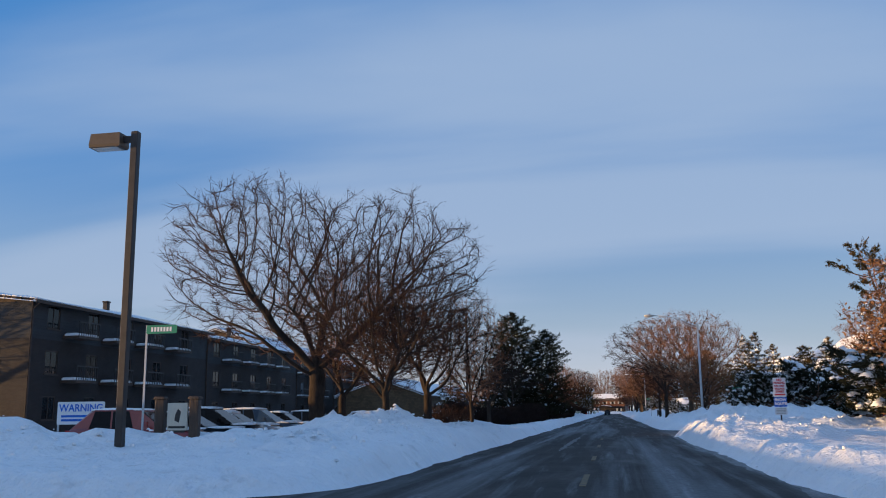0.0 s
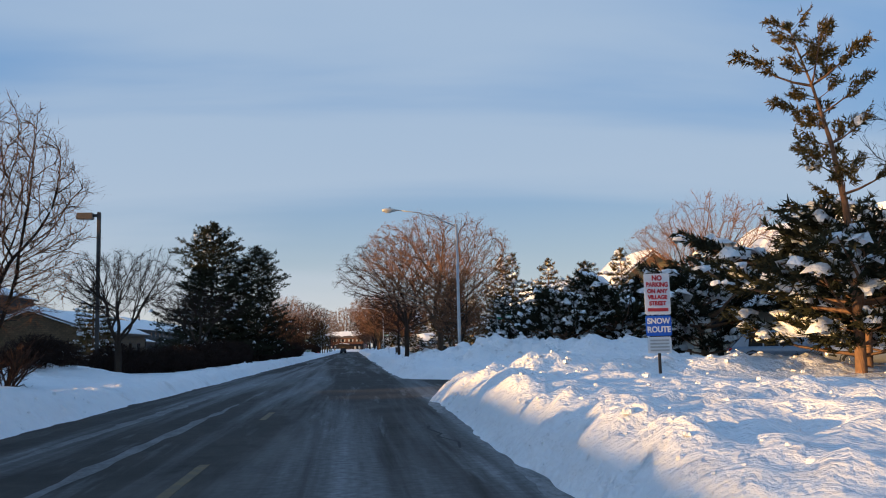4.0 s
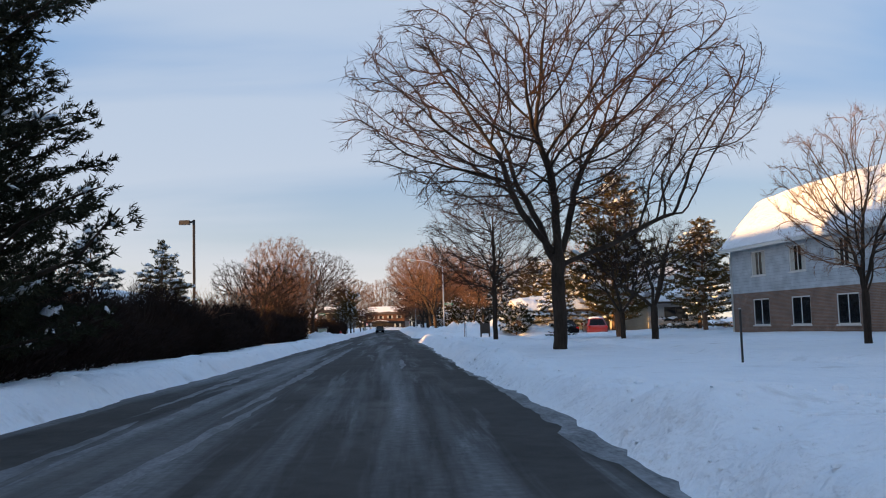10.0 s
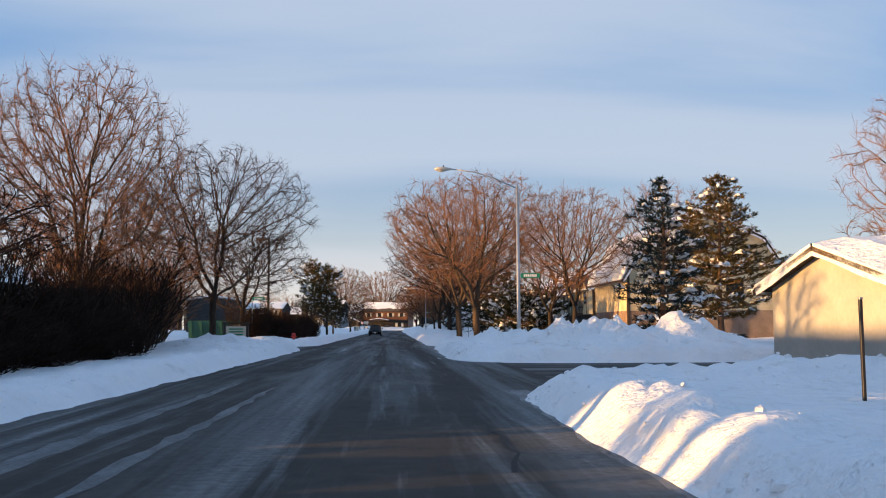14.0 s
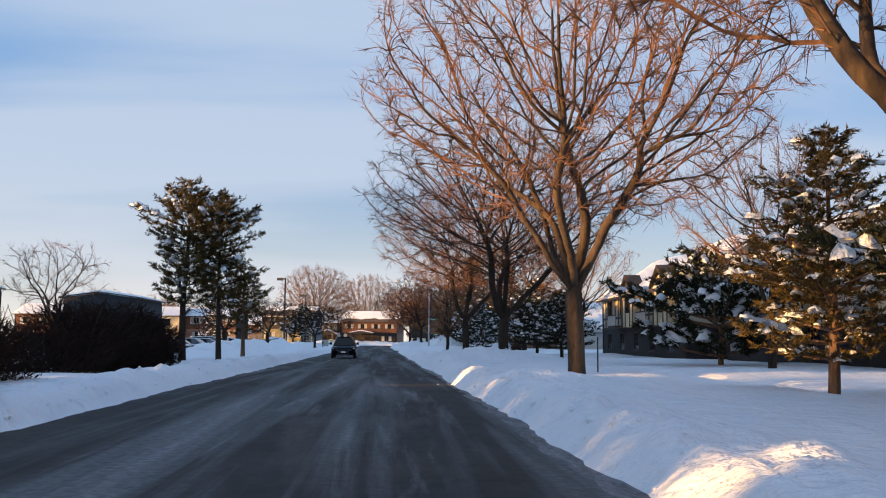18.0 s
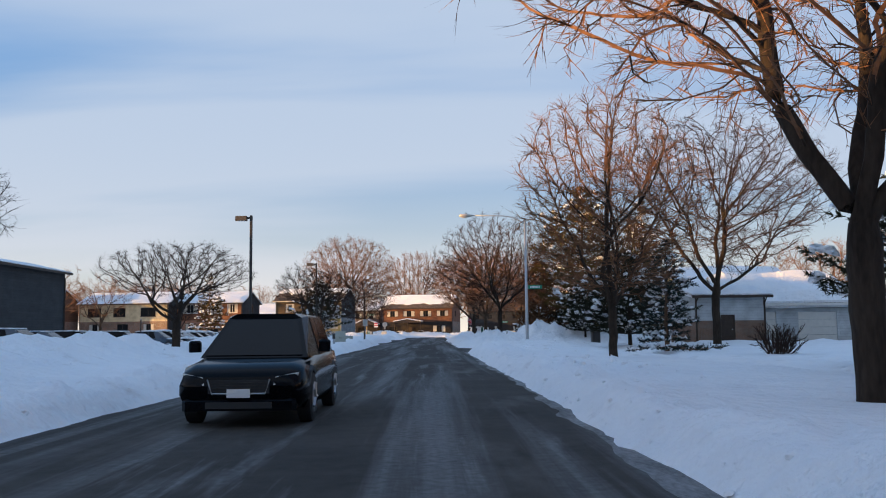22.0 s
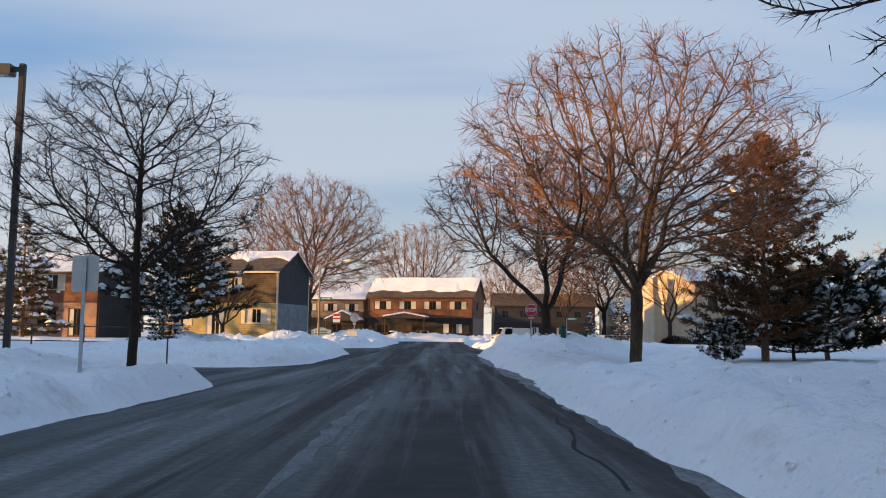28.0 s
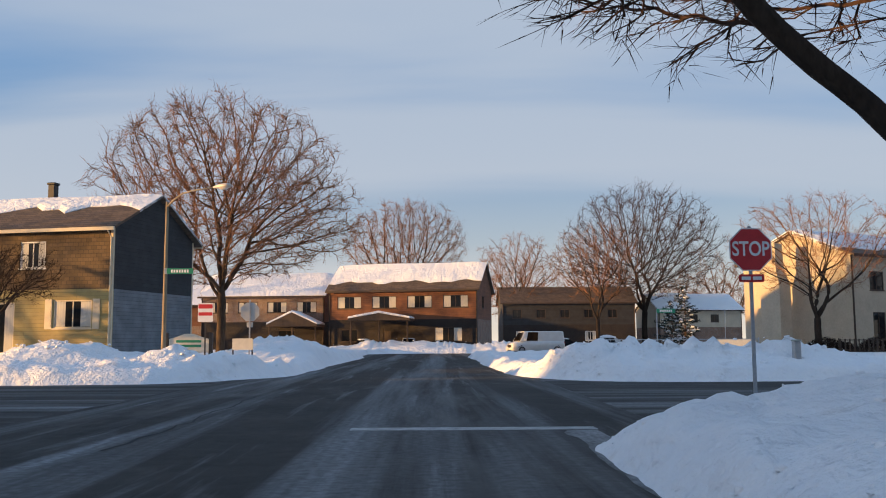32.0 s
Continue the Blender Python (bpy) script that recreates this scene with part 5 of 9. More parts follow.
                if rng.random() < snow * 0.15:
                    for _ in range(rng.choice((1, 1, 2))):
                        w = tuft * rng.choice((0.26, 0.34, 0.42, 0.55, 0.72))
                        turnx = abs(c)
                        q = p + Vector((rng.uniform(-0.5, 0.5), rng.uniform(-0.5, 0.5), 0.0)) * tuft
                        caps.dome((q.x, q.y, q.z + tuft * 0.05), w * (0.6 + 0.5 * turnx), w * (1.1 - 0.5 * turnx), w * rng.uniform(0.45, 0.8), 6, 2)
    for _ in range(6):
        tuft_at(Vector((tp[-1][0], tp[-1][1], height - 0.1)), (0, 0, 1), tuft)
    # knock the lumps out of round
    caps.v = [(vx + 0.17 * tuft * math.sin(vx * 13 + vz * 17), vy + 0.17 * tuft * math.sin(vy * 12 + vx * 13), vz + 0.15 * tuft * math.sin(vx * 11 + vy * 14)) for vx, vy, vz in caps.v]
    CONIFERS[key] = dict(trunk=trunk.mesh("trunk", bark, True), boughs=boughs.mesh("boughwork", bark, True), needles=leaf.mesh("needle_crown", needle), snow_caps=caps.mesh("snow_load", SNOW_CLEAN, True) if caps.v else None, top=height)


CONIFERS = {}
conifer_design("snowy_spruce", 12, 8.0, 4.2, "broad", NEEDLE, BARK, 0.55, 0.13, 17, 0.40, 0.1, 1.7, 12, 0.06)
conifer_design("rust_larch", 9, 11.0, 4.2, "broad", NEEDLE_RUST, PINE_BARK, 0.02, 0.10, 26, 0.42, 0.1, 1.5)
conifer_design("big_spruce", 1, 12.5, 4.6, "broad", NEEDLE, BARK, 0.16, 0.05, 32, 0.34, 0.08, 2.5, 13, 0.055)
conifer_design("spruce", 2, 9.5, 3.6, "loose", NEEDLE_BLUE, PINE_BARK, 0.7, 0.05, 20, 0.44, 0.2, 1.3)
conifer_design("spruce_olive", 3, 11.0, 3.9, "loose", NEEDLE_OLIVE_LIT, PINE_BARK, 0.8, 0.06, 20, 0.46, 0.22, 1.4)
conifer_design("leaning_pine", 15, 10.0, 2.1, "pine", NEEDLE_OLIVE_LIT, PINE_BARK, 0.05, 0.50, 12, 0.38, 0.25, 2.2, 12, 0.06, bow=0.8)
conifer_design("round_pine", 18, 10.0, 2.9, "ball", NEEDLE_OLIVE_LIT, BARK, 0.35, 0.32, 17, 0.42, 0.10, 1.7, 12, 0.06)
conifer_design("tall_pine", 5, 10.0, 1.9, "pine", NEEDLE_OLIVE_LIT, PINE_BARK, 0.12, 0.26, 26, 0.40, 0.15, 1.9)
conifer_design("low_juniper", 6, 3.6, 3.2, "pine", NEEDLE, PINE_BARK, 0.95, 0.10, 14, 0.44, 0.0, 2.0, 12)
conifer_design("old_pine", 7, 11.0, 3.5, "broad", NEEDLE_OLIVE_LIT, PINE_BARK, 0.55, 0.15, 20, 0.44, 0.2, 1.5)


def conifer(key, x, y, height, turn=0.0, label="", wide=1.0, lean=0.0):
    k = CONIFERS[key]
    t = thing("conifer", label, "tree", x, y, ground_at(x, y) - 0.05, turn, "evergreens")
    t.matrix_world = pose(x, y, ground_at(x, y) - 0.05, 0, lean, turn)
    s = height / k["top"]
    t.scale = (s * wide, s * wide, s)
    for nm in ("trunk", "boughs", "needles", "snow_caps"):
        if k[nm] is not None:
            ob = new({"boughs": "boughwork", "needles": "needle_crown", "snow_caps": "snow_load"}.get(nm, nm), k[nm])
            ob.parent = t
            if nm != "trunk":
                tagged(ob, kind="stuff")
            if nm == "snow_caps":
                tagged(ob, "lumps of white snow caught on the boughs")
    return t


SPR, PIN, JUN = "tall dark evergreen with snow lumps on its boughs", "pine with tufted olive needles and reddish trunk", "spreading low evergreen bowed with heavy snow"
for key, x, y, h, turn, label, wide, lean in [
    ("big_spruce", -12.8, 61.0, 13.4, 30, SPR, 1.02, 0), ("big_spruce", -8.9, 62.3, 11.2, 140, SPR, 0.92, 0), ("spruce", -14.5, 62.5, 9.5, 60, SPR, 1.0, 0),
    ("leaning_pine", 12.7, -4.6, 8.9, 0, "tall leaning pine with a bare orange trunk", 0.78, -8), ("low_juniper", 13.6, -3.5, 3.6, 0, JUN, 1.15, 0), ("low_juniper", 17.0, 0.0, 4.2, 80, JUN, 1.1, 0),
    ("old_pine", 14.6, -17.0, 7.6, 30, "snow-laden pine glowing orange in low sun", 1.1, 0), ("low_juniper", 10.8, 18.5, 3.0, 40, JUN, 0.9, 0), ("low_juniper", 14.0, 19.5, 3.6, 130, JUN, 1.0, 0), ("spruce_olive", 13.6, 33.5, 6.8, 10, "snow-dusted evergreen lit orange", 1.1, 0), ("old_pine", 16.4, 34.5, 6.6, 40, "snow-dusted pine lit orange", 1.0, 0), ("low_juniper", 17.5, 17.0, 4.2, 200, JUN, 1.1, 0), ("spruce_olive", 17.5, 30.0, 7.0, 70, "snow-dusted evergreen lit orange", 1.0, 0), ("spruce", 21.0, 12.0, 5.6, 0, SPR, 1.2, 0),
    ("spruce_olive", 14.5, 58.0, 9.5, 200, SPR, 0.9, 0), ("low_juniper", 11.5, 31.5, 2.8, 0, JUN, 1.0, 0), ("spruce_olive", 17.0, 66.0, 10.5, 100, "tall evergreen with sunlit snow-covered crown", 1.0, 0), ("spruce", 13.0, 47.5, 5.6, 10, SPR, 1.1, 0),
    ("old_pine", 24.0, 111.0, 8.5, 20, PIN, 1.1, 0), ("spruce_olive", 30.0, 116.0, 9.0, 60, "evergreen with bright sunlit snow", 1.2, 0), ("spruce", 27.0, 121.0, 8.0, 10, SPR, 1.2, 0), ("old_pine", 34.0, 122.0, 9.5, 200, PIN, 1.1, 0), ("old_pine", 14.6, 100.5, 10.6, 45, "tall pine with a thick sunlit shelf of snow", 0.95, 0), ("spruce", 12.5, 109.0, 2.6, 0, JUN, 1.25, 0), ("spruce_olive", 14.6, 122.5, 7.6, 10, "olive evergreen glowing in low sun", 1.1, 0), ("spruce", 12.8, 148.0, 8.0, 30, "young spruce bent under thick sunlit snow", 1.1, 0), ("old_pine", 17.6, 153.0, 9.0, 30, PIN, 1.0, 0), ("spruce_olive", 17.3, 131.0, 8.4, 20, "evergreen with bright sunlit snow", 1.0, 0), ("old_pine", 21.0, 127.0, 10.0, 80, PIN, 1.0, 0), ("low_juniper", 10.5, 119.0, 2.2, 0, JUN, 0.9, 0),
    ("spruce", 18.5, 163.0, 6.0, 10, "young spruce bent under thick snow", 1.1, 0), ("low_juniper", 12.8, 181.5, 2.0, 10, JUN, 0.8, 0), ("low_juniper", 10.5, 178.5, 3.2, 60, JUN, 0.9, 0), ("old_pine", 9.9, 184.5, 6.0, 160, "pine with snow on sunlit boughs", 1.1, 0), ("snowy_spruce", 12.6, 226.5, 4.6, 70, SPR, 1.0, 0), ("low_juniper", 16.2, 207.0, 4.6, 20, JUN, 1.0, 0),
    ("round_pine", -9.4, 209.5, 8.7, 100, PIN, 1.0, 0), ("round_pine", -7.6, 209.0, 8.0, 10, PIN, 0.85, 0), ("tall_pine", -7.3, 214.5, 5.0, 200, "small dark pine beside the lot", 1.2, 0), ("spruce", -14.5, 88.0, 6.4, 0, SPR, 1.0, 0), ("spruce_olive", -14.0, 100.0, 6.8, 0, "olive evergreen lit orange", 1.2, 0), ("spruce_olive", -15.5, 106.5, 6.4, 90, "olive evergreen lit orange", 1.2, 0), ("spruce_olive", -15.5, 31.5, 5.4, 0, "small evergreen lit orange", 1.1, 0),
    ("snowy_spruce", 13.5, 241.0, 6.4, 30, "broad spruce heavy with snow", 1.0, 0), ("spruce", 11.3, 262.0, 5.2, 80, SPR, 1.1, 0), ("old_pine", 13.4, 297.0, 13.4, 40, "broad pine with sunlit top and snow clumps", 1.0, 0), ("snowy_spruce", 11.9, 272.6, 5.6, 10, "broad spruce with wide pads of snow", 1.1, 0), ("snowy_spruce", 12.2, 289.5, 4.6, 10, SPR, 0.9, 0), ("spruce", 17.5, 300.0, 7.2, 140, SPR, 1.2, 0), ("spruce_olive", 20.5, 305.0, 13.5, 140, "tall evergreen with sunlit top", 0.85, 0), ("old_pine", 22.5, 318.0, 12.5, 220, PIN, 0.9, 0),
    ("spruce_olive", -38.0, 374.5, 11.2, 0, "snowy spruce lit by low sun beside the lot", 1.0, 0), ("snowy_spruce", -15.3, 345.0, 7.6, 60, SPR, 0.95, 0), ("spruce", -14.0, 338.0, 4.0, 60, SPR, 1.2, 0), ("low_juniper", 11.6, 329.6, 1.5, 0, "low rounded evergreen bush with snow", 0.9, 0), ("rust_larch", 13.6, 330.4, 9.6, 0, "reddish larch-like tree with a spreading crown", 0.9, 0), ("low_juniper", 17.4, 333.0, 4.0, 60, JUN, 1.0, 0), ("snowy_spruce", 15.2, 331.4, 3.0, 60, SPR, 1.2, 0), ("spruce", 30.0, 440.0, 7.0, 0, SPR, 1.0, 0), ("spruce", 19.0, 405.0, 4.0, 0, SPR, 1.1, 0),
    ("snowy_spruce", 13.0, -21.5, 6.0, 0, SPR, 0.9, 0),
]:
    conifer(key, x, y, h, turn, label, wide, lean)


# ---- hedges and shrubs ----
class Wood:
    """Tapered branches gathered into meshes by order."""

    def __init__(self, seed):
        self.rng = random.Random(seed)
        self.sets = {}
        self.limbs = 0

    def branch(self, key, pts, radii, sides):
        sh = self.sets.setdefault(key, Shape())
        sh.tube(pts, radii, sides, caps=False)

    def grow(self, p, d, length, radius, level, spec):
        rng = self.rng
        steps = spec["steps"][level]
        lift, wander = spec["lift"][level], spec["wander"][level]
        pts, radii, dirs = [p.copy()], [radius], [d.copy()]
        tip = spec.get("tip", 0.55) if level == 0 else (0.32, 0.34, 0.36, 0.4, 0.3)[level - 1]
        for k in range(steps):
            d = (d + Vector((rng.uniform(-1, 1), rng.uniform(-1, 1), rng.uniform(-1, 1))) * wander + Vector((0, 0, lift))).normalized()
            p = p + d * (length / steps)
            pts.append(p.copy())
            radii.append(max(spec["thin"], radius * (1 - (1 - tip) * (k + 1) / steps)))
            dirs.append(d.copy())
        if level == 0:
            # the trunk swells into its roots
            radii[0] *= 1.28
            radii[1] *= 1.06
        if level == 1:
            self.limbs += 1
        key = "trunk" if level == 0 else ("limb%d" % self.limbs if level <= 2 else "crown")
        if level >= spec["levels"]:
            # the last twigs are slim three-sided spikes
            sh = self.sets.setdefault(key, Shape())
            q, e = pts[0], pts[-1]
            r0 = min(radii[0], spec["thin"] * 1.5)
            a = d.cross(Vector((0.3, 0.2, 1.0))).normalized() * r0
            b = d.cross(a).normalized() * r0
            i = len(sh.v)
            sh.v += [tuple(q + a), tuple(q - a * 0.5 + b * 0.87), tuple(q - a * 0.5 - b * 0.87), tuple(e)]
            sh.f += [(i, i + 1, i + 3), (i + 1, i + 2, i + 3)]
            return
        self.branch(key, pts, radii, (9, 7, 5, 3, 3, 3)[level])
        n = spec["children"][level]
        lo = spec["start"][level]
        a0 = rng.uniform(0, 6.28)
        for i in range(n):
            f = lo + (1 - lo) * (i + rng.uniform(0.15, 0.85)) / n
            k = min(int(f * steps), steps - 1)
            q = pts[k].lerp(pts[k + 1], f * steps - k)
            ang = radians(rng.uniform(*spec["angle"][level]))
            spin = a0 + i * 2.399 + rng.uniform(-0.4, 0.4)
            dd = dirs[k + 1]
            ref = Vector((0, 0, 1)) if abs(dd.z) < 0.9 else Vector((1, 0, 0))
            a = dd.cross(ref).normalized()
            b = dd.cross(a)
            nd = (dd * math.cos(ang) + (a * math.cos(spin) + b * math.sin(spin)) * math.sin(ang)).normalized()
            if level >= 1 and nd.z < spec.get("floor", -0.35):
                nd.z = abs(nd.z) * 0.3
                nd.normalize()
            ln = spec["length"][level] * length * (rng.uniform(0.85, 1.1) if level == 0 else rng.uniform(0.7, 1.15)) * (1.0 - spec["fall"][level] * (f - lo) / (1 - lo + 1e-6))
            r = (radii[k] + (radii[k + 1] - radii[k]) * 0.5) * rng.uniform(*spec["thick"][level])
            self.grow(q, nd, ln, max(r, spec["thin"]), level + 1, spec)


def hedge_design(seed, length, depth, height, count, spread=0.5):
    """A clipped hedge: crowded stems and twigs inside a rounded block."""
    rng = random.Random(seed)
    stems, sh = Shape(), Shape()
    for k in range(int(length * 3)):
        x = rng.uniform(-length / 2, length / 2)
        y = rng.uniform(-depth / 3, depth / 3)
        pts = [Vector((x, y, -0.2)), Vector((x + rng.uniform(-0.15, 0.15), y * 1.2, height * 0.5)), Vector((x + rng.uniform(-0.3, 0.3), y * 1.6, height * rng.uniform(0.8, 0.98)))]
        stems.tube(pts, [0.02, 0.014, 0.006], 3, caps=False)
    for k in range(count):
        u, v, w = rng.uniform(-1, 1), rng.uniform(-1, 1), rng.random() ** 0.8
        # pull to the skin of a superellipse
        top = (1 - abs(u) ** 3) ** 0.42 * (1 - 0.35 * abs(v) ** 3) * (0.9 + 0.1 * math.sin(u * 5 + seed))
        x, y, z = u * length / 2, v * depth / 2 * (0.75 + 0.3 * w), (-0.06 + 1.02 * w * top) * height
        d = Vector((rng.gauss(0, 0.5), rng.gauss(0, 0.5) + v * 0.6, rng.uniform(0.2, 1.0))).normalized()
        ln = rng.uniform(0.2, 0.5) * spread * 1.6
        sd = d.cross(Vector((rng.uniform(-1, 1), rng.uniform(-1, 1), 0.2))).normalized() * 0.017
        p, e = Vector((x, y, z)), Vector((x, y, z)) + d * ln
        i = len(sh.v)
        sh.v += [tuple(p - sd), tuple(p + sd), tuple(p.lerp(e, 0.6) + sd * 0.7 + Vector((0.02, 0.01, 0))), tuple(e)]
        sh.f.append((i, i + 1, i + 2, i + 3))
    return stems.mesh("stem_work", BARK), sh.mesh("crown", TWIG_DARK)


def shrub_design(seed, radius, height, stems, mat):
    """A loose shrub of many arching stems."""
    w = Wood(seed)
    spec = dict(levels=2, steps=(5, 4, 2), lift=(0.03, 0.04, 0.02), wander=(0.12, 0.2, 0.25), thin=0.008, children=(8, 5), start=(0.2, 0.15), angle=((20, 50), (25, 60)), length=(0.5, 0.5), fall=(0.4, 0.3), thick=((0.5, 0.7), (0.5, 0.8)))
    for k in range(stems):
        a = k / stems * 6.283 + w.rng.uniform(-0.3, 0.3)
        s = w.rng.uniform(0.15, 1.0) * radius / height
        w.grow(Vector((0.15 * math.cos(a), 0.15 * math.sin(a), -0.2)), Vector((s * math.cos(a), s * math.sin(a), 1)).normalized(), height * w.rng.uniform(0.8, 1.1), 0.022, 0, spec)
    sh = Shape()
    for key, s in w.sets.items():
        if key != "trunk":
            o = len(sh.v)
            sh.v += s.v
            sh.f += [tuple(i + o for i in f) for f in s.f]
    return w.sets["trunk"].mesh("stem_work", BARK), sh.mesh("crown", mat)


HEDGE_MESH = [hedge_design(40 + k, 5.0, 2.4, 2.0, 7000) for k in range(2)]
SHRUB_MESH = {"dark": shrub_design(50, 2.0, 3.0, 26, TWIG_DARK), "red": shrub_design(51, 1.7, 3.0, 24, TWIG_SUNLIT), "brown": shrub_design(52, 0.8, 1.0, 22, TWIG)}


def planted(name, mesh, label, x, y, turn, sx, sy, sz, part_name, group):
    t = thing(name, label, "shrub", x, y, ground_at(x, y) - 0.08, turn, group)
    t.scale = (sx, sy, sz)
    for nm, me in zip(("stem_work", part_name), mesh):
        c = new(nm, me)
        c.parent = t
        tagged(c, kind="stuff")
    return t


HEDGE_ROW = [(-10.0, 173.2, 0.8, 1.15), (-11.2, 9.5, 0.7, 0.62), (-10.6, 17.5, 0.8, 0.75), (-10.4, 21.5, 0.75, 0.7), (-10.2, 30.5, 0.9, 0.8), (-9.8, 36.0, 1.1, 0.9), (-9.6, 41.0, 1.15, 1.0), (-9.5, 46.5, 1.0, 1.0), (-9.6, 52.5, 1.0, 1.05), (-10.3, 26.5, 1.0, 0.8)]
hrng = random.Random(12)
y = 66.0
while y < 136:
    if not 111.5 < y < 117:
        HEDGE_ROW.append((-10.3 + hrng.uniform(-0.5, 0.3), y, hrng.uniform(1.1, 1.6), hrng.uniform(0.95, 1.75)))
    y += hrng.uniform(3.2, 4.4)
HEDGE_ROW += [(-9.8, 176.0, 1.1, 1.0), (-9.6, 180.0, 1.3, 1.2), (-9.9, 186.5, 1.2, 1.0), (-9.8, 195.5, 1.4, 1.15), (-9.7, 199.8, 1.5, 1.3), (-10.4, 203.8, 1.3, 1.0)]
for k, (x, y, sy, sz) in enumerate(HEDGE_ROW):
    planted("clipped_hedge", HEDGE_MESH[k % 2], "dense dark leafless clipped hedge standing in snow", x, y, 90, 1.05, sy, sz, "crown", "hedge along the street")
srng = random.Random(9)
for y in (68.0, 74.5, 81.0, 86.0, 92.5, 99.0, 103.5, 108.0, 112.0, 118.5, 126.0, 131.0, 136.5, 139.0, 143.0, 147.0, 170.5, 174.0, 183.0, 197.0, 202.0, 205.5):
    tall = srng.uniform(0.9, 1.4) * (0.65 if y > 150 else 1.0)
    planted("leafless_shrub", SHRUB_MESH["dark" if srng.random() < 0.75 else "red"], "tangled leafless shrub with dark twigs in snow", -10.9 + srng.uniform(-0.9, 0.9), y, srng.uniform(0, 360), tall, tall, tall * srng.uniform(0.8, 1.1), "crown", "shrubs along the street")
for x, y, s, m in [(-9.3, -6.6, 1.15, "brown"), (-10.0, 2.0, 1.5, "brown"), (-13.0, 22.0, 1.3, "brown"), (14.0, 255.5, 1.3, "brown"), (12.9, 178.5, 1.2, "brown"), (16.5, 180.0, 1.6, "brown"), (11.2, 53.8, 0.9, "brown"), (12.8, 54.5, 1.0, "brown"), (15.0, 56.5, 1.2, "brown"), (11.5, 122.0, 1.2, "brown")]:
    planted("leafless_bush", SHRUB_MESH[m], "rounded leafless bush of fine brown stems", x, y, srng.uniform(0, 360), s, s, s, "crown", "bushes on the lawns")
for k in range(5):
    planted("leafless_shrub", SHRUB_MESH["red"], "reddish leafless shrub lit by low sun", -12.5 + srng.uniform(-1, 1), 143 + k * 2.2, srng.uniform(0, 360), 1.5, 1.5, srng.uniform(1.1, 1.8), "crown", "shrubs along the street")


# ---- houses ----
def wall_cells(sh, place, u0, u1, z0, z1, holes, thick):
    """A wall from u0 to u1 with real openings; place(u, depth, z) puts it in the house."""
    us = sorted({u0, u1, *[min(max(h[k], u0), u1) for h in holes for k in (0, 1)]})
    zs = sorted({z0, z1, *[min(max(h[k], z0), z1) for h in holes for k in (2, 3)]})

    def solid(i, j):
        if not (0 <= i < len(us) - 1 and 0 <= j < len(zs) - 1):
            return False
        um, zm = (us[i] + us[i + 1]) / 2, (zs[j] + zs[j + 1]) / 2
        return not any(h[0] < um < h[1] and h[2] < zm < h[3] for h in holes)
    for i in range(len(us) - 1):
        for j in range(len(zs) - 1):
            if not solid(i, j):
                continue
            a, b, c, d = us[i], us[i + 1], zs[j], zs[j + 1]
            sh.quad(place(a, 0, c), place(b, 0, c), place(b, 0, d), place(a, 0, d))
            sh.quad(place(b, thick, c), place(a, thick, c), place(a, thick, d), place(b, thick, d))
            if not solid(i - 1, j):
                sh.quad(place(a, 0, c), place(a, 0, d), place(a, thick, d), place(a, thick, c))
            if not solid(i + 1, j):
                sh.quad(place(b, 0, d), place(b, 0, c), place(b, thick, c), place(b, thick, d))
            if not solid(i, j - 1):
                sh.quad(place(a, 0, c), place(a, thick, c), place(b, thick, c), place(b, 0, c))
            if not solid(i, j + 1):
                sh.quad(place(a, 0, d), place(b, 0, d), place(b, thick, d), place(a, thick, d))


def bar(sh, place, u0, u1, v0, v1, z0, z1):
    """A box in wall coordinates."""
    p = [place(u, v, z) for z in (z0, z1) for u, v in ((u0, v0), (u1, v0), (u1, v1), (u0, v1))]
    i = len(sh.v)
    sh.v += p
    sh.f += [tuple(i + k for k in q) for q in ((3, 2, 1, 0), (4, 5, 6, 7), (0, 1, 5, 4), (1, 2, 6, 5), (2, 3, 7, 6), (3, 0, 4, 7))]


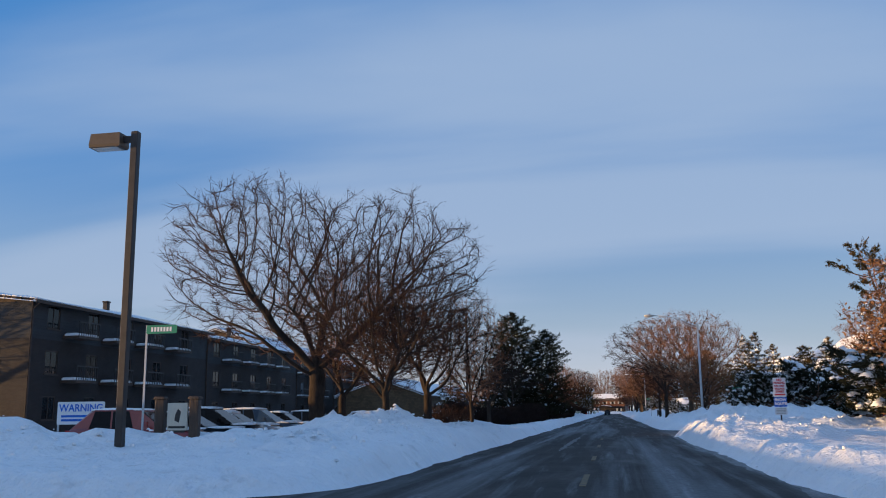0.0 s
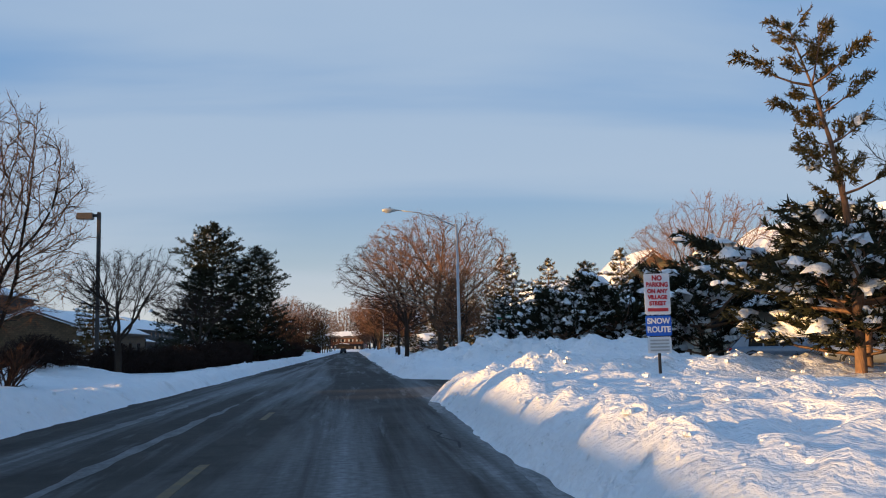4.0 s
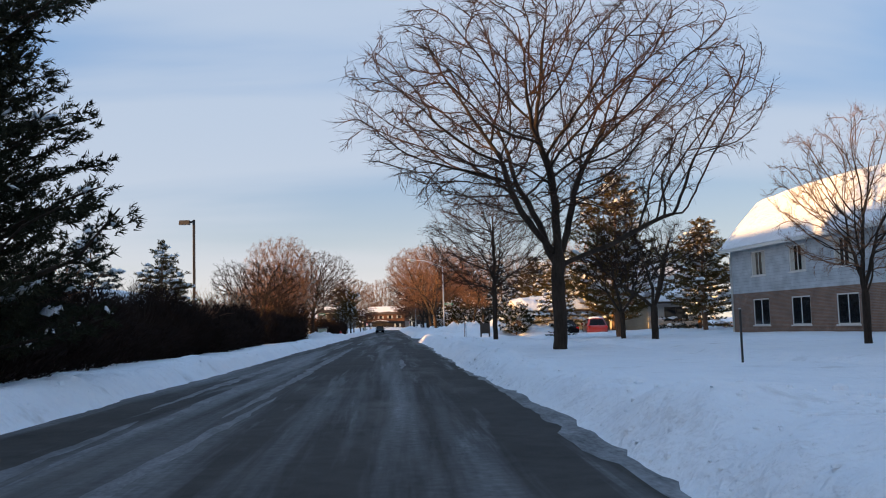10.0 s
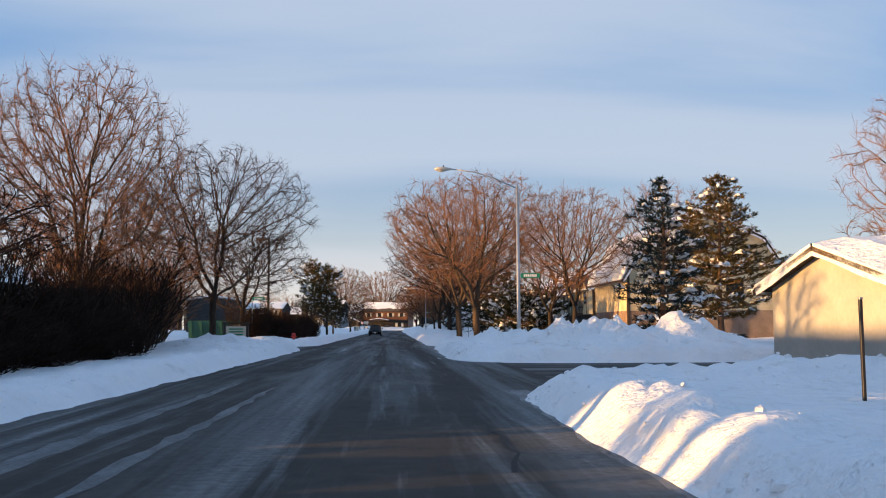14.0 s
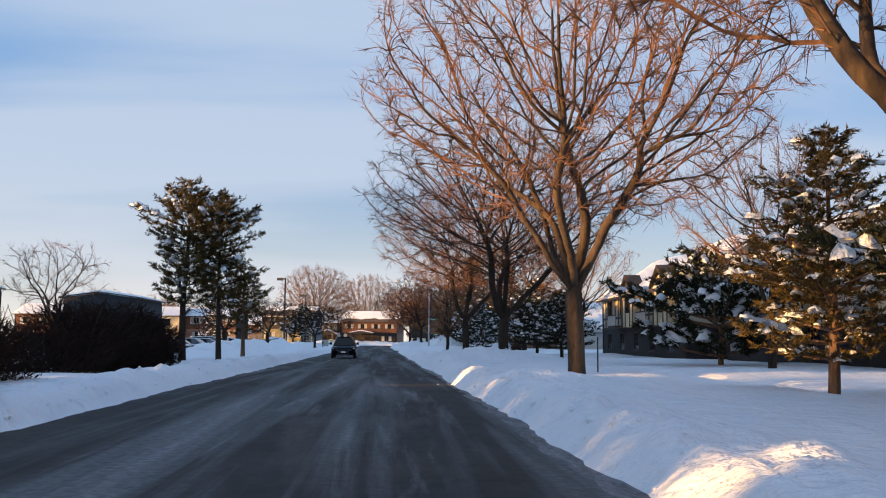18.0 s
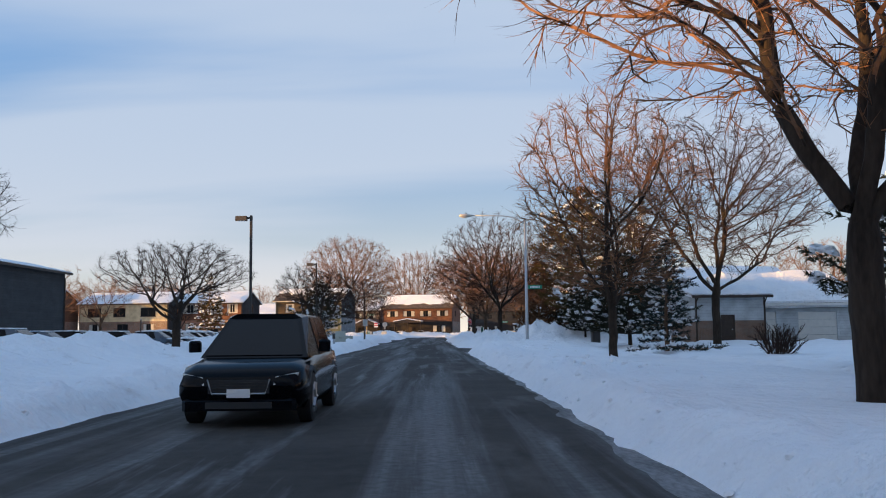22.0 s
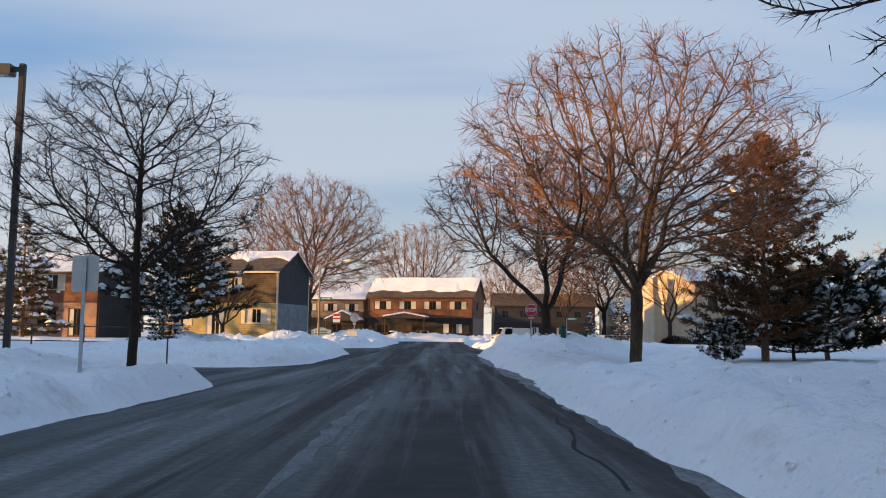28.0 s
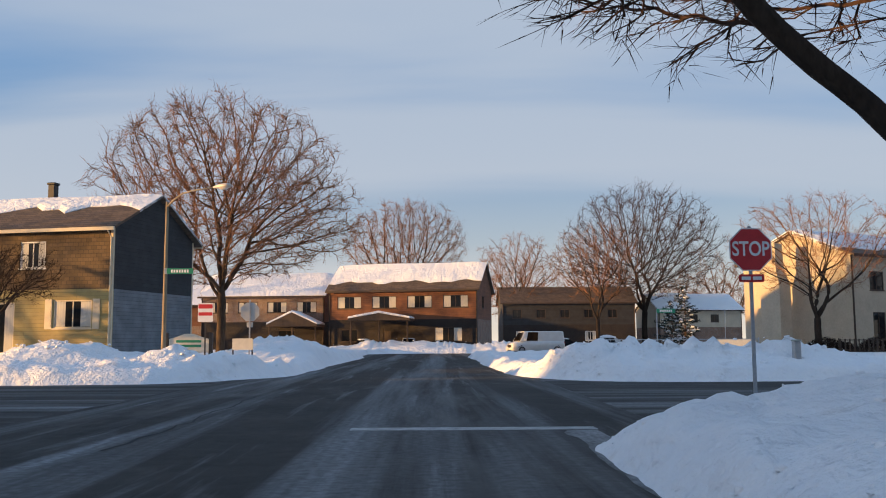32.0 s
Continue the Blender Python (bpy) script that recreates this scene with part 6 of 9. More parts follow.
def window(parent, place, u0, u1, z0, z1, trim, bars=1, shutters=None, curtain=False, sill_snow=False):
    sh = Shape()
    f = 0.07
    bar(sh, place, u0, u1, 0.03, 0.10, z0, z0 + f)
    bar(sh, place, u0, u1, 0.03, 0.10, z1 - f, z1)
    bar(sh, place, u0, u0 + f, 0.03, 0.10, z0 + f, z1 - f)
    bar(sh, place, u1 - f, u1, 0.03, 0.10, z0 + f, z1 - f)
    for k in range(bars):
        m = u0 + (u1 - u0) * (k + 1) / (bars + 1)
        bar(sh, place, m - 0.03, m + 0.03, 0.035, 0.095, z0 + f, z1 - f)
    w = part("window", sh, trim, parent)
    for k in range(bars + 1):
        a, b = u0 + (u1 - u0) * k / (bars + 1) + 0.02, u0 + (u1 - u0) * (k + 1) / (bars + 1) - 0.02
        p = Shape()
        bar(p, place, a, b, 0.06, 0.075, z0 + 0.03, z1 - 0.03)
        part("pane", p, GLASS, w)
    s = Shape()
    bar(s, place, u0 - 0.06, u1 + 0.06, -0.06, 0.04, z0 - 0.07, z0)
    part("sill", s, trim, w)
    if curtain:
        for a, b in ((u0 + 0.03, u0 + (u1 - u0) * 0.3), (u1 - (u1 - u0) * 0.3, u1 - 0.03)):
            c = Shape()
            n = 8
            pts = [place(a + (b - a) * k / n, 0.055 + 0.004 * (k % 2), 0) for k in range(n + 1)]
            for k in range(n):
                x0, y0, _ = pts[k]
                x1, y1, _ = pts[k + 1]
                c.quad((x0, y0, z0 + 0.08), (x1, y1, z0 + 0.08), (x1, y1, z1 - 0.08), (x0, y0, z1 - 0.08))
            part("curtain", c, CURTAIN, w, "pale drawn curtain")
    if shutters:
        for a, b in ((u0 - 0.48, u0 - 0.08), (u1 + 0.08, u1 + 0.48)):
            q = Shape()
            bar(q, place, a, b, -0.05, -0.003, z0 - 0.05, z1 + 0.05)
            for k in range(6):
                zz = z0 + (z1 - z0) * (k + 0.3) / 6
                bar(q, place, a + 0.05, b - 0.05, -0.065, -0.05, zz, zz + (z1 - z0) / 12)
            part("shutter", q, shutters, w, "pale louvred shutter")
    return w


def door(parent, place, u0, u1, z0, z1, mat, trim):
    sh = Shape()
    bar(sh, place, u0 + 0.06, u1 - 0.06, 0.06, 0.11, z0, z1 - 0.06)
    for a, b in ((0.15, 0.45), (0.55, 0.9)):
        bar(sh, place, u0 + 0.2, u1 - 0.2, 0.045, 0.06, z0 + (z1 - z0) * a, z0 + (z1 - z0) * b)
    d = part("door", sh, mat, parent)
    t = Shape()
    bar(t, place, u0, u0 + 0.06, 0.0, 0.12, z0, z1)
    bar(t, place, u1 - 0.06, u1, 0.0, 0.12, z0, z1)
    bar(t, place, u0 + 0.06, u1 - 0.06, 0.0, 0.12, z1 - 0.06, z1)
    part("door_frame", t, trim, d)
    k = Shape()
    bar(k, place, u1 - 0.22, u1 - 0.16, 0.0, 0.05, z0 + 0.95, z0 + 1.02)
    part("handle", k, GALV, d)


def garage_door(parent, place, u0, u1, z0, z1, mat):
    sh = Shape()
    n = 4
    for k in range(n):
        a = z0 + (z1 - z0) * k / n
        bar(sh, place, u0, u1, 0.08, 0.13, a, a + (z1 - z0) / n - 0.02)
        for j in range(4):
            b = u0 + (u1 - u0) * (j + 0.12) / 4
            bar(sh, place, b, b + (u1 - u0) / 4 * 0.76, 0.065, 0.08, a + 0.1, a + (z1 - z0) / n - 0.12)
    part("garage_door", sh, mat, parent, "closed panelled garage door")


def house(name, label, x, y, turn, w, d, profile, bands, front=(), right=(), left=(), z=0.25, roof=SHINGLE, over=0.45, trim=TRIM_BROWN, gable=None, snow=1.0, bare_edge=0.0, shutters=None, chimney=None, snow_depth=0.22, group="houses"):
    """profile: (part of the depth from the eave, height) from eave to ridge. bands: (z0, z1, material) of the walls.
    Openings: (u0, u1, z0, z1, kind) with u from the wall's own left end."""
    t = thing(name, label, "house", x, y, z, turn, group)
    h = profile[0][1]
    sides = {
        "front": (w, lambda u, v, zz: (-w / 2 + u, -d / 2 + v, zz), front),
        "right": (d, lambda u, v, zz: (w / 2 - v, -d / 2 + u, zz), right),
        "back": (w, lambda u, v, zz: (w / 2 - u, d / 2 - v, zz), ()),
        "left": (d, lambda u, v, zz: (-w / 2 + v, d / 2 - u, zz), left),
    }
    for side, (length, place, holes) in sides.items():
        for z0, z1, mat in bands:
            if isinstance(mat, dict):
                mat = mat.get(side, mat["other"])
            sh = Shape()
            trim_u = 0.2 if side in ("right", "left") else 0.0
            inside = [q for q in holes if q[3] > z0 + 0.01 and q[2] < z1 - 0.01]
            wall_cells(sh, place, trim_u, length - trim_u, z0, min(z1, h), inside, 0.2)
            part("wall", sh, mat, t)
        for q in holes:
            kind = q[4]
            if kind == "door":
                door(t, place, *q[:4], TRIM_BROWN, trim)
            elif kind == "garage":
                garage_door(t, place, *q[:4], TRIM_WHITE if trim is not TRIM_BROWN else STUCCO)
            elif kind == "slider":
                window(t, place, *q[:4], trim, 1, None, True)
            else:
                window(t, place, *q[:4], TRIM_WHITE if kind == "light" else trim, 1, shutters if kind == "shut" else None, kind in ("curtain", "shut", "light"))
        # corner boards
        for a in (0.0, length - 0.12):
            if side in ("front", "right"):
                cb = Shape()
                bar(cb, place, a, a + 0.12, -0.022, 0.0, 0.0, h)
                part("corner_board", cb, trim, t)
    # gable ends
    prof = [(a * d, zz) for a, zz in profile] + [(d - a * d, zz) for a, zz in reversed(profile[:-1] if profile[-1][0] == 0.5 else profile)]
    for side in ("right", "left"):
        place = sides[side][1]
        sh = Shape()
        sh.loft([[place(u, 0.0, zz) for u, zz in prof], [place(u, 0.2, zz) for u, zz in prof]])
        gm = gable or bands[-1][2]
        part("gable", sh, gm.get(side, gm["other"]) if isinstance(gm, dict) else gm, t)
    # roof slopes, eave boards, and the snow lying on them
    half = [(a * d, zz) for a, zz in profile]
    for sgn in (-1, 1):
        for k in range(len(half) - 1):
            (a0, z0), (a1, z1) = half[k], half[k + 1]
            sl = (z1 - z0) / max(a1 - a0, 1e-6)
            if k == 0:
                a0, z0 = a0 - over, z0 - over * min(sl, 1.5)
            y0, y1 = sgn * (d / 2 - a0), sgn * (d / 2 - a1)
            L = Vector((0, y1 - y0, z1 - z0)).length
            nrm = Vector((0, sgn * abs(z1 - z0) / L, abs(y1 - y0) / L))
            e = w / 2 + over * 0.8
            sh = Shape()
            base = [Vector((-e, y0, z0 + 0.02)), Vector((e, y0, z0 + 0.02)), Vector((e, y1, z1 + 0.02)), Vector((-e, y1, z1 + 0.02))]
            sh.loft([[tuple(p) for p in base], [tuple(p + nrm * 0.14) for p in base]])
            rf = part("roof", sh, roof, t)
            if snow > 0:
                sn = Shape()
                nu, nv = max(8, int(w * 1.2)), 6
                lo = bare_edge if (k == 0 and sgn < 0) else 0.02
                rows = []
                for j in range(nv + 1):
                    row = []
                    for i in range(nu + 1):
                        u, v = i / nu, lo + (1 - lo) * j / nv
                        v = v + (0.09 * math.sin(u * 17 + w) + 0.07 * math.sin(u * 41 + d)) * lo * (1 - j / nv) * 1.6
                        edge = min(1.0, min(u, 1 - u) * 14, min(j / nv, 1 - (j / nv if k == len(half) - 2 else 0.0) * 0) * 5 + 0.0)
                        th = snow_depth * (0.25 + 0.75 * max(0.0, edge) ** 0.5) * (1 + 0.25 * math.sin(u * 9 + v * 7 + x))
                        p = base[0].lerp(base[1], u).lerp(base[3].lerp(base[2], u), min(max(v, 0), 1)) + nrm * (0.14 + th)
                        row.append(tuple(p))
                    rows.append(row)
                for j in range(nv):
                    for i in range(nu):
                        sn.quad(rows[j][i], rows[j][i + 1], rows[j + 1][i + 1], rows[j + 1][i]) if sgn < 0 else sn.quad(rows[j][i + 1], rows[j][i], rows[j + 1][i], rows[j + 1][i + 1])
                # edge down to the roof
                for i in range(nu):
                    a, b = Vector(rows[0][i]), Vector(rows[0][i + 1])
                    sn.quad(tuple(a - nrm * snow_depth * 0.9), tuple(b - nrm * snow_depth * 0.9), tuple(b), tuple(a))
                for side_i in (0, nu):
                    for j in range(nv):
                        a, b = Vector(rows[j][side_i]), Vector(rows[j + 1][side_i])
                        sn.quad(tuple(a), tuple(b), tuple(b - nrm * snow_depth), tuple(a - nrm * snow_depth))
                part("roof_snow", sn, SNOW_CLEAN, rf, "white snow lying on the roof", smooth=True)
        (a0, z0) = half[0]
        sl = (half[1][1] - z0) / max(half[1][0] - a0, 1e-6)
        ey, ez = sgn * (d / 2 + over + 0.02), z0 - over * min(sl, 1.5)
        g = Shape()
        g.box(-w / 2 - over * 0.8, w / 2 + over * 0.8, min(ey, ey + sgn * 0.1), max(ey, ey + sgn * 0.1), ez - 0.06, ez + 0.12)
        part("gutter", g, trim, t)
        for e in (-w / 2 + 0.06, w / 2 - 0.06):
            if sgn < 0:
                dn = Shape()
                dn.tube([(e, ey, ez), (e, -d / 2 - 0.07, ez - 0.4), (e, -d / 2 - 0.07, 0.1)], 0.045, 6)
                part("downpipe", dn, trim, t)
    fl = Shape()
    fl.box(-w / 2 + 0.2, w / 2 - 0.2, -d / 2 + 0.2, d / 2 - 0.2, -0.3, 0.05)
    part("floor", fl, WOOD_DARK, t)
    if chimney:
        cx, cy, cz, cw = chimney
        c = Shape()
        c.soft_box(cx - cw / 2, cx + cw / 2, cy - cw / 2, cy + cw / 2, h * 0.5, cz, 0.03)
        part("chimney", c, BRICK_SHADED if cw > 0.5 else DARK_STEEL, t)
        c = Shape()
        c.soft_box(cx - cw / 2 - 0.06, cx + cw / 2 + 0.06, cy - cw / 2 - 0.06, cy + cw / 2 + 0.06, cz, cz + 0.12, 0.03)
        part("chimney_cap", c, DARK_STEEL, t)
    return t


def porch(x, y, turn, w, d, h, label, peak=1.1, z=0.25):
    """A carport or porch roof on posts, snow on top."""
    t = thing("porch", label, "porch", x, y, z, turn, "porches")
    sh = Shape()
    pr = [(-w / 2 - 0.3, h), (0, h + peak), (w / 2 + 0.3, h), (w / 2 + 0.3, h - 0.2), (-w / 2 - 0.3, h - 0.2)]
    sh.extrude(pr, -d / 2 - 0.3, d / 2)
    part("roof", sh, WOOD_DARK, t)
    sn = Shape()
    sn.extrude([(-w / 2 - 0.32, h + 0.02), (-w / 2 - 0.28, h + 0.24), (0, h + peak + 0.26), (w / 2 + 0.28, h + 0.24), (w / 2 + 0.32, h + 0.02), (0, h + peak + 0.01)], -d / 2 - 0.34, d / 2)
    part("roof_snow", sn, SNOW_CLEAN, t, "thick snow on the porch roof", bevel=0.06)
    for px in (-w / 2, 0, w / 2):
        p = Shape()
        p.soft_box(px - 0.08, px + 0.08, -d / 2, -d / 2 + 0.16, -0.3, h - 0.2, 0.02)
        part("post", p, TRIM_BROWN, t)
    return t


GAMBREL = [(0.0, 2.7), (0.16, 5.4), (0.5, 7.6)]
ROW_WIN = [(0.9 + 3.4 * k, 2.5 + 3.4 * k, 4.1, 5.3, "light") for k in range(4)]

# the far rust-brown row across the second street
# front ground floor is darker brick: its deep shade is in the colour
house("row_house", "rust-brown two-storey row house with snowy roof and pale windows", -2.0, 441.5, -14, 17.5, 9.0, [(0, 7.0), (0.5, 10.0)], [(0, 3.5, {"front": BRICK_SHADED, "other": BRICK_BROWN}), (3.5, 7.0, SIDING_RUST)],
      front=[(1.0 + 4.2 * k, 3.9 + 4.2 * k, 4.8, 6.2, "curtain") for k in range(4)] + [(12.6, 15.8, 1.0, 2.6, "curtain"), (1.5, 3.5, 1.0, 2.4, "window"), (6.5, 7.5, 0.1, 2.2, "door")], right=[(3.0, 4.2, 4.8, 6.2, "window")], gable=SIDING_RUST, bare_edge=0.3, snow_depth=0.16)
porch(-5.2, 434.6, -6, 6.2, 4.0, 3.5, "dark timber carport under a thick snow cap", 0.6)
house("row_house", "brown two-storey row house set back under snow", -19.5, 447.0, -6, 15.0, 9.0, [(0, 6.6), (0.5, 9.2)], [(0, 3.4, BRICK_SHADED), (3.4, 6.6, BRICK_BROWN)], front=[(0.9 + 3.6 * k, 3.3 + 3.6 * k, 4.5, 5.8, "curtain") for k in range(4)] + [(9.5, 11.5, 1.0, 2.4, "window")])
porch(-15.6, 440.5, -6, 5.4, 3.6, 3.0, "dark porch with a snowy gable roof", 1.4)
# the shade on this row is in its brick and siding colours
house("row_house", "long dark two-storey row in shade", 21.0, 474.0, 0, 20.0, 9.0, [(0, 6.8), (0.5, 9.2)], [(0, 3.4, BRICK_SHADED), (3.4, 6.8, SIDING_SHADED)], front=[(1.5 + 3.6 * k, 2.9 + 3.6 * k, 4.4, 5.7, "window") for k in range(5)] + [(2.0 + 5.2 * k, 3.6 + 5.2 * k, 1.0, 2.4, "light") for k in range(3)], snow=0)
house("row_house", "brown row house far behind bare trees", 42.0, 480.0, 10, 14.0, 9.0, [(0, 5.8), (0.5, 8.2)], [(0, 3.0, BRICK_BROWN), (3.0, 5.8, STUCCO)], front=[(1.5 + 3.6 * k, 2.9 + 3.6 * k, 3.8, 5.0, "window") for k in range(3)])
house("row_house", "low rust-brown row house far off", -40.0, 462.0, 0, 22.0, 9.0, [(0, 6.2), (0.5, 8.8)], [(0, 3.2, BRICK_BROWN), (3.2, 6.2, SIDING_RUST)], front=[(1.2 + 3.6 * k, 2.6 + 3.6 * k, 4.0, 5.3, "light") for k in range(5)])
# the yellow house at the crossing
# walls turned from the sun are grey, their shade painted in
house("corner_house", "tan and brown two-storey house with shutters, roof half clear of snow", -21.3, 386.9, -12.5, 12.6, 8.6, [(0, 6.8), (0.5, 8.9)], [(0, 3.55, {"front": SIDING_YELLOW, "other": SIDING_SHADED_BLUE}), (3.55, 6.8, {"front": SIDING_BROWN, "other": SIDING_SHADED})],
      front=[(9.3, 11.5, 1.55, 3.0, "shut"), (5.0, 7.0, 0.25, 2.9, "slider"), (1.2, 3.0, 1.3, 2.9, "shut"), (7.2, 8.7, 4.7, 6.1, "light"), (2.0, 3.6, 4.7, 6.1, "light")], gable=SIDING_SHADED, bare_edge=0.62, shutters=TRIM_CREAM, trim=TRIM_CREAM, chimney=(-0.6, 0.3, 10.0, 0.42), snow_depth=0.14, z=0.5)
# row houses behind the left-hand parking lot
# fronts keep warm walls; grey other walls have shade in their colour
house("row_house", "orange-brown two-storey row house glowing in low sun", -39.8, 388.0, -10, 12.8, 8.8, [(0, 6.8), (0.5, 8.7)], [(0, 3.6, {"front": BRICK_RED, "other": SIDING_SHADED}), (3.6, 6.8, {"front": SIDING_RUST, "other": SIDING_SHADED})],
      front=[(1.33, 4.26, 4.92, 6.52, "light"), (6.12, 9.04, 4.92, 6.52, "light"), (9.98, 11.97, 4.92, 6.52, "light"), (1.86, 3.99, 0.27, 3.06, "slider"), (6.12, 8.25, 1.33, 3.06, "window"), (9.58, 11.44, 0.27, 3.06, "slider")], right=[(3.99, 5.59, 5.05, 6.65, "window")], gable=SIDING_SHADED)
house("row_house", "cream and brown two-storey row house lit by low sun", -55.0, 387.0, -10, 17.3, 8.8, [(0, 6.8), (0.5, 8.7)], [(0, 3.5, {"front": BRICK_BROWN, "other": SIDING_SHADED}), (3.5, 6.8, {"front": SIDING_CREAM, "other": SIDING_SHADED})],
      front=[(1.60, 4.26, 4.39, 5.99, "window"), (6.65, 9.04, 4.39, 5.99, "window"), (11.97, 14.90, 4.39, 5.99, "window"), (1.86, 4.26, 0.27, 3.06, "slider"), (7.45, 9.58, 1.33, 3.06, "window"), (12.50, 14.63, 0.27, 3.06, "slider")], gable=SIDING_SHADED)
house("row_house", "brown brick row house behind the car park", -75.5, 384.0, -10, 18.6, 8.8, [(0, 7.0), (0.5, 9.2)], [(0, 3.6, BRICK_RED), (3.6, 7.0, SIDING_RUST)], front=[(1.3 + 4.8 * k, 3.7 + 4.8 * k, 4.6, 6.2, "light") for k in range(4)] + [(1.9 + 6.2 * k, 4.0 + 6.2 * k, 0.2, 2.5, "slider") for k in range(3)])
# dark block beside the lot, its shade put into the siding colour
house("garage_block", "dark flat-sided garage block in shade", -36.0, 290.0, 90, 14.0, 9.0, [(0, 6.4), (0.5, 7.0)], [(0, 6.4, SIDING_SHADED)], right=[(2.0, 4.5, 0.1, 2.4, "garage"), (5.0, 7.5, 0.1, 2.4, "garage")])
# white house to the right past the crossing
house("corner_house", "cream stucco two-storey house with broad chimney wall and snowy roof", 33.6, 406.5, 28, 12.0, 10.0, [(0, 7.2), (0.5, 9.2)], [(0, 7.2, {"left": STUCCO, "other": STUCCO})],
      front=[(2.0, 3.6, 4.6, 6.0, "window"), (2.2, 3.6, 1.0, 3.0, "window"), (6.5, 7.6, 0.1, 2.2, "door"), (8.6, 10.4, 4.6, 6.0, "window"), (8.4, 11.0, 0.1, 2.3, "garage")], gable=STUCCO, roof=SHINGLE, bare_edge=0.25)
sh = Shape()
sh.loft([[(-0.9, -0.6, 0), (0.9, -0.6, 0), (0.9, 0.6, 0), (-0.9, 0.6, 0)], [(-0.9, -0.6, 5.0), (0.9, -0.6, 5.0), (0.9, 0.6, 5.0), (-0.9, 0.6, 5.0)], [(-0.5, -0.45, 6.3), (0.5, -0.45, 6.3), (0.5, 0.45, 6.3), (-0.5, 0.45, 6.3)], [(-0.45, -0.4, 8.2), (0.45, -0.4, 8.2), (0.45, 0.4, 8.2), (-0.45, 0.4, 8.2)]])
ch = thing("outside_chimney", "broad cream stucco chimney against the gable", "chimney", 26.3, 402.4, 0.3, 118)
part("flue_body", sh, STUCCO, ch)
porch(37.4, 401.8, 28, 4.6, 2.6, 2.7, "small timber porch with thick snow on its roof", 1.0)
house("row_house", "white two-storey house with snow on its brown roof", 47.5, 413.0, 4, 13.0, 10.0, [(0, 6.2), (0.5, 8.4)], [(0, 6.2, SIDING_WHITE)], front=[(2, 3.6, 4.0, 5.4, "window"), (8, 9.8, 4.0, 5.4, "window"), (1.6, 4.0, 0.1, 2.3, "garage"), (6.0, 7.0, 0.1, 2.2, "door")], bare_edge=0.35, chimney=(4.5, 0.0, 10.4, 0.6))

# right-hand side, near to far
house("town_house", "cream stucco house with steep snowy roof and brown timber trim", 27.0, 19.0, -75, 16.0, 10.0, [(0, 3.0), (0.5, 7.4)], [(0, 3.0, STUCCO)], front=[(2, 3.6, 0.9, 2.2, "window"), (6.5, 9.0, 0.1, 2.3, "garage"), (11.5, 13, 0.9, 2.2, "window")], right=[(4.0, 5.4, 0.9, 2.2, "window")], gable=STUCCO, chimney=(-3.0, 0.8, 8.4, 0.7), snow_depth=0.32)
house("town_house", "yellow-sided barn-roofed house lit by low sun", 26.5, 55.5, -90, 12.0, 9.5, [(0, 3.3), (0.14, 6.2), (0.5, 8.8)], [(0, 3.3, BRICK_BROWN)], right=[(3.6, 5.8, 1.0, 2.4, "window")], gable=SIDING_YELLOW, snow_depth=0.3)
house("town_house", "pale blue-grey sided house on a brick ground floor, snow roof", 28.6, 90.5, -84, 21.0, 11.0, [(0, 5.7), (0.22, 8.3), (0.5, 8.9)], [(0, 2.5, BRICK_BROWN), (2.5, 5.7, SIDING_PALE)],
      front=[(2.6 + 4.3 * k, 4.3 + 4.3 * k, 3.5, 5.0, "curtain") for k in range(4)] + [(2.6 + 4.3 * k, 4.5 + 4.3 * k, 0.5, 2.1, "window") for k in range(4)], right=[(3.0, 4.6, 3.6, 5.0, "window"), (3.0, 4.6, 0.8, 2.1, "window")], trim=TRIM_WHITE, gable=SIDING_PALE, snow_depth=0.35)
house("town_house", "tudor-style house with steep snowy roof and timber gable", 25.0, 133.0, 10, 10.0, 9.0, [(0, 2.9), (0.5, 6.2)], [(0, 2.9, STUCCO_SHADED)], front=[(1.2, 3.8, 0.0, 2.2, "garage"), (5.5, 8.0, 0.9, 2.2, "window")], gable=STUCCO, snow_depth=0.4)
house("garage_block", "low stucco garage under dark timber fascia", 15.2, 130.5, 4, 6.4, 6.0, [(0, 2.2), (0.5, 3.1)], [(0, 2.2, STUCCO_SHADED)], front=[(0.5, 2.6, 0.0, 1.95, "garage"), (3.4, 5.8, 0.0, 1.95, "garage")], snow_depth=0.35)
house("town_house", "barn-roofed house with cream boards over brick, lit by low sun", 23.6, 177.5, -90, 11.0, 12.0, [(0, 5.1), (0.13, 7.6), (0.5, 9.6)], [(0, 2.2, BRICK_BROWN), (2.2, 5.1, SIDING_CREAM)], right=[(2.6, 3.8, 2.9, 4.6, "window"), (7.5, 8.9, 2.9, 4.6, "window")], gable=SIDING_CREAM, snow_depth=0.4)


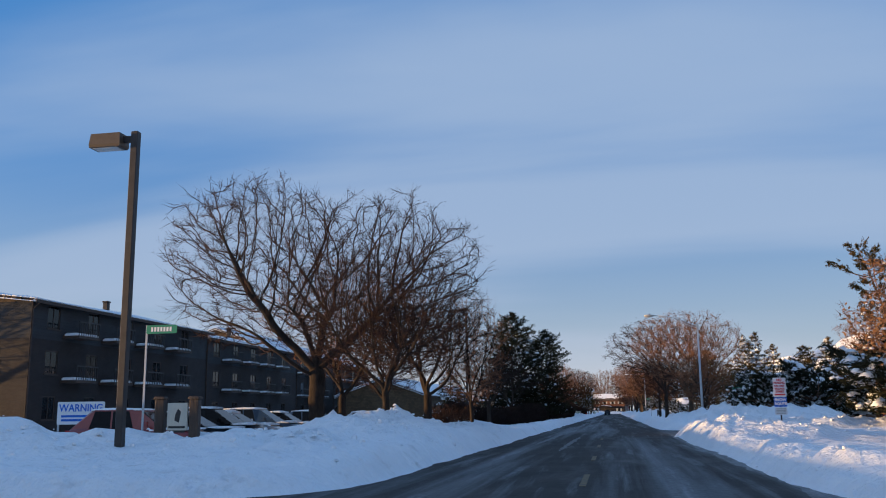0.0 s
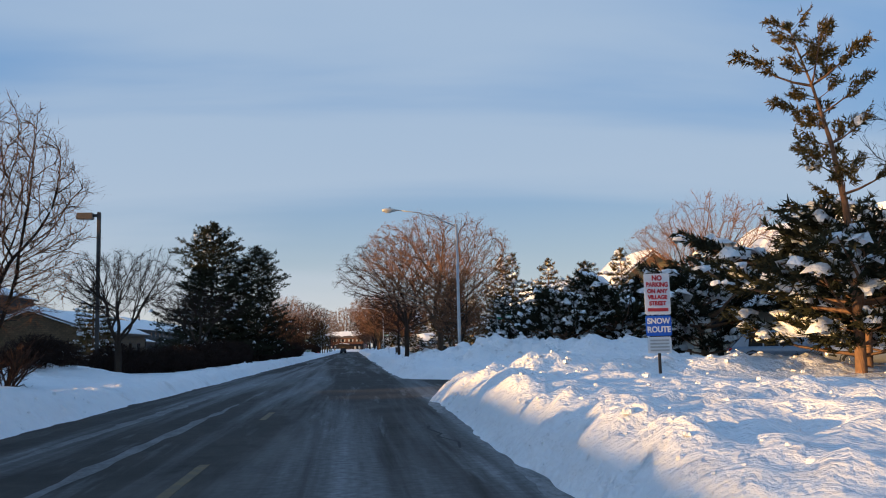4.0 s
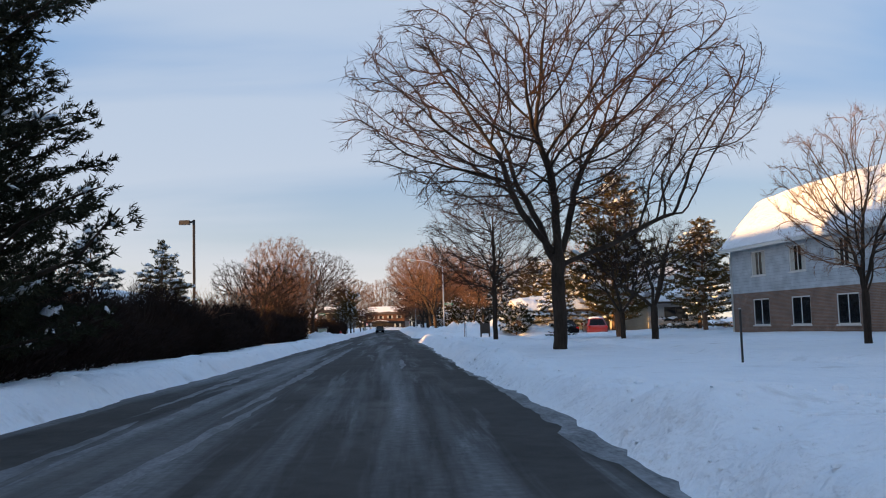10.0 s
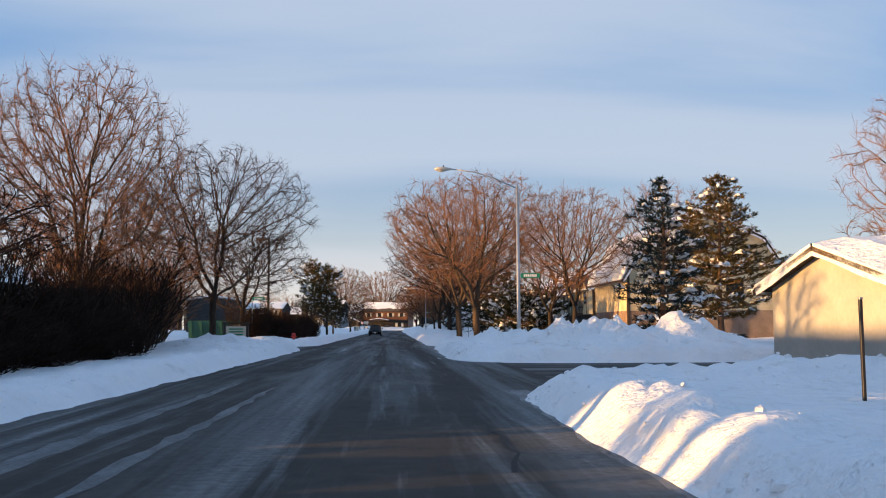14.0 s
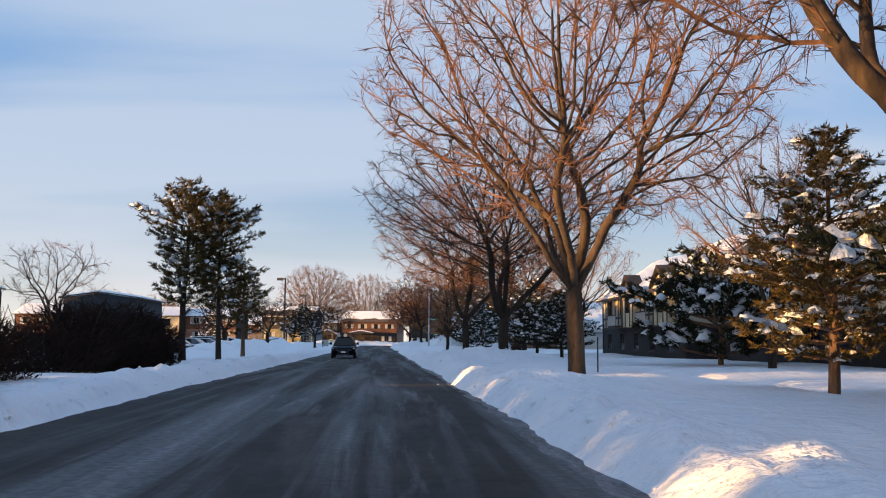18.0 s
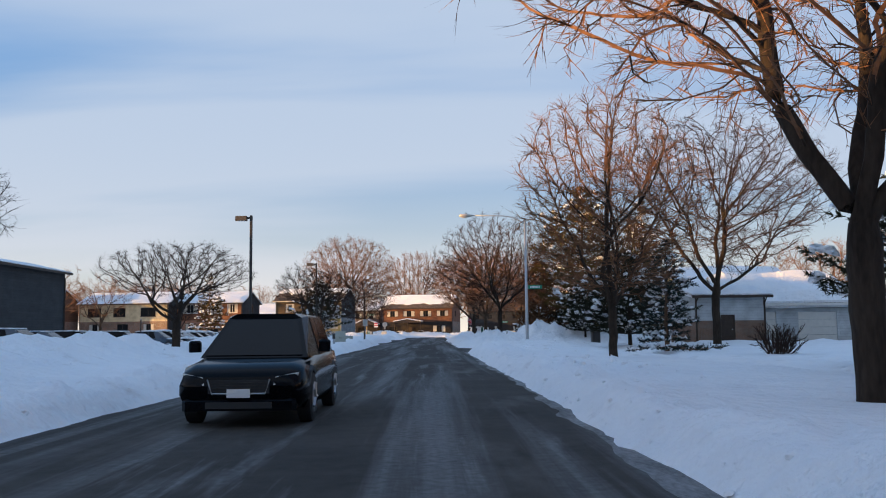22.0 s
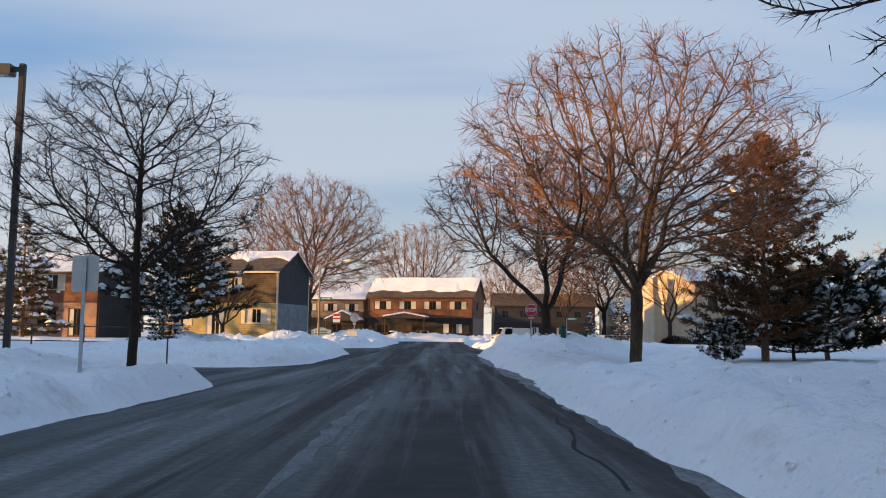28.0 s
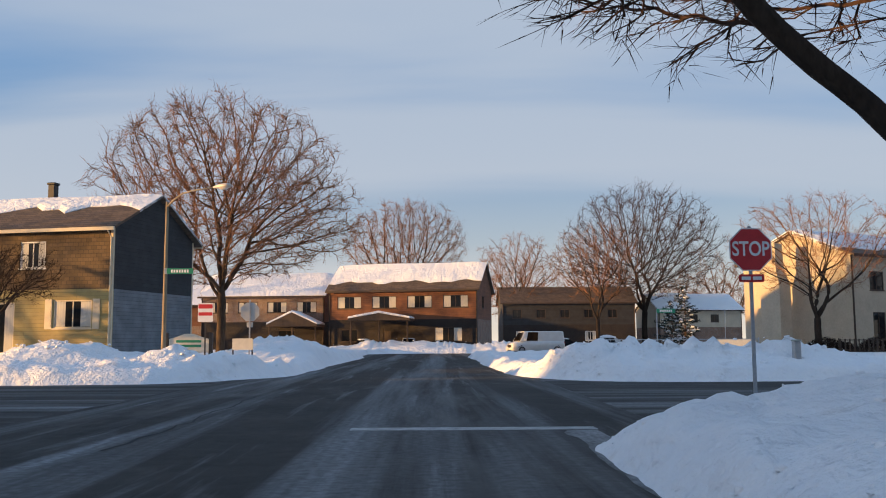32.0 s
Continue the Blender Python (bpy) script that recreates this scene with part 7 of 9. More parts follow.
def tudor_row(x, y, turn, w, label):
    """A two-storey row with half-timbered upper floor, balconies and a small timbered gable."""
    h = house("town_house", label, x, y, turn, w, 9.0, [(0, 5.0), (0.5, 7.8)], [(0, 2.3, BRICK_SHADED), (2.3, 5.0, STUCCO)],
              front=[(1.6 + 4.6 * k, 3.4 + 4.6 * k, 3.4, 4.7, "window") for k in range(int(w / 4.6))] + [(1.8 + 4.6 * k, 3.2 + 4.6 * k, 0.5, 1.9, "window") for k in range(int(w / 4.6))], gable=STUCCO, snow_depth=0.35)
    n = int(w / 1.15)
    for k in range(n + 1):
        u = -w / 2 + w * k / n
        b = Shape()
        b.box(u - 0.07, u + 0.07, -4.56, -4.503, 2.3, 5.0)
        part("timber", b, WOOD_DARK, h)
    for zz in (2.3, 3.15):
        b = Shape()
        b.box(-w / 2, w / 2, -4.565, -4.504, zz - 0.08, zz + 0.08)
        part("timber", b, WOOD_DARK, h)
    for k in range(int(w / 9)):
        u0 = -w / 2 + 6.2 + 9.2 * k
        bal = Shape()
        bal.box(u0, u0 + 2.6, -5.5, -4.51, 2.3, 2.45)
        bp = part("balcony", bal, WOOD_DARK, h)
        rl = Shape()
        rl.box(u0, u0 + 2.6, -5.5, -5.42, 3.25, 3.33)
        part("rail", rl, WOOD_DARK, bp)
        for j in range(14):
            q = Shape()
            q.box(u0 + 0.05 + j * 0.19, u0 + 0.10 + j * 0.19, -5.48, -5.44, 2.45, 3.25)
            part("baluster", q, TRIM_WHITE, bp)
        # gabled bay beside the balcony
        g0 = u0 + 3.2
        gs = Shape()
        gs.loft([[(g0, -5.0, 2.3), (g0 + 3.4, -5.0, 2.3), (g0 + 3.4, -5.0, 5.0), (g0 + 1.7, -5.0, 6.1), (g0, -5.0, 5.0)], [(g0, -4.51, 2.3), (g0 + 3.4, -4.51, 2.3), (g0 + 3.4, -4.51, 5.0), (g0 + 1.7, -4.51, 6.1), (g0, -4.51, 5.0)]])
        bay = part("bay", gs, SIDING_CREAM, h, "cream gabled bay with dark timbers")
        for a, b2 in (((g0 - 0.3, 4.85), (g0 + 1.7, 6.2)), ((g0 + 1.7, 6.2), (g0 + 3.7, 4.85))):
            rk = Shape()
            rk.loft([[(a[0], -5.25, a[1]), (b2[0], -5.25, b2[1]), (b2[0], -5.25, b2[1] + 0.22), (a[0], -5.25, a[1] + 0.22)], [(a[0], -4.0, a[1]), (b2[0], -4.0, b2[1]), (b2[0], -4.0, b2[1] + 0.22), (a[0], -4.0, a[1] + 0.22)]])
            part("roof_edge", rk, WOOD_DARK, bay)
        for u in (g0 + 0.05, g0 + 1.0, g0 + 2.4, g0 + 3.35):
            q = Shape()
            q.box(u - 0.06, u + 0.06, -5.05, -5.003, 2.3, 5.0)
            part("timber", q, WOOD_DARK, bay)
        pn = Shape()
        pn.box(g0 + 1.1, g0 + 2.3, -5.03, -5.004, 3.4, 4.8)
        part("pane", pn, GLASS, bay)
    return h


tudor_row(25.5, 208.0, -92, 22.0, "half-timbered stucco row house with snowy roof and balconies")
tudor_row(24.5, 233.5, -92, 24.0, "half-timbered row house under thick roof snow, in shade")
house("garage_block", "pale grey garage with snow-heaped roof", 26.0, 287.0, 0, 9.0, 7.0, [(0, 2.9), (0.5, 4.6)], [(0, 2.9, SIDING_PALE)], front=[(0.8, 3.4, 0.0, 2.2, "garage"), (5.0, 7.8, 0.0, 2.2, "garage")], trim=TRIM_WHITE, snow_depth=0.6)
house("garage_block", "brown brick outbuilding with grey fascia", 20.6, 283.5, 4, 5.0, 5.0, [(0, 3.3), (0.5, 3.8)], [(0, 1.6, BRICK_BROWN), (1.6, 3.3, SIDING_PALE)], front=[(1.8, 2.8, 0.0, 2.0, "door")], snow_depth=0.3)
house("town_house", "cream house glimpsed through evergreens", 34.0, 322.0, 0, 12.0, 9.0, [(0, 5.2), (0.5, 7.8)], [(0, 2.6, BRICK_BROWN), (2.6, 5.2, SIDING_CREAM)], front=[(1.5, 3.0, 3.4, 4.6, "window"), (7, 8.6, 3.4, 4.6, "window"), (4.5, 6.5, 0.2, 2.2, "slider")], gable=SIDING_CREAM, snow_depth=0.35)
house("town_house", "tan house glimpsed through bare trees", 52.0, 376.0, -20, 13.0, 9.0, [(0, 5.2), (0.5, 7.8)], [(0, 5.2, SIDING_YELLOW)], front=[(1.5, 3.0, 3.2, 4.4, "window"), (7, 8.6, 3.2, 4.4, "window")], gable=SIDING_YELLOW, snow_depth=0.35)

# left-hand apartments and low building
APT_WIN = [(1.6 + 4.4 * k, 2.9 + 4.4 * k, z0, z0 + 1.45, "window") for k in range(5) for z0 in (0.9, 3.7, 6.5)]


BALUSTER = Shape().box(-0.02, 0.02, -0.02, 0.02, 0.16, 1.0).mesh("baluster", DARK_STEEL)


def apartments(x, y, turn, label, eave=8.6, ridge=11.2):
    # walls carry their shade in the darkened brick and siding colours
    a = house("apartment_block", label, x, y, turn, 24.0, 14.0, [(0, eave), (0.5, ridge)], [(0, 5.8, BRICK_SHADED), (5.8, eave, SIDING_SHADED)], front=APT_WIN, right=[(2.5 + 4 * k, 3.8 + 4 * k, z0, z0 + 1.4, "window") for k in range(3) for z0 in (0.9, 3.7, 6.5)], snow_depth=0.25, chimney=(5.0, -1.5, ridge + 1.2, 0.4), gable=SIDING_BROWN, group="apartment blocks")
    for k in range(4):
        for z0 in (3.2, 6.0):
            u0 = -12 + 3.2 + 4.4 * k
            b = Shape()
            b.box(u0, u0 + 2.4, -8.2, -7.02, z0, z0 + 0.16)
            bp = part("balcony", b, WOOD_DARK, a)
            r = Shape()
            r.box(u0, u0 + 2.4, -8.2, -8.12, z0 + 1.0, z0 + 1.08)
            part("rail", r, DARK_STEEL, bp)
            for j in range(10):
                q = new("baluster", BALUSTER)
                q.parent, q.location = bp, (u0 + 0.06 + j * 0.25, -8.16, z0)
            s = Shape()
            s.soft_box(u0, u0 + 2.4, -8.1, -7.1, z0 + 0.162, z0 + 0.34, 0.08)
            part("snow_cap", s, SNOW_CLEAN, bp)
    return a


apartments(-42.0, 9.0, 90, "three-storey brick apartment block coloured dark as in shade, with balconies and snowy roof", 8.0, 8.9)
apartments(-44.0, 37.0, 90, "three-storey brick apartment block coloured dark as in shade, behind bare trees", 8.0, 9.4)
apartments(-47.0, 60.5, 90, "dark apartment block behind bare trees and hedge")
apartments(-49.0, 86.0, 90, "dark apartment block far behind the hedge")
# three unseen blocks, added to keep low sun off the right lawn
apartments(-64.0, 240.0, 90, "unseen apartment block added beyond the parked cars to shade the right lawn")
apartments(-64.0, 265.0, 90, "unseen apartment block added beyond the car park to shade the right lawn")
apartments(-64.0, 292.0, 90, "unseen apartment block added behind the garage to shade lawn and trunks")
# unseen low block, its height set to shade only the left snow bank
house("garage_block", "unseen long low block added across the lot to shade the left bank", -44.0, -33.0, 90, 34.0, 8.0, [(0, 2.6), (0.5, 3.4)], [(0, 2.6, BRICK_SHADED)], front=[(1.0 + 3.2 * k, 3.6 + 3.2 * k, 0.0, 2.2, "garage") for k in range(10)])
# two more unseen blocks, added to stop sun reaching the near right heap
apartments(-78.0, 316.0, 90, "unseen apartment block added across the car park to shade the right bank")
apartments(-92.0, 331.0, 90, "unseen apartment block added far across the car park to shade the right bank")
# added out of sight: low enough to shade the snow but not the trees
house("garage_block", "unseen long low block added behind the tall hedge to shade the right lawn", -44.0, 134.0, 90, 52.0, 8.0, [(0, 3.5), (0.5, 4.7)], [(0, 3.5, BRICK_SHADED)], front=[(1.0 + 3.2 * k, 3.6 + 3.2 * k, 0.0, 2.2, "garage") for k in range(15)])
house("clubhouse", "low brown building with a broad snowy roof", -31.0, 76.0, 90, 22.0, 12.0, [(0, 3.4), (0.5, 5.6)], [(0, 3.4, SIDING_BROWN)], front=[(2 + 4 * k, 3.6 + 4 * k, 1.0, 2.4, "window") for k in range(5)], snow_depth=0.3)
# unseen long block, placed and sized to shade the half-timbered rows
house("apartment_block", "unseen dark three-storey block far behind shrubs, added to shade the half-timbered rows", -58.0, 211.0, 90, 60.0, 12.0, [(0, 7.2), (0.5, 9.5)], [(0, 4.8, BRICK_SHADED), (4.8, 7.2, SIDING_SHADED)], front=[(2 + 5 * k, 3.6 + 5 * k, z0, z0 + 1.4, "window") for k in range(11) for z0 in (0.9, 3.2, 5.4)], group="apartment blocks")


# ---- cars ----
def car(kind, paint, x, y, turn, label, snow=0.0, z=0.0, group="parked cars", lights_on=False):
    """A car facing local -Y. Its body and cabin are lofted from cross-sections."""
    L, W, H, hood, belt = {"suv": (4.7, 1.84, 1.60, 0.95, 1.00), "sedan": (4.7, 1.80, 1.43, 0.88, 0.92), "van": (5.6, 2.0, 2.15, 1.20, 1.25), "hatch": (4.2, 1.75, 1.50, 0.92, 0.95)}[kind]
    t = thing("van" if kind == "van" else "car", label, "van" if kind == "van" else "car", x, y, z, turn, group)

    def section(yy, hw, z0, z1, r=0.16, top=0.0):
        hw2 = hw - top
        return [(-hw + r * 0.5, yy, z0), (hw - r * 0.5, yy, z0), (hw, yy, z0 + r), (hw, yy, z0 + (z1 - z0) * 0.6), (hw2 - r * 0.35, yy, z1 - r * 0.35), (hw2 - r * 1.3, yy, z1),
                (-hw2 + r * 1.3, yy, z1), (-hw2 + r * 0.35, yy, z1 - r * 0.35), (-hw, yy, z0 + (z1 - z0) * 0.6), (-hw, yy, z0 + r)]
    hw = W / 2
    b = Shape()
    fr = -L / 2
    tail = L / 2
    nose = 0.62 if kind != "sedan" else 0.55
    b.loft([section(fr, hw * 0.80, 0.42, hood * nose + 0.08), section(fr + 0.10, hw * 0.92, 0.30, hood * 0.82), section(fr + 0.45, hw * 0.99, 0.24, hood * 0.93), section(fr + 1.25, hw, 0.22, hood), section(fr + 1.6, hw, 0.22, belt),
            section(tail - 0.9, hw, 0.22, belt + 0.03), section(tail - 0.25, hw * 0.98, 0.26, belt + 0.02), section(tail - 0.04, hw * 0.93, 0.34, belt - 0.08), section(tail, hw * 0.84, 0.45, belt - 0.2)])
    body = part("body", b, paint, t, smooth=True)
    ends = {"suv": (fr + 1.05, fr + 2.05, tail - 0.75, tail - 0.10), "sedan": (fr + 1.25, fr + 2.15, tail - 1.55, tail - 0.75), "van": (fr + 0.75, fr + 1.35, tail - 0.15, tail - 0.03), "hatch": (fr + 1.05, fr + 1.95, tail - 0.75, tail - 0.15)}[kind]
    bw, tw = hw * 0.94, hw * (0.70 if kind != "van" else 0.84)

    def ring(yy, w, zz):
        return [(-w, yy, zz), (w, yy, zz)]
    a0, a1, a2, a3 = ends
    zb = belt - 0.06
    c = Shape()
    lower = [(-bw * 0.93, a0, zb), (bw * 0.93, a0, zb), (bw, a1, zb), (bw, a2, zb), (bw * 0.93, a3, zb), (-bw * 0.93, a3, zb), (-bw, a2, zb), (-bw, a1, zb)]
    upper = [(-tw * 0.9, a1 - 0.05, H - 0.05), (tw * 0.9, a1 - 0.05, H - 0.05), (tw, a1 + 0.25, H - 0.02), (tw, a2 - 0.1, H - 0.02), (tw * 0.9, a2 + 0.04, H - 0.05), (-tw * 0.9, a2 + 0.04, H - 0.05), (-tw, a2 - 0.1, H - 0.02), (-tw, a1 + 0.25, H - 0.02)]
    crown = [(p[0] * 0.8, p[1] * 0.985 + 0.0, H + 0.02) for p in upper]
    c.loft([lower, upper, crown])
    part("cabin", c, paint, t)

    def pane(pts, name="window"):
        n = (Vector(pts[1]) - Vector(pts[0])).cross(Vector(pts[3]) - Vector(pts[0])).normalized()
        ctr = sum((Vector(p) for p in pts), Vector()) / 4
        if n.dot(ctr - Vector((0, (a1 + a2) / 2, H * 0.7))) < 0:
            n = -n
        s = Shape()
        q = [Vector(p).lerp(ctr, 0.10) for p in pts]
        s.loft([[tuple(p - n * 0.01) for p in q], [tuple(p + n * 0.012) for p in q]])
        return part(name, s, CAR_GLASS, t)
    pane([lower[0], lower[1], upper[1], upper[0]], "windscreen")
    if kind != "van":
        pane([lower[5], lower[4], upper[4], upper[5]], "rear_window")
    for sg in (0, 1):
        lo_a, lo_b = (lower[2], lower[3]) if sg == 0 else (lower[7], lower[6])
        up_a, up_b = (upper[2], upper[3]) if sg == 0 else (upper[7], upper[6])
        n = 1 if kind == "van" else (3 if kind == "suv" else 2)
        stop = 0.32 if kind == "van" else 1.0
        for k in range(n):
            f0, f1 = stop * k / n, stop * (k + 1) / n
            pts = [Vector(lo_a).lerp(Vector(lo_b), f0), Vector(lo_a).lerp(Vector(lo_b), f1), Vector(up_a).lerp(Vector(up_b), f1), Vector(up_a).lerp(Vector(up_b), f0)]
            pane([tuple(p) for p in pts], "side_window")
    r = 0.36 if kind in ("suv", "van") else 0.32
    for wy in (fr + 0.92, tail - 0.95):
        for sx in (-1, 1):
            s = Shape()
            cx = sx * (hw - 0.10)
            s.tube([(cx - 0.11, wy, r), (cx - 0.09, wy, r), (cx + 0.09, wy, r), (cx + 0.11, wy, r)], [r * 0.86, r, r, r * 0.86], 18)
            wh = part("wheel", s, TYRE, t)
            q = Shape()
            q.tube([(cx + sx * 0.10, wy, r), (cx + sx * 0.118, wy, r)], [r * 0.66, r * 0.6], 14)
            for k in range(5):
                an = k * 1.2566
                q.tube([(cx + sx * 0.118, wy, r), (cx + sx * 0.118, wy + math.cos(an) * r * 0.6, r + math.sin(an) * r * 0.6)], 0.025, 4)
            part("rim", q, RIM, wh)
            ar = Shape()
            ar.tube([(cx + sx * 0.06, wy + math.cos(k * 0.5236) * (r + 0.07), r + math.sin(k * 0.5236) * (r + 0.07)) for k in range(7)], 0.045, 5)
            part("wheel_arch", ar, BLACK_PLASTIC, t)
    for sx in (-1, 1):
        s = Shape()
        s.loft([[(sx * hw * 0.52, fr - 0.01, hood * 0.62), (sx * hw * 0.86, fr + 0.10, hood * 0.66), (sx * hw * 0.88, fr + 0.12, hood * 0.80), (sx * hw * 0.55, fr + 0.02, hood * 0.74)], [(sx * hw * 0.52, fr + 0.2, hood * 0.62), (sx * hw * 0.86, fr + 0.3, hood * 0.66), (sx * hw * 0.88, fr + 0.3, hood * 0.80), (sx * hw * 0.55, fr + 0.2, hood * 0.74)]])
        part("headlight", s, HEADLIGHT, t)
        s = Shape()
        s.box(min(sx * hw * 0.66, sx * hw * 0.9), max(sx * hw * 0.66, sx * hw * 0.9), tail - 0.14, tail - 0.015, belt * 0.68, belt * 0.92)
        part("tail_light", s, TAIL_RED, t)
        s = Shape()
        s.soft_box(sx * (hw + 0.09) - 0.09, sx * (hw + 0.09) + 0.09, a0 + 0.42, a0 + 0.56, belt + 0.02, belt + 0.20, 0.03)
        part("mirror", s, paint, t)
    g = Shape()
    g.box(-hw * 0.46, hw * 0.46, fr - 0.012, fr + 0.05, hood * 0.50, hood * 0.70)
    gr = part("grille", g, BLACK_PLASTIC, t)
    for k in range(4):
        q = Shape()
        zz = hood * (0.53 + 0.04 * k)
        q.box(-hw * 0.44, hw * 0.44, fr - 0.02, fr - 0.012, zz, zz + 0.012)
        part("slat", q, DARK_STEEL, gr)
    p = Shape()
    p.box(-0.16, 0.16, fr - 0.03, fr - 0.013, 0.42, 0.54)
    part("number_plate", p, SIGN_WHITE, t, "plain pale number plate")
    bm = Shape()
    bm.soft_box(-hw * 0.86, hw * 0.86, fr + 0.0, fr + 0.25, 0.24, 0.42, 0.05)
    part("bumper", bm, paint, t)
    lw = Shape()
    lw.box(-hw * 0.5, hw * 0.5, fr - 0.006, fr + 0.1, 0.27, 0.36)
    part("air_intake", lw, BLACK_PLASTIC, t)
    rim = Shape()
    rim.tube([(-hw * 0.47, fr - 0.015, hood * 0.71), (-hw * 0.40, fr - 0.015, hood * 0.50), (hw * 0.40, fr - 0.015, hood * 0.50), (hw * 0.47, fr - 0.015, hood * 0.71)], 0.012, 5)
    part("grille_rim", rim, GALV, gr)
    if snow:
        rows = 7
        for (y0, y1, w0, zz) in ((a1 - 0.05, a2 + 0.02, tw * 0.95, H + 0.0), (fr + 0.25, a0 + 0.1, hw * 0.85, hood * 0.97)):
            rings = []
            s = Shape()
            for k in range(rows):
                u = k / (rows - 1)
                e = math.sin(math.pi * min(max(u, 0.04), 0.96)) ** 0.35
                hh = snow * e * (1 + 0.2 * math.sin(5 * u + x))
                yy = y0 + (y1 - y0) * u
                rings.append([(-w0, yy, zz - 0.03), (-w0 * 0.93, yy, zz + hh * 0.75), (-w0 * 0.3, yy, zz + hh), (w0 * 0.4, yy, zz + hh * 1.04), (w0 * 0.93, yy, zz + hh * 0.72), (w0, yy, zz - 0.03)])
            s.loft(rings)
            part("snow_cover", s, SNOW_CLEAN, t, "snow left lying on the car", smooth=True)
    return t


car("suv", CAR_BLACK, -2.62, 234.7, 0, "black sport utility car on the oncoming side of the street", 0.0, 0.0, "cars on the street")
PARKED = [
    ("hatch", CAR_RED, -15.4, -24.6, 95, "red hatchback parked behind the snow bank", 0.06), ("sedan", CAR_BLACK, -16.5, -19.5, 95, "black sedan parked behind the snow bank", 0.05), ("suv", CAR_BLACK, -17.6, -15.0, 92, "black car with a frosted roof in the lot", 0.08), ("sedan", CAR_SILVER, -18.2, -11.5, 92, "grey sedan in the apartment lot", 0.10), ("suv", CAR_TEAL, -18.6, -7.5, 92, "dark blue car in the apartment lot", 0.08), ("sedan", CAR_BLACK, -18.8, -3.5, 92, "black sedan in the apartment lot", 0.08),
    ("hatch", CAR_TEAL, -18.5, 1.5, 92, "dark car parked beside the apartments", 0.08), ("sedan", CAR_SILVER, -18.4, 12.0, 92, "grey sedan behind the bushes", 0.1),
    ("suv", CAR_BLUE, 18.6, 10.8, 70, "blue-grey minivan parked by the carport", 0.0), ("sedan", CAR_SILVER, 21.8, 9.0, 70, "grey sedan half hidden by evergreens", 0.05),
    ("hatch", CAR_RED, 17.2, 119.0, 175, "dark red hatchback with a snowy roof on a driveway", 0.14), ("sedan", CAR_BLACK, 14.8, 119.8, 178, "dark sedan parked on a driveway", 0.05),
    ("sedan", CAR_SILVER, -14.3, 103.0, 100, "parked car behind the leafless hedge", 0.12), ("sedan", CAR_BLUE, -14.2, 98.5, 100, "blue-grey car behind the leafless hedge", 0.12),
    ("van", CAR_WHITE, 10.6, 424.0, -72, "white work van parked beyond the crossing", 0.0), ("suv", CAR_SILVER, -2.2, 433.8, 0, "silver car under the carport", 0.0), ("sedan", CAR_BLACK, -7.0, 433.0, 20, "dark car buried behind a snow bank", 0.12), ("sedan", CAR_BLACK, 17.5, 449.0, 85, "dark car far along the parking street", 0.12), ("suv", CAR_SILVER, 23.5, 449.5, 85, "snowy car far along the parking street", 0.3), ("sedan", CAR_TEAL, -14.5, 433.0, 15, "dark car beside the porch", 0.1),
    ("sedan", CAR_SILVER, 33.0, 331.0, 90, "silver car on a drive between trees", 0.15), ("sedan", CAR_SILVER, 27.5, 333.0, 90, "pale car on a drive between trees", 0.12), ("suv", CAR_WHITE, 39.0, 334.0, 90, "white car behind the trees", 0.15),
    ("suv", CAR_TEAL, -14.6, 294.0, 40, "dark blue car deep in snow beside the lot", 0.18), ("sedan", CAR_SILVER, -15.2, 299.6, 100, "silver car deep in snow beside the lot", 0.2), ("sedan", CAR_BLACK, -13.6, 281.5, 120, "dark sedan nosing out of the snow", 0.1),
]
prng = random.Random(4)
for k in range(13):
    paint, word = prng.choice([(CAR_BLACK, "black"), (CAR_TEAL, "dark blue"), (CAR_TEAL, "blue"), (CAR_BLACK, "dark")])
    PARKED.append((prng.choice(["sedan", "sedan", "hatch", "suv"]), paint, -16.6 + prng.uniform(-0.4, 0.3), 229.0 + 3.35 * k, 92 + prng.uniform(-3, 3), word + " car in a row behind the snow bank", prng.uniform(0.02, 0.05)))
for k in range(8):
    paint, word = prng.choice([(CAR_BLACK, "black"), (CAR_SILVER, "silver"), (CAR_TEAL, "dark blue")])
    PARKED.append((prng.choice(["sedan", "hatch", "suv"]), paint, -24.5, 300 + 3.3 * k, 90 + prng.uniform(-3, 3), word + " car far across the lot", prng.uniform(0.05, 0.2)))
for kind, paint, x, y, turn, label, snow in PARKED:
    car(kind, paint, x, y, turn, label, snow, z=0.02)


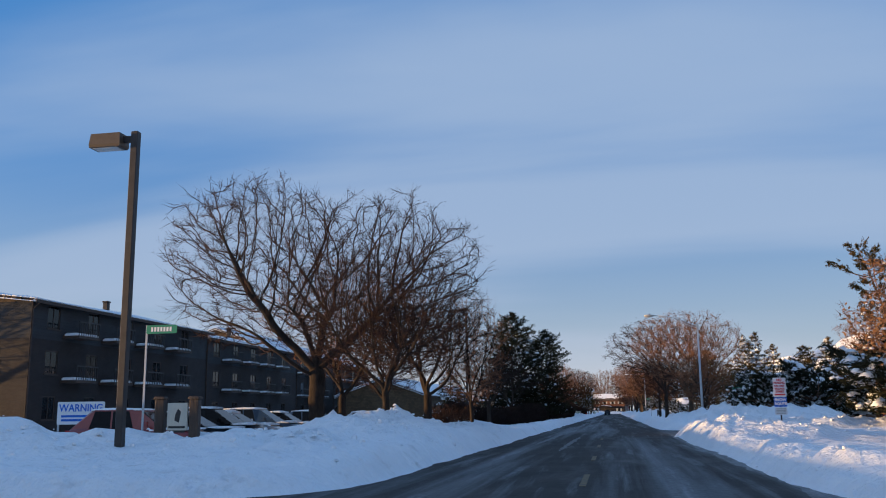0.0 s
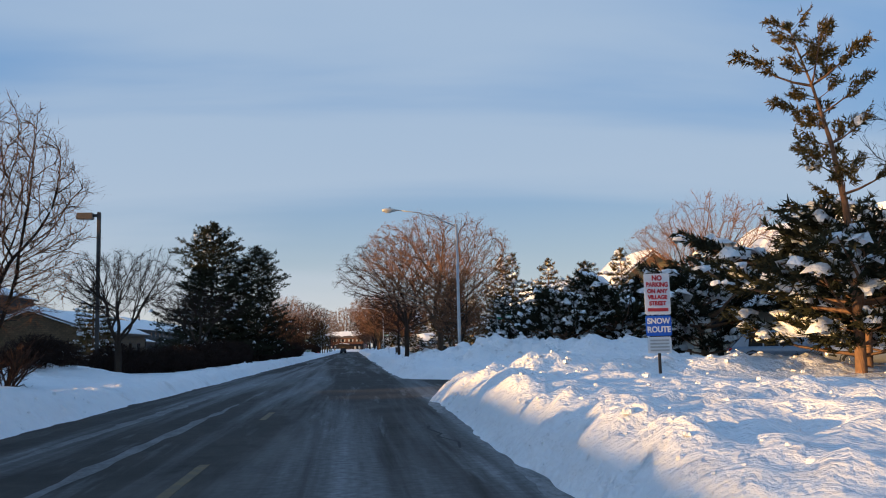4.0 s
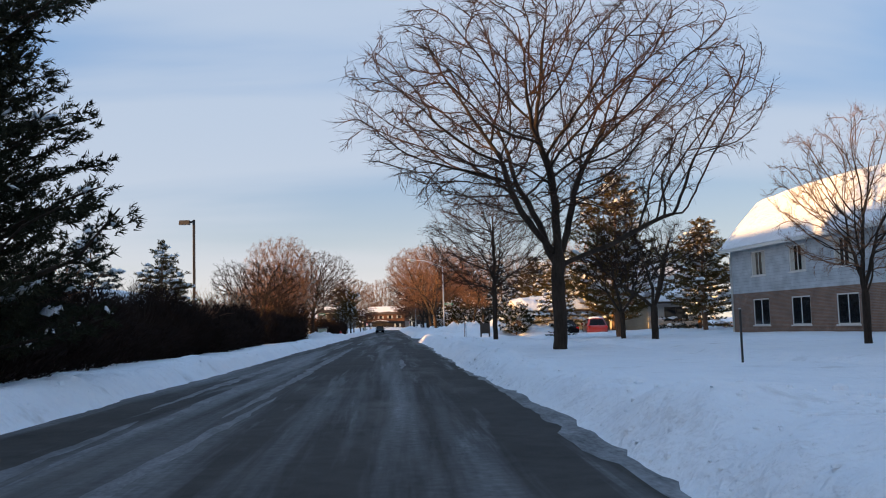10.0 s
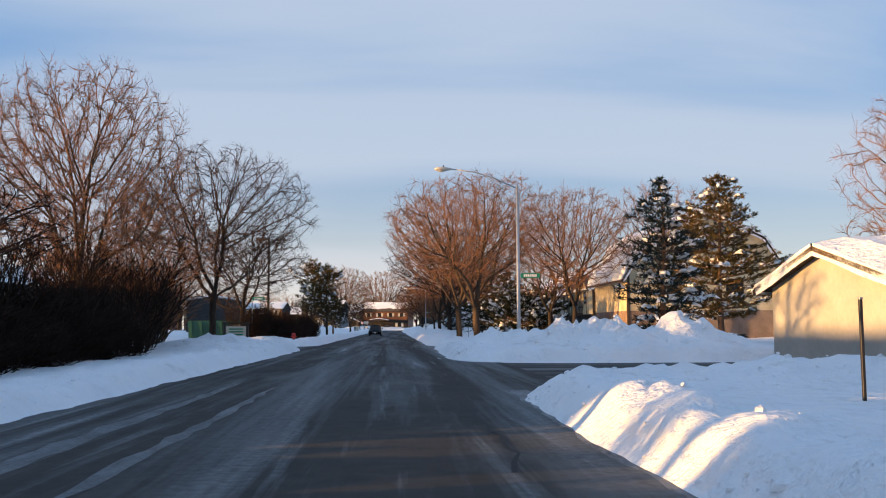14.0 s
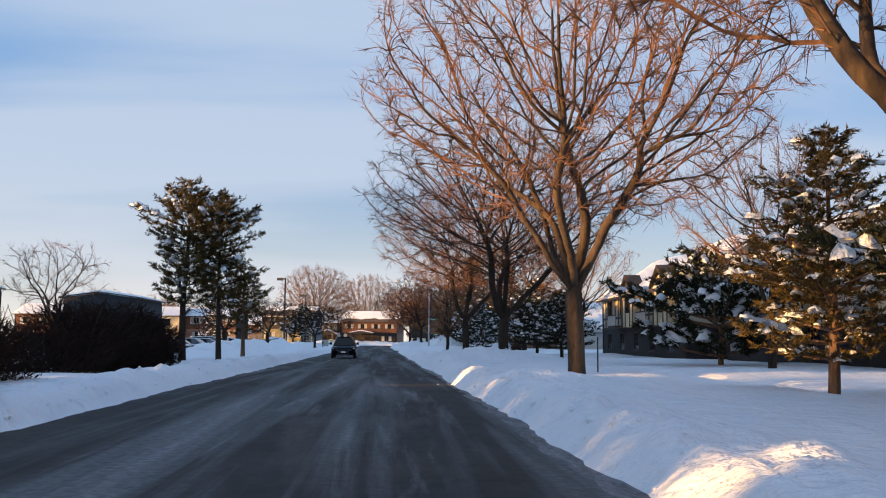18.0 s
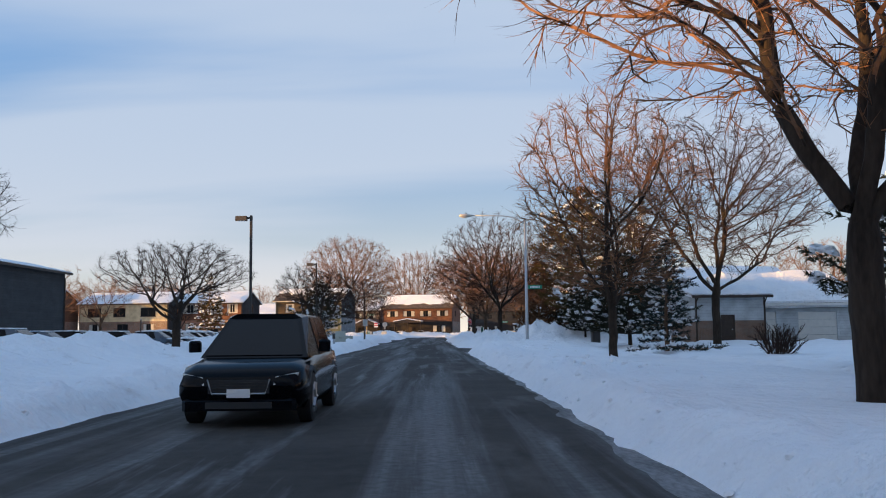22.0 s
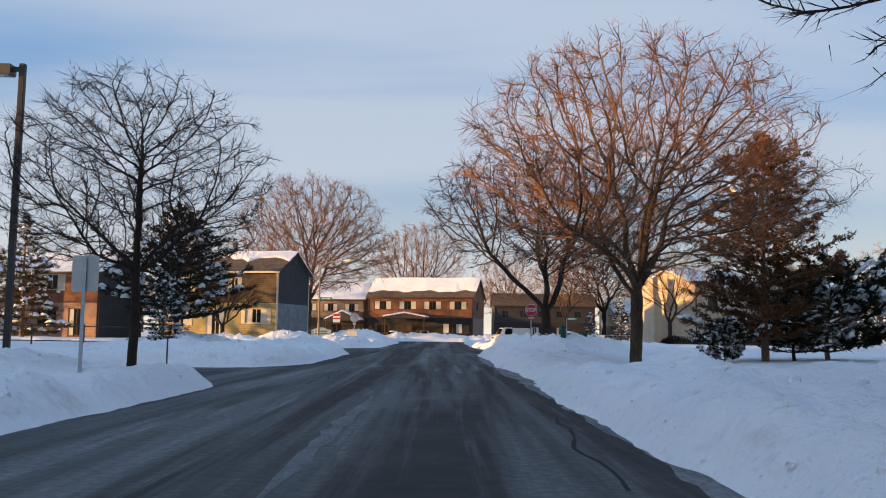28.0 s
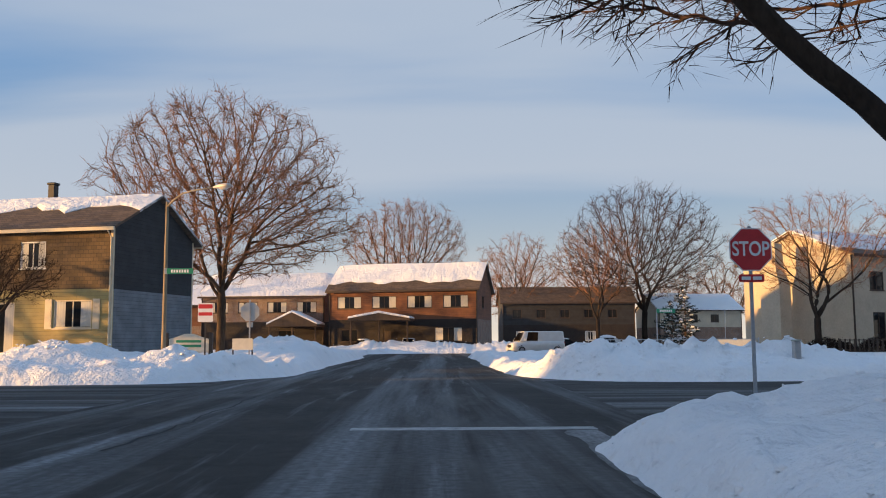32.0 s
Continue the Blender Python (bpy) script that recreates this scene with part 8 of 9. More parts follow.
# ---- lamps ----
def street_lamp(x, y, turn, label, pole_mat=GALV, h=8.1, curved=False, reach=3.3, z=None):
    """Tapered pole, upswept arm over the street (towards local -X), cobra head."""
    t = thing("street_lamp", label, "street lamp", x, y, ground_at(x, y) - 0.3 if z is None else z, turn, "street lamps")
    s = Shape()
    s.tube([(0, 0, -0.2), (0, 0, 0.5), (0, 0, h)], [0.115, 0.105, 0.062], 12)
    part("pole", s, pole_mat, t, smooth=True)
    s = Shape()
    s.tube([(0, 0, h), (0, 0, h + 0.05)], [0.075, 0.03], 10)
    part("pole_cap", s, GALV, t)
    if curved:
        pts = [(0, 0, h - 0.2), (-0.35, 0, h + 0.05), (-0.85, 0, h + 0.28), (-1.4, 0, h + 0.36), (-reach, 0, h + 0.40)]
        s = Shape()
        s.tube(pts, [0.045, 0.04, 0.036, 0.033, 0.03], 8)
        part("arm", s, pole_mat, t, smooth=True)
        tip = Vector((-reach, 0, h + 0.40))
    else:
        s = Shape()
        s.tube([(0, 0, h - 0.12), (-1.2, 0, h + 0.42), (-2.2, 0, h + 0.72), (-reach, 0, h + 0.86)], [0.04, 0.036, 0.033, 0.03], 8)
        part("arm", s, pole_mat, t, smooth=True)
        s = Shape()
        s.tube([(0, 0, h - 0.28), (-0.9, 0, h + 0.10), (-1.7, 0, h + 0.50)], 0.016, 6)
        part("brace", s, pole_mat, t)
        tip = Vector((-reach, 0, h + 0.86))
    s = Shape()
    secs = []
    for u, w, hh in ((0.0, 0.05, 0.05), (0.12, 0.08, 0.07), (0.28, 0.15, 0.12), (0.55, 0.19, 0.15), (0.78, 0.17, 0.13), (0.9, 0.08, 0.07)):
        secs.append([(tip.x - u, w * math.cos(k * math.pi / 4), tip.z + hh * (math.sin(k * math.pi / 4) * 0.8)) for k in range(8)])
    s.loft(secs)
    hd = part("lamp_head", s, LAMP_GREY, t, smooth=True)
    s = Shape()
    s.dome((tip.x - 0.55, 0, -(tip.z - 0.06)), 0.26, 0.15, 0.10, 10, 3)
    s.v = [(a, b, -c) for a, b, c in s.v]
    part("lens", s, LENS_GLASS, hd)
    s = Shape()
    s.disc((tip.x - 0.45, 0, tip.z + 0.15), (0, 0, 1), 0.035, 0.07, 8)
    part("photocell", s, BLACK_PLASTIC, hd)
    return t


LAMP = "galvanised steel street lamp with a cobra head over the street"
street_lamp(6.3, 24.2, 0, LAMP, h=8.1)
street_lamp(6.25, 150.5, 0, LAMP)
street_lamp(6.15, 276.0, 0, "galvanised street lamp with a curved arm over the street", curved=True)
street_lamp(-10.8, 372.8, 150, "timber-coloured lamp post with a curved arm", WOOD_POST, 7.2, True, 2.6)


def lot_lamp(x, y, h, label, turn=0.0):
    t = thing("lot_lamp", label, "street lamp", x, y, ground_at(x, y) - 0.25, turn, "car park lamps")
    s = Shape()
    s.soft_box(-0.085, 0.085, -0.085, 0.085, -0.2, h, 0.015)
    part("pole", s, DARK_STEEL, t)
    s = Shape()
    s.box(-0.30, -0.086, -0.05, 0.05, h - 0.24, h - 0.10)
    part("arm", s, DARK_STEEL, t)
    s = Shape()
    s.loft([[(-1.05, -0.19, h - 0.36), (-0.30, -0.19, h - 0.36), (-0.30, 0.19, h - 0.36), (-1.05, 0.19, h - 0.36)], [(-1.05, -0.21, h - 0.30), (-0.28, -0.21, h - 0.30), (-0.28, 0.21, h - 0.30), (-1.05, 0.21, h - 0.30)], [(-1.02, -0.19, h - 0.04), (-0.30, -0.19, h - 0.04), (-0.30, 0.19, h - 0.04), (-1.02, 0.19, h - 0.04)]])
    hd = part("lamp_box", s, LAMP_BRONZE, t)
    s = Shape()
    s.box(-0.98, -0.38, -0.15, 0.15, h - 0.375, h - 0.362)
    part("lens", s, LENS_GLASS, hd)
    return t


LOT = "dark square-post car park lamp with a box head"
for x, y, h in [(-11.2, -33.0, 7.3), (-12.1, 19.8, 8.2), (-10.3, 179.9, 8.7), (-12.0, 279.7, 8.6), (-12.6, 319.0, 9.5), (-14.3, 110.0, 9.5), (-33.0, 168.0, 8.9)]:
    lot_lamp(x, y, h, LOT)


# ---- signs ----
def sign_post(parent, h, mat=DARK_STEEL, r=0.032, low=-0.5):
    s = Shape()
    s.loft([[(-0.03, 0.02, low), (0.03, 0.02, low), (0.03, 0.05, low), (-0.03, 0.05, low)], [(-0.03, 0.02, h), (0.03, 0.02, h), (0.03, 0.05, h), (-0.03, 0.05, h)]])
    return part("post", s, mat, parent)


def plate(parent, name, x0, x1, z0, z1, mat, label="", y=0.0, back=None):
    s = Shape()
    r = min(0.04, (x1 - x0) / 6)
    out = []
    for cx, cz, a in ((x1 - r, z0 + r, -90), (x1 - r, z1 - r, 0), (x0 + r, z1 - r, 90), (x0 + r, z0 + r, 180)):
        for k in range(4):
            an = radians(a + 30 * k)
            out.append((cx + r * math.cos(an), cz + r * math.sin(an)))
    s.extrude(out, y - 0.004, y + 0.004)
    p = part(name, s, mat, parent, label)
    return p


def bars(parent, x0, x1, z, rows, hh, gap, mat, y=-0.009, ragged=0.0):
    """Plain strokes where the writing cannot be read."""
    for k in range(rows):
        s = Shape()
        cut = ragged * (k % 2) * (x1 - x0) / 2
        s.box(x0 + cut, x1 - cut, y - 0.003, y + 0.003, z - k * (hh + gap) - hh, z - k * (hh + gap))
        part("stroke", s, mat, parent)


def letters(parent, text, size, x, z, mat, y=-0.010, wide=1.0, turn=0.0):
    me = lettering(text, size, mat)
    ob = new("lettering", me)
    ob.parent = parent
    ob.location = (x, y, z)
    ob.scale = (wide, 1, 1)
    ob.rotation_euler = (0, 0, radians(turn))
    return ob


def street_name_sign(x, y, z, turn, w=1.0, h=0.26, post=0.0, group="street name signs"):
    t = thing("street_name_sign", "green street name sign with white strokes", "sign", x, y, z, turn, group)
    p = plate(t, "panel", 0.0, w, -h / 2, h / 2, SIGN_GREEN)
    for k in range(7):
        s = Shape()
        s.box(w * (0.16 + 0.1 * k), w * (0.16 + 0.1 * k) + w * 0.065, -0.010, -0.0045, -h * 0.26, h * 0.26)
        part("stroke", s, SIGN_WHITE, p)
    if post:
        sign_post(t, h / 2, GALV, low=-post)
    else:
        s = Shape()
        s.box(-0.1, 0.05, 0.005, 0.04, -h / 2, h / 2)
        part("bracket", s, GALV, t)
    return t


# snow route sign
t = thing("snow_route_sign", "white parking panel over blue snow route panel on dark post", "sign", 6.9, -6.9, 0.25, 8)
sign_post(t, 2.55, DARK_STEEL, low=-0.6)
p = plate(t, "parking_panel", -0.30, 0.30, 1.62, 2.50, SIGN_WHITE)
letters(p, "NO", 0.15, 0, 2.40, SIGN_RED)
letters(p, "PARKING", 0.135, 0, 2.26, SIGN_RED, wide=0.9)
letters(p, "ON ANY", 0.12, 0, 2.12, SIGN_RED)
letters(p, "VILLAGE", 0.12, 0, 1.99, SIGN_RED)
letters(p, "STREET", 0.12, 0, 1.86, SIGN_RED)
bars(p, -0.24, 0.24, 1.76, 1, 0.07, 0.0, SIGN_RED)
p = plate(t, "route_panel", -0.30, 0.30, 1.17, 1.60, SIGN_BLUE, y=0.003)
letters(p, "SNOW", 0.17, 0, 1.48, SIGN_WHITE, y=-0.008)
letters(p, "ROUTE", 0.17, 0, 1.30, SIGN_WHITE, y=-0.008)
p = plate(t, "small_panel", -0.28, 0.28, 0.80, 1.15, SIGN_WHITE)
bars(p, -0.22, 0.22, 1.09, 4, 0.035, 0.035, SIGN_BACK)

# stop sign
t = thing("stop_sign", "red octagonal stop sign with small red plate on steel post", "stop sign", 5.95, 351.2, 0.2, 2)
sign_post(t, 3.1, GALV, low=-0.5)


def octagon(r):
    return [(r * math.cos(radians(22.5 + 45 * k)) / math.cos(radians(22.5)), r * math.sin(radians(22.5 + 45 * k)) / math.cos(radians(22.5))) for k in range(8)]


s = Shape()
s.extrude([(a, b + 2.68) for a, b in octagon(0.38)], -0.004, 0.004)
p = part("border", s, SIGN_WHITE, t)
s = Shape()
s.extrude([(a, b + 2.68) for a, b in octagon(0.36)], -0.009, -0.0045)
face = part("face", s, SIGN_RED, t)
letters(face, "STOP", 0.36, 0, 2.68, SIGN_WHITE, y=-0.013, wide=0.78)
p = plate(t, "small_panel", -0.23, 0.23, 2.10, 2.24, SIGN_RED, "small red plate with pale strokes")
for k in range(2):
    s = Shape()
    s.box(-0.18 + 0.2 * k, -0.02 + 0.2 * k, -0.012, -0.0045, 2.14, 2.20)
    part("stroke", s, SIGN_WHITE, p)

# stop sign seen from behind across the crossing, with a low board before it
t = thing("stop_sign", "sunlit bare back of a stop sign on steel post", "stop sign", -7.9, 376.0, 0.3, 180)
sign_post(t, 2.9, GALV, low=-0.5)
s = Shape()
s.extrude([(a, b + 2.35) for a, b in octagon(0.42)], -0.004, 0.004)
part("face", s, SIGN_BACK, t)
plate(t, "small_panel", -0.14, 0.14, 1.65, 1.88, SIGN_BACK)
t = thing("notice_board", "small notice board on two posts in the snow", "sign", -8.0, 375.0, 0.2, 0)
plate(t, "panel", -0.45, 0.45, 0.75, 1.25, SIGN_CREAM)
for px in (-0.42, 0.42):
    s = Shape()
    s.box(px - 0.03, px + 0.03, 0.006, 0.05, -0.4, 1.2)
    part("post", s, DARK_STEEL, t)
t = thing("notice_board", "red and white notice on a short post by the lamp", "sign", -9.3, 373.6, 0.3, 0)
p = plate(t, "panel", -0.32, 0.32, 1.85, 2.65, SIGN_WHITE)
plate(p, "red_band", -0.30, 0.30, 2.42, 2.60, SIGN_RED, y=-0.006)
plate(p, "red_band", -0.30, 0.30, 2.12, 2.26, SIGN_RED, y=-0.006)
sign_post(t, 2.6, DARK_STEEL, low=-0.5)
t = thing("entrance_sign", "cream scroll-topped entrance sign on dark posts", "sign", -11.3, 378.5, 0.3, 0)
s = Shape()
s.extrude([(-0.95, 0.5), (0.95, 0.5), (0.95, 1.15), (0.6, 1.25), (0.2, 1.4), (-0.2, 1.4), (-0.6, 1.25), (-0.95, 1.15)], -0.03, 0.03)
p = part("panel", s, SIGN_CREAM, t)
bars(p, -0.6, 0.6, 1.1, 2, 0.12, 0.1, SIGN_GREEN, y=-0.035)
for px in (-1.05, 1.05):
    s = Shape()
    s.soft_box(px - 0.09, px + 0.09, -0.09, 0.09, -0.4, 1.45, 0.02)
    part("post", s, DARK_STEEL, t)
street_name_sign(-10.72, 372.7, 4.25, 0, 1.1, 0.24)
street_name_sign(6.36, 150.42, 3.85, 0, 0.98, 0.24)
street_name_sign(6.25, 275.93, 4.05, 0, 0.9, 0.24)
street_name_sign(9.5, 30.5, 3.1, 0, 1.2, 0.26, post=3.6)
street_name_sign(-14.6, -26.0, 3.9, 0, 1.0, 0.26, post=4.4)
street_name_sign(-10.4, 172.2, 3.4, 0, 0.9, 0.24, post=3.9)
street_name_sign(13.6, 388.0, 3.0, 0, 1.1, 0.26, post=3.6)
# yellow sign on edge, and low white bench board, across on the right
t = thing("warning_sign", "narrow yellow sign turned edge-on on a post", "sign", 17.0, 386.0, 0.3, 70)
s = Shape()
s.extrude([(0, 1.5), (0.45, 2.1), (0, 2.7), (-0.45, 2.1)], -0.004, 0.004)
part("panel", s, SIGN_CREAM, t)
sign_post(t, 2.7, GALV, low=-0.5)
t = thing("board_sign", "long cream board sign low in the snow", "sign", 14.8, 378.0, 0.35, 0)
s = Shape()
s.soft_box(-0.95, 0.95, -0.08, 0.08, 0.25, 0.95, 0.03)
part("panel", s, SIGN_CREAM, t)
for px in (-0.8, 0.8):
    s = Shape()
    s.box(px - 0.05, px + 0.05, -0.04, 0.04, -0.4, 0.26)
    part("post", s, DARK_STEEL, t)
# back of a square sign by the left driveway
t = thing("square_sign", "bare metal back of a square sign on a post", "sign", -6.45, 309.0, 0.25, 180)
sign_post(t, 2.3, GALV, low=-0.5)
plate(t, "panel", -0.24, 0.24, 1.70, 2.35, SIGN_BACK)
for x, y, h in [(-12.0, 322.8, 1.2), (-9.1, 322.8, 1.2), (8.0, 64.0, 1.2), (6.0, 117.3, 1.3), (6.47, 158.0, 1.9), (9.67, 212.0, 1.3), (5.9, 114.7, 1.1), (7.6, 196.2, 1.2), (-12.6, 259.0, 1.0)]:
    t = thing("marker_post", "thin dark marker post standing in the snow", "post", x, y, ground_at(x, y), 0, "marker posts")
    s = Shape()
    s.soft_box(-0.022, 0.022, -0.022, 0.022, -0.4, h, 0.006)
    part("post", s, DARK_STEEL, t)
    s = Shape()
    s.soft_box(-0.028, 0.028, -0.028, 0.028, h, h + 0.03, 0.006)
    part("cap", s, GALV, t)
# warning sign by the first corner
t = thing("warning_board", "pale warning notice on posts in the snow bank", "sign", -19.5, -21.5, 0.5, 10)
p = plate(t, "panel", -0.85, 0.85, 0.55, 1.35, SIGN_WHITE)
letters(p, "WARNING", 0.36, 0, 1.12, SIGN_BLUE, wide=0.9)
bars(p, -0.7, 0.7, 0.88, 2, 0.08, 0.06, SIGN_BLUE)
for px in (-0.8, 0.8):
    s = Shape()
    s.box(px - 0.03, px + 0.03, 0.006, 0.05, -0.5, 1.3)
    part("post", s, GALV, t)
# entrance kiosk sign between posts
t = thing("entrance_sign", "framed cream sign between two dark brown capped posts", "sign", -10.9, -31.0, 0.35, 6)
for px in (-0.42, 0.42):
    s = Shape()
    s.soft_box(px - 0.11, px + 0.11, -0.11, 0.11, -0.4, 1.35, 0.02)
    po = part("post", s, WOOD_DARK, t)
    s = Shape()
    s.soft_box(px - 0.14, px + 0.14, -0.14, 0.14, 1.35, 1.41, 0.03)
    part("cap", s, WOOD_DARK, po)
s = Shape()
s.box(-0.24, 0.24, -0.04, 0.04, 0.62, 1.26)
p = part("panel", s, SIGN_CREAM, t)
s = Shape()
s.extrude([(-0.06, 0.85), (0.05, 0.80), (0.09, 1.05), (0.02, 1.12), (-0.04, 1.0)], -0.05, -0.041)
part("emblem", s, DARK_STEEL, p)
bars(p, -0.2, 0.2, 0.72, 2, 0.05, 0.05, DARK_STEEL, y=-0.045)

# ---- street furniture ----
# utility cabinets on the left
for x, y, w, d, h, turn in [(-8.05, 300.2, 0.95, 0.6, 1.30, 8), (-7.6, 303.9, 0.70, 0.6, 0.85, 4)]:
    t = thing("utility_cabinet", "pale green metal utility cabinet in the snow", "cabinet", x, y, 0.15, turn, "utility cabinets")
    s = Shape()
    s.soft_box(-w / 2, w / 2, -d / 2, d / 2, -0.2, h, 0.02)
    part("body", s, CABINET_GREEN, t)
    for sx in (-1, 1):
        s = Shape()
        s.box(min(sx * 0.01, sx * (w / 2 - 0.03)), max(sx * 0.01, sx * (w / 2 - 0.03)), -d / 2 - 0.015, -d / 2 - 0.001, 0.05, h - 0.06)
        dr = part("door", s, CABINET_GREEN, t)
        s = Shape()
        s.box(sx * 0.06 - 0.02, sx * 0.06 + 0.02, -d / 2 - 0.04, -d / 2 - 0.016, h * 0.5, h * 0.5 + 0.12)
        part("handle", s, DARK_STEEL, dr)
t = thing("pedestal", "weathered metal meter pedestal on a post", "post", -8.1, 295.4, 0.2, 0)
s = Shape()
s.soft_box(-0.1, 0.1, -0.1, 0.1, -0.3, 1.1, 0.02)
part("post", s, GALV, t)
s = Shape()
s.soft_box(-0.12, 0.12, -0.14, -0.101, 0.6, 1.05, 0.02)
part("meter", s, DARK_STEEL, t)
for x, y, h in [(7.45, 346.9, 0.85), (9.0, 348.6, 0.8)]:
    t = thing("utility_pedestal", "green plastic utility pedestal in the snow", "post", x, y, ground_at(x, y) - 0.1, 6, "utility pedestals")
    s = Shape()
    s.soft_box(-0.16, 0.16, -0.14, 0.14, -0.3, h, 0.04)
    part("body", s, DUMPSTER_GREEN, t)
    s = Shape()
    s.soft_box(-0.18, 0.18, -0.16, 0.16, h, h + 0.10, 0.06)
    part("lid", s, DUMPSTER_GREEN, t)
# hydrant
t = thing("fire_hydrant", "red fire hydrant half buried in snow", "hydrant", -7.3, 171.8, 0.2, 0)
s = Shape()
s.tube([(0, 0, -0.2), (0, 0, 0.06), (0, 0, 0.08), (0, 0, 0.5), (0, 0, 0.56), (0, 0, 0.66), (0, 0, 0.70)], [0.15, 0.15, 0.11, 0.11, 0.15, 0.11, 0.03], 14)
part("barrel", s, HYDRANT_RED, t, smooth=False)
for sx in (-1, 1):
    s = Shape()
    s.disc((sx * 0.15, 0, 0.42), (1, 0, 0), 0.055, 0.12, 10)
    part("nozzle", s, HYDRANT_RED, t)
s = Shape()
s.disc((0, -0.15, 0.38), (0, 1, 0), 0.075, 0.12, 10)
part("nozzle", s, HYDRANT_RED, t)
# green enclosure, board and board sign near the left side street
t = thing("refuse_container", "dark green steel refuse container behind the snow", "container", -14.0, 180.5, 0.1, 3)
s = Shape()
s.loft([[(-2.6, -1.1, 0), (2.6, -1.1, 0), (2.6, 1.1, 0), (-2.6, 1.1, 0)], [(-2.7, -1.2, 1.75), (2.7, -1.2, 1.75), (2.7, 1.2, 1.75), (-2.7, 1.2, 1.75)]])
part("body", s, DUMPSTER_GREEN, t)
for k in range(7):
    s = Shape()
    s.box(-2.4 + k * 0.8 - 0.05, -2.4 + k * 0.8 + 0.05, -1.27, -1.16, 0.1, 1.7)
    part("rib", s, DUMPSTER_GREEN, t)
s = Shape()
s.box(1.0, 1.8, -1.32, -1.285, 0.55, 1.45)
p = part("notice", s, SIGN_WHITE, t, "white notice sheet")
bars(p, 1.15, 1.65, 1.2, 3, 0.08, 0.1, SIGN_BACK, y=-1.325)
t = thing("sale_board", "pale real-estate board hung between dark posts", "sign", -8.6, 155.3, 0.25, -8)
for px in (-0.65, 0.65):
    s = Shape()
    s.soft_box(px - 0.06, px + 0.06, -0.06, 0.06, -0.4, 1.35, 0.02)
    part("post", s, DARK_STEEL, t)
s = Shape()
s.box(-0.75, 0.75, -0.04, 0.04, 1.22, 1.30)
part("rail", s, DARK_STEEL, t)
s = Shape()
s.box(-0.55, 0.55, -0.02, 0.02, 0.55, 1.12)
p = part("panel", s, SIGN_CREAM, t)
bars(p, -0.4, 0.4, 1.0, 3, 0.07, 0.08, SIGN_GREEN, y=-0.026)
t = thing("sale_board", "dark wooden board sign on two posts in the snow", "sign", 7.2, 112.5, 0.25, -10)
for px in (-0.32, 0.32):
    s = Shape()
    s.soft_box(px - 0.06, px + 0.06, -0.06, 0.06, -0.4, 1.25, 0.02)
    part("post", s, WOOD_DARK, t)
s = Shape()
s.soft_box(-0.26, 0.26, -0.04, 0.04, 0.35, 1.15, 0.02)
part("panel", s, WOOD_DARK, t)
t = thing("litter_bin", "dark square litter bin in the snow", "bin", 11.0, 278.9, 0.25, 0)
s = Shape()
s.soft_box(-0.28, 0.28, -0.28, 0.28, -0.2, 0.95, 0.04)
part("body", s, DARK_STEEL, t)
s = Shape()
s.soft_box(-0.31, 0.31, -0.31, 0.31, 0.952, 1.06, 0.05)
part("lid", s, DARK_STEEL, t)
for x, y, h in [(9.6, 353.2, 1.25), (11.6, 352.4, 1.2), (12.6, 365.6, 0.7)]:
    t = thing("utility_pedestal", "weathered grey-green utility pedestal in the snow", "post", x, y, ground_at(x, y) - 0.1, 0, "utility pedestals")
    s = Shape()
    s.soft_box(-0.12, 0.12, -0.12, 0.12, -0.2, h, 0.03)
    part("body", s, GALV, t)
    s = Shape()
    s.soft_box(-0.14, 0.14, -0.14, 0.14, h, h + 0.06, 0.03)
    part("cap", s, CABINET_GREEN, t)


def fence(x0, y0, x1, y1, h, step, label, mat=GALV, pickets=True):
    """A fence of posts, rails and pickets from point to point."""
    L = math.hypot(x1 - x0, y1 - y0)
    t = thing("fence", label, "fence", x0, y0, 0.3, math.degrees(math.atan2(y1 - y0, x1 - x0)), "fences")
    n = int(L / step)
    for k in range(n + 1):
        s = Shape()
        s.soft_box(k * L / n - 0.04, k * L / n + 0.04, -0.04, 0.04, -0.4, h + 0.05, 0.01)
        part("post", s, mat, t)
    for zz in (0.25, h - 0.08):
        s = Shape()
        s.box(0, L, -0.02, 0.02, zz - 0.03, zz + 0.03)
        part("rail", s, mat, t)
    if pickets:
        for k in range(min(120, int(L / 0.3))):
            s = Shape()
            s.box(k * 0.3 + 0.05, k * 0.3 + 0.15, -0.035, -0.021, -0.2, h)
            part("picket", s, mat, t)
    return t


fence(28.0, 396.0, 40.0, 394.0, 1.0, 2.4, "dark timber rail fence with snow on it", WOOD_DARK)
fence(12.0, 402.0, 24.0, 400.0, 1.1, 2.6, "thin metal fence beyond the crossing", GALV, False)
fence(-58.0, 346.0, -18.0, 346.0, 1.2, 3.0, "low dark fence behind the car park", WOOD_DARK, False)


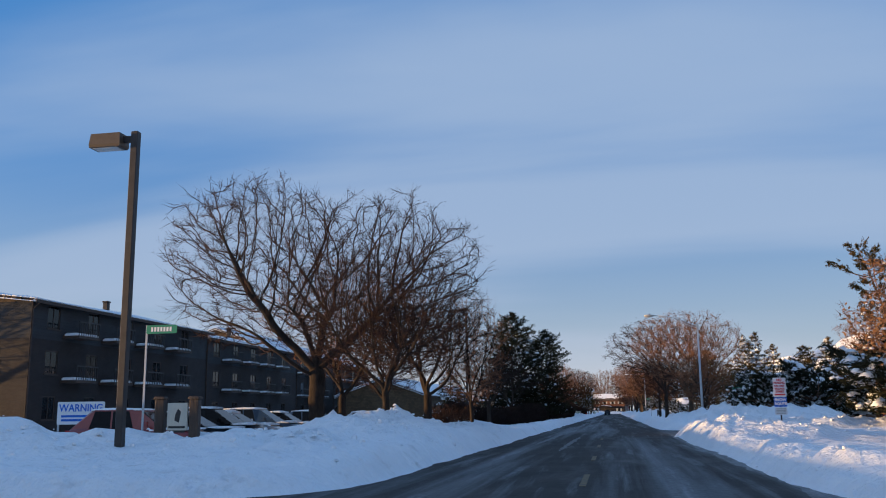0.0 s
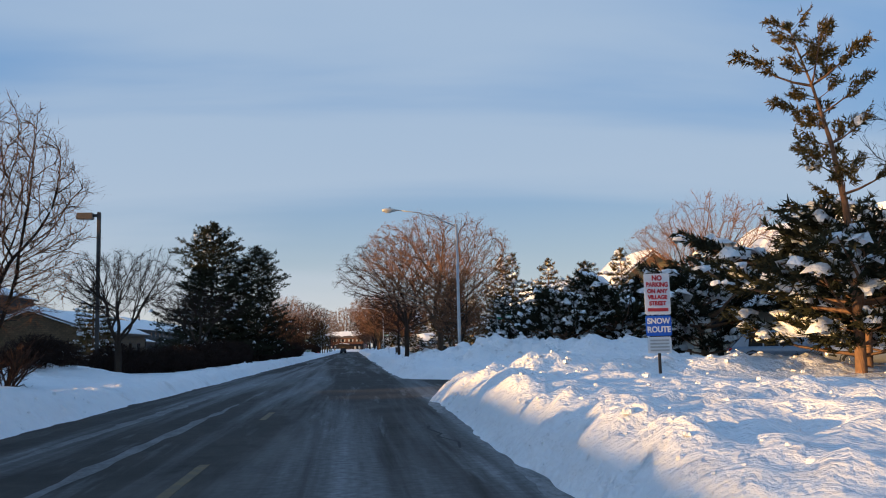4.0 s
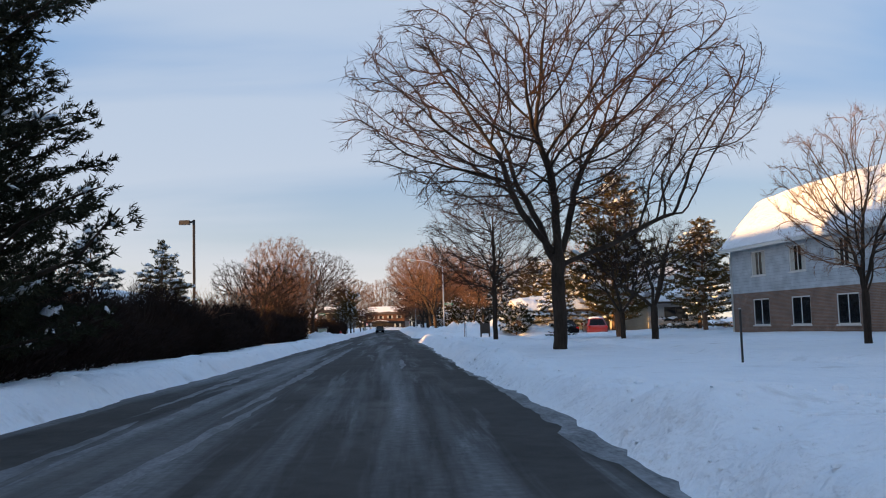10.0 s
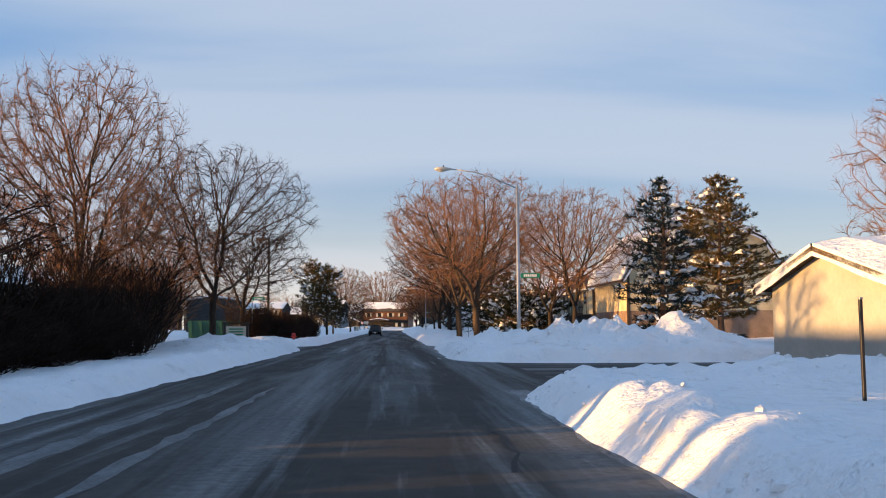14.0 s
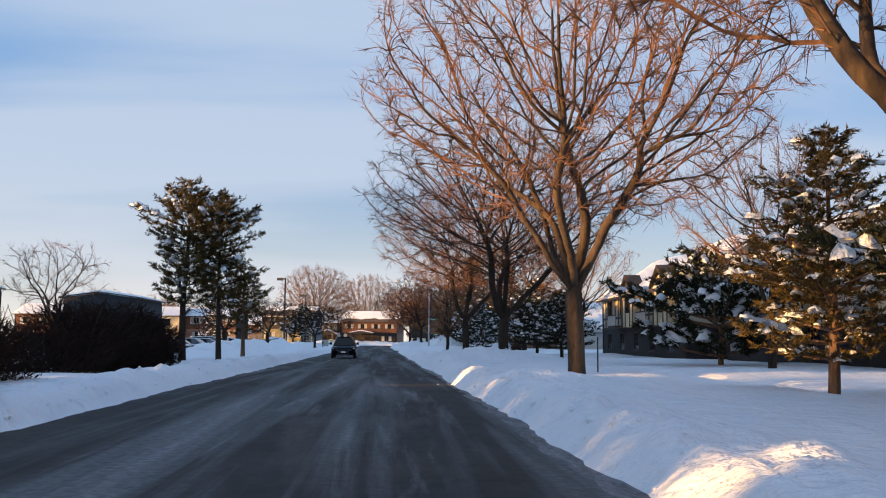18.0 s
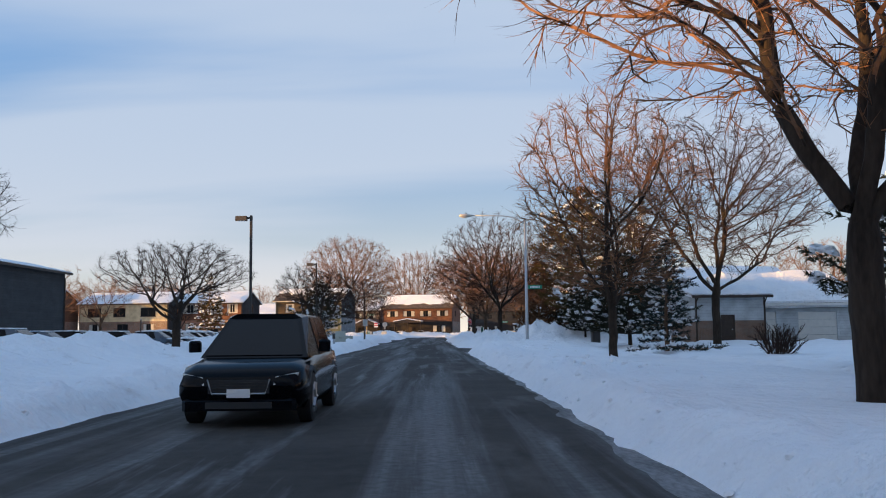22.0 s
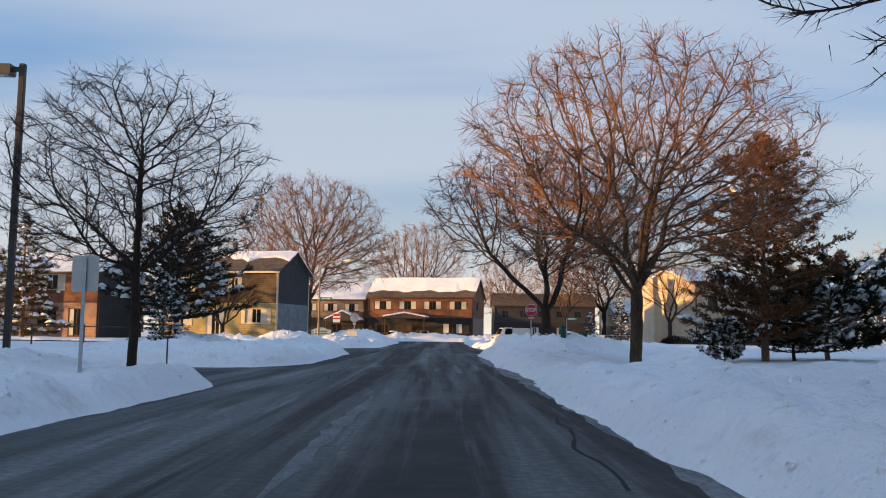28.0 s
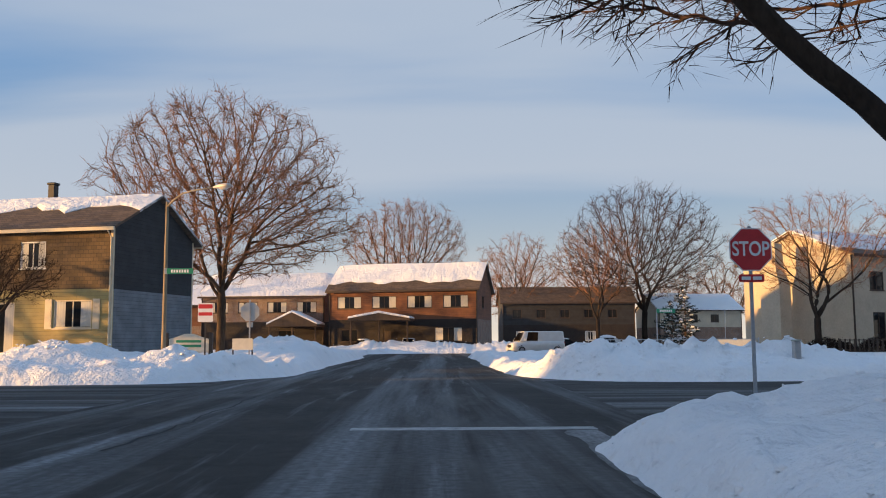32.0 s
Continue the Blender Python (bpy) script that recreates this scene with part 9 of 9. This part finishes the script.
# ---- play equipment beside the house past the crossing ----
t = thing("playset", "timber climbing tower with green roof, slide and swing beam", "playset", 44.5, 409.0, 0.3, 12)
for px, py in ((-0.75, -0.75), (0.75, -0.75), (-0.75, 0.75), (0.75, 0.75)):
    s = Shape()
    s.soft_box(px - 0.06, px + 0.06, py - 0.06, py + 0.06, -0.4, 2.6, 0.015)
    part("post", s, WOOD_POST, t)
s = Shape()
s.box(-0.85, 0.85, -0.85, 0.85, 1.30, 1.40)
part("deck", s, WOOD_POST, t)
s = Shape()
s.extrude([(-1.05, 2.55), (0, 3.35), (1.05, 2.55), (1.05, 2.48), (0, 3.26), (-1.05, 2.48)], -1.0, 1.0)
part("roof", s, DUMPSTER_GREEN, t, "green pitched canopy")
for k in range(5):
    s = Shape()
    s.box(-0.3, 0.3, -0.95, -0.87, 0.15 + k * 0.26, 0.21 + k * 0.26)
    part("rung", s, WOOD_POST, t)
s = Shape()
s.loft([[(0.85, -0.25, 1.36), (0.85, 0.25, 1.36), (0.85, 0.25, 1.42), (0.85, -0.25, 1.42)], [(1.9, -0.25, 0.62), (1.9, 0.25, 0.62), (1.9, 0.25, 0.68), (1.9, -0.25, 0.68)], [(2.7, -0.25, 0.2), (2.7, 0.25, 0.2), (2.7, 0.25, 0.26), (2.7, -0.25, 0.26)]])
part("slide", s, DUMPSTER_GREEN, t, "green plastic slide")
s = Shape()
s.soft_box(-4.2, -0.81, -0.07, 0.07, 2.2, 2.36, 0.02)
part("swing_beam", s, WOOD_POST, t)
for py in (-1.1, 1.1):
    s = Shape()
    s.tube([(-4.0, 0, 2.3), (-4.3, py, -0.2)], 0.06, 6)
    part("brace", s, WOOD_POST, t)
for px in (-2.0, -3.1):
    s = Shape()
    s.box(px - 0.25, px + 0.25, -0.09, 0.09, 0.55, 0.59)
    sw = part("swing_seat", s, BLACK_PLASTIC, t)
    for ex in (-0.22, 0.22):
        s = Shape()
        s.tube([(px + ex, 0, 0.58), (px + ex, 0, 2.21)], 0.012, 4)
        part("chain", s, GALV, sw)
for k in range(5):
    planted("clipped_hedge", HEDGE_MESH[k % 2], "low clipped hedge dusted with snow before the house", 27.5 + 3.6 * k, 396.5 - 0.3 * k, 0, 0.7, 0.5, 0.55, "crown", "hedge before the house")
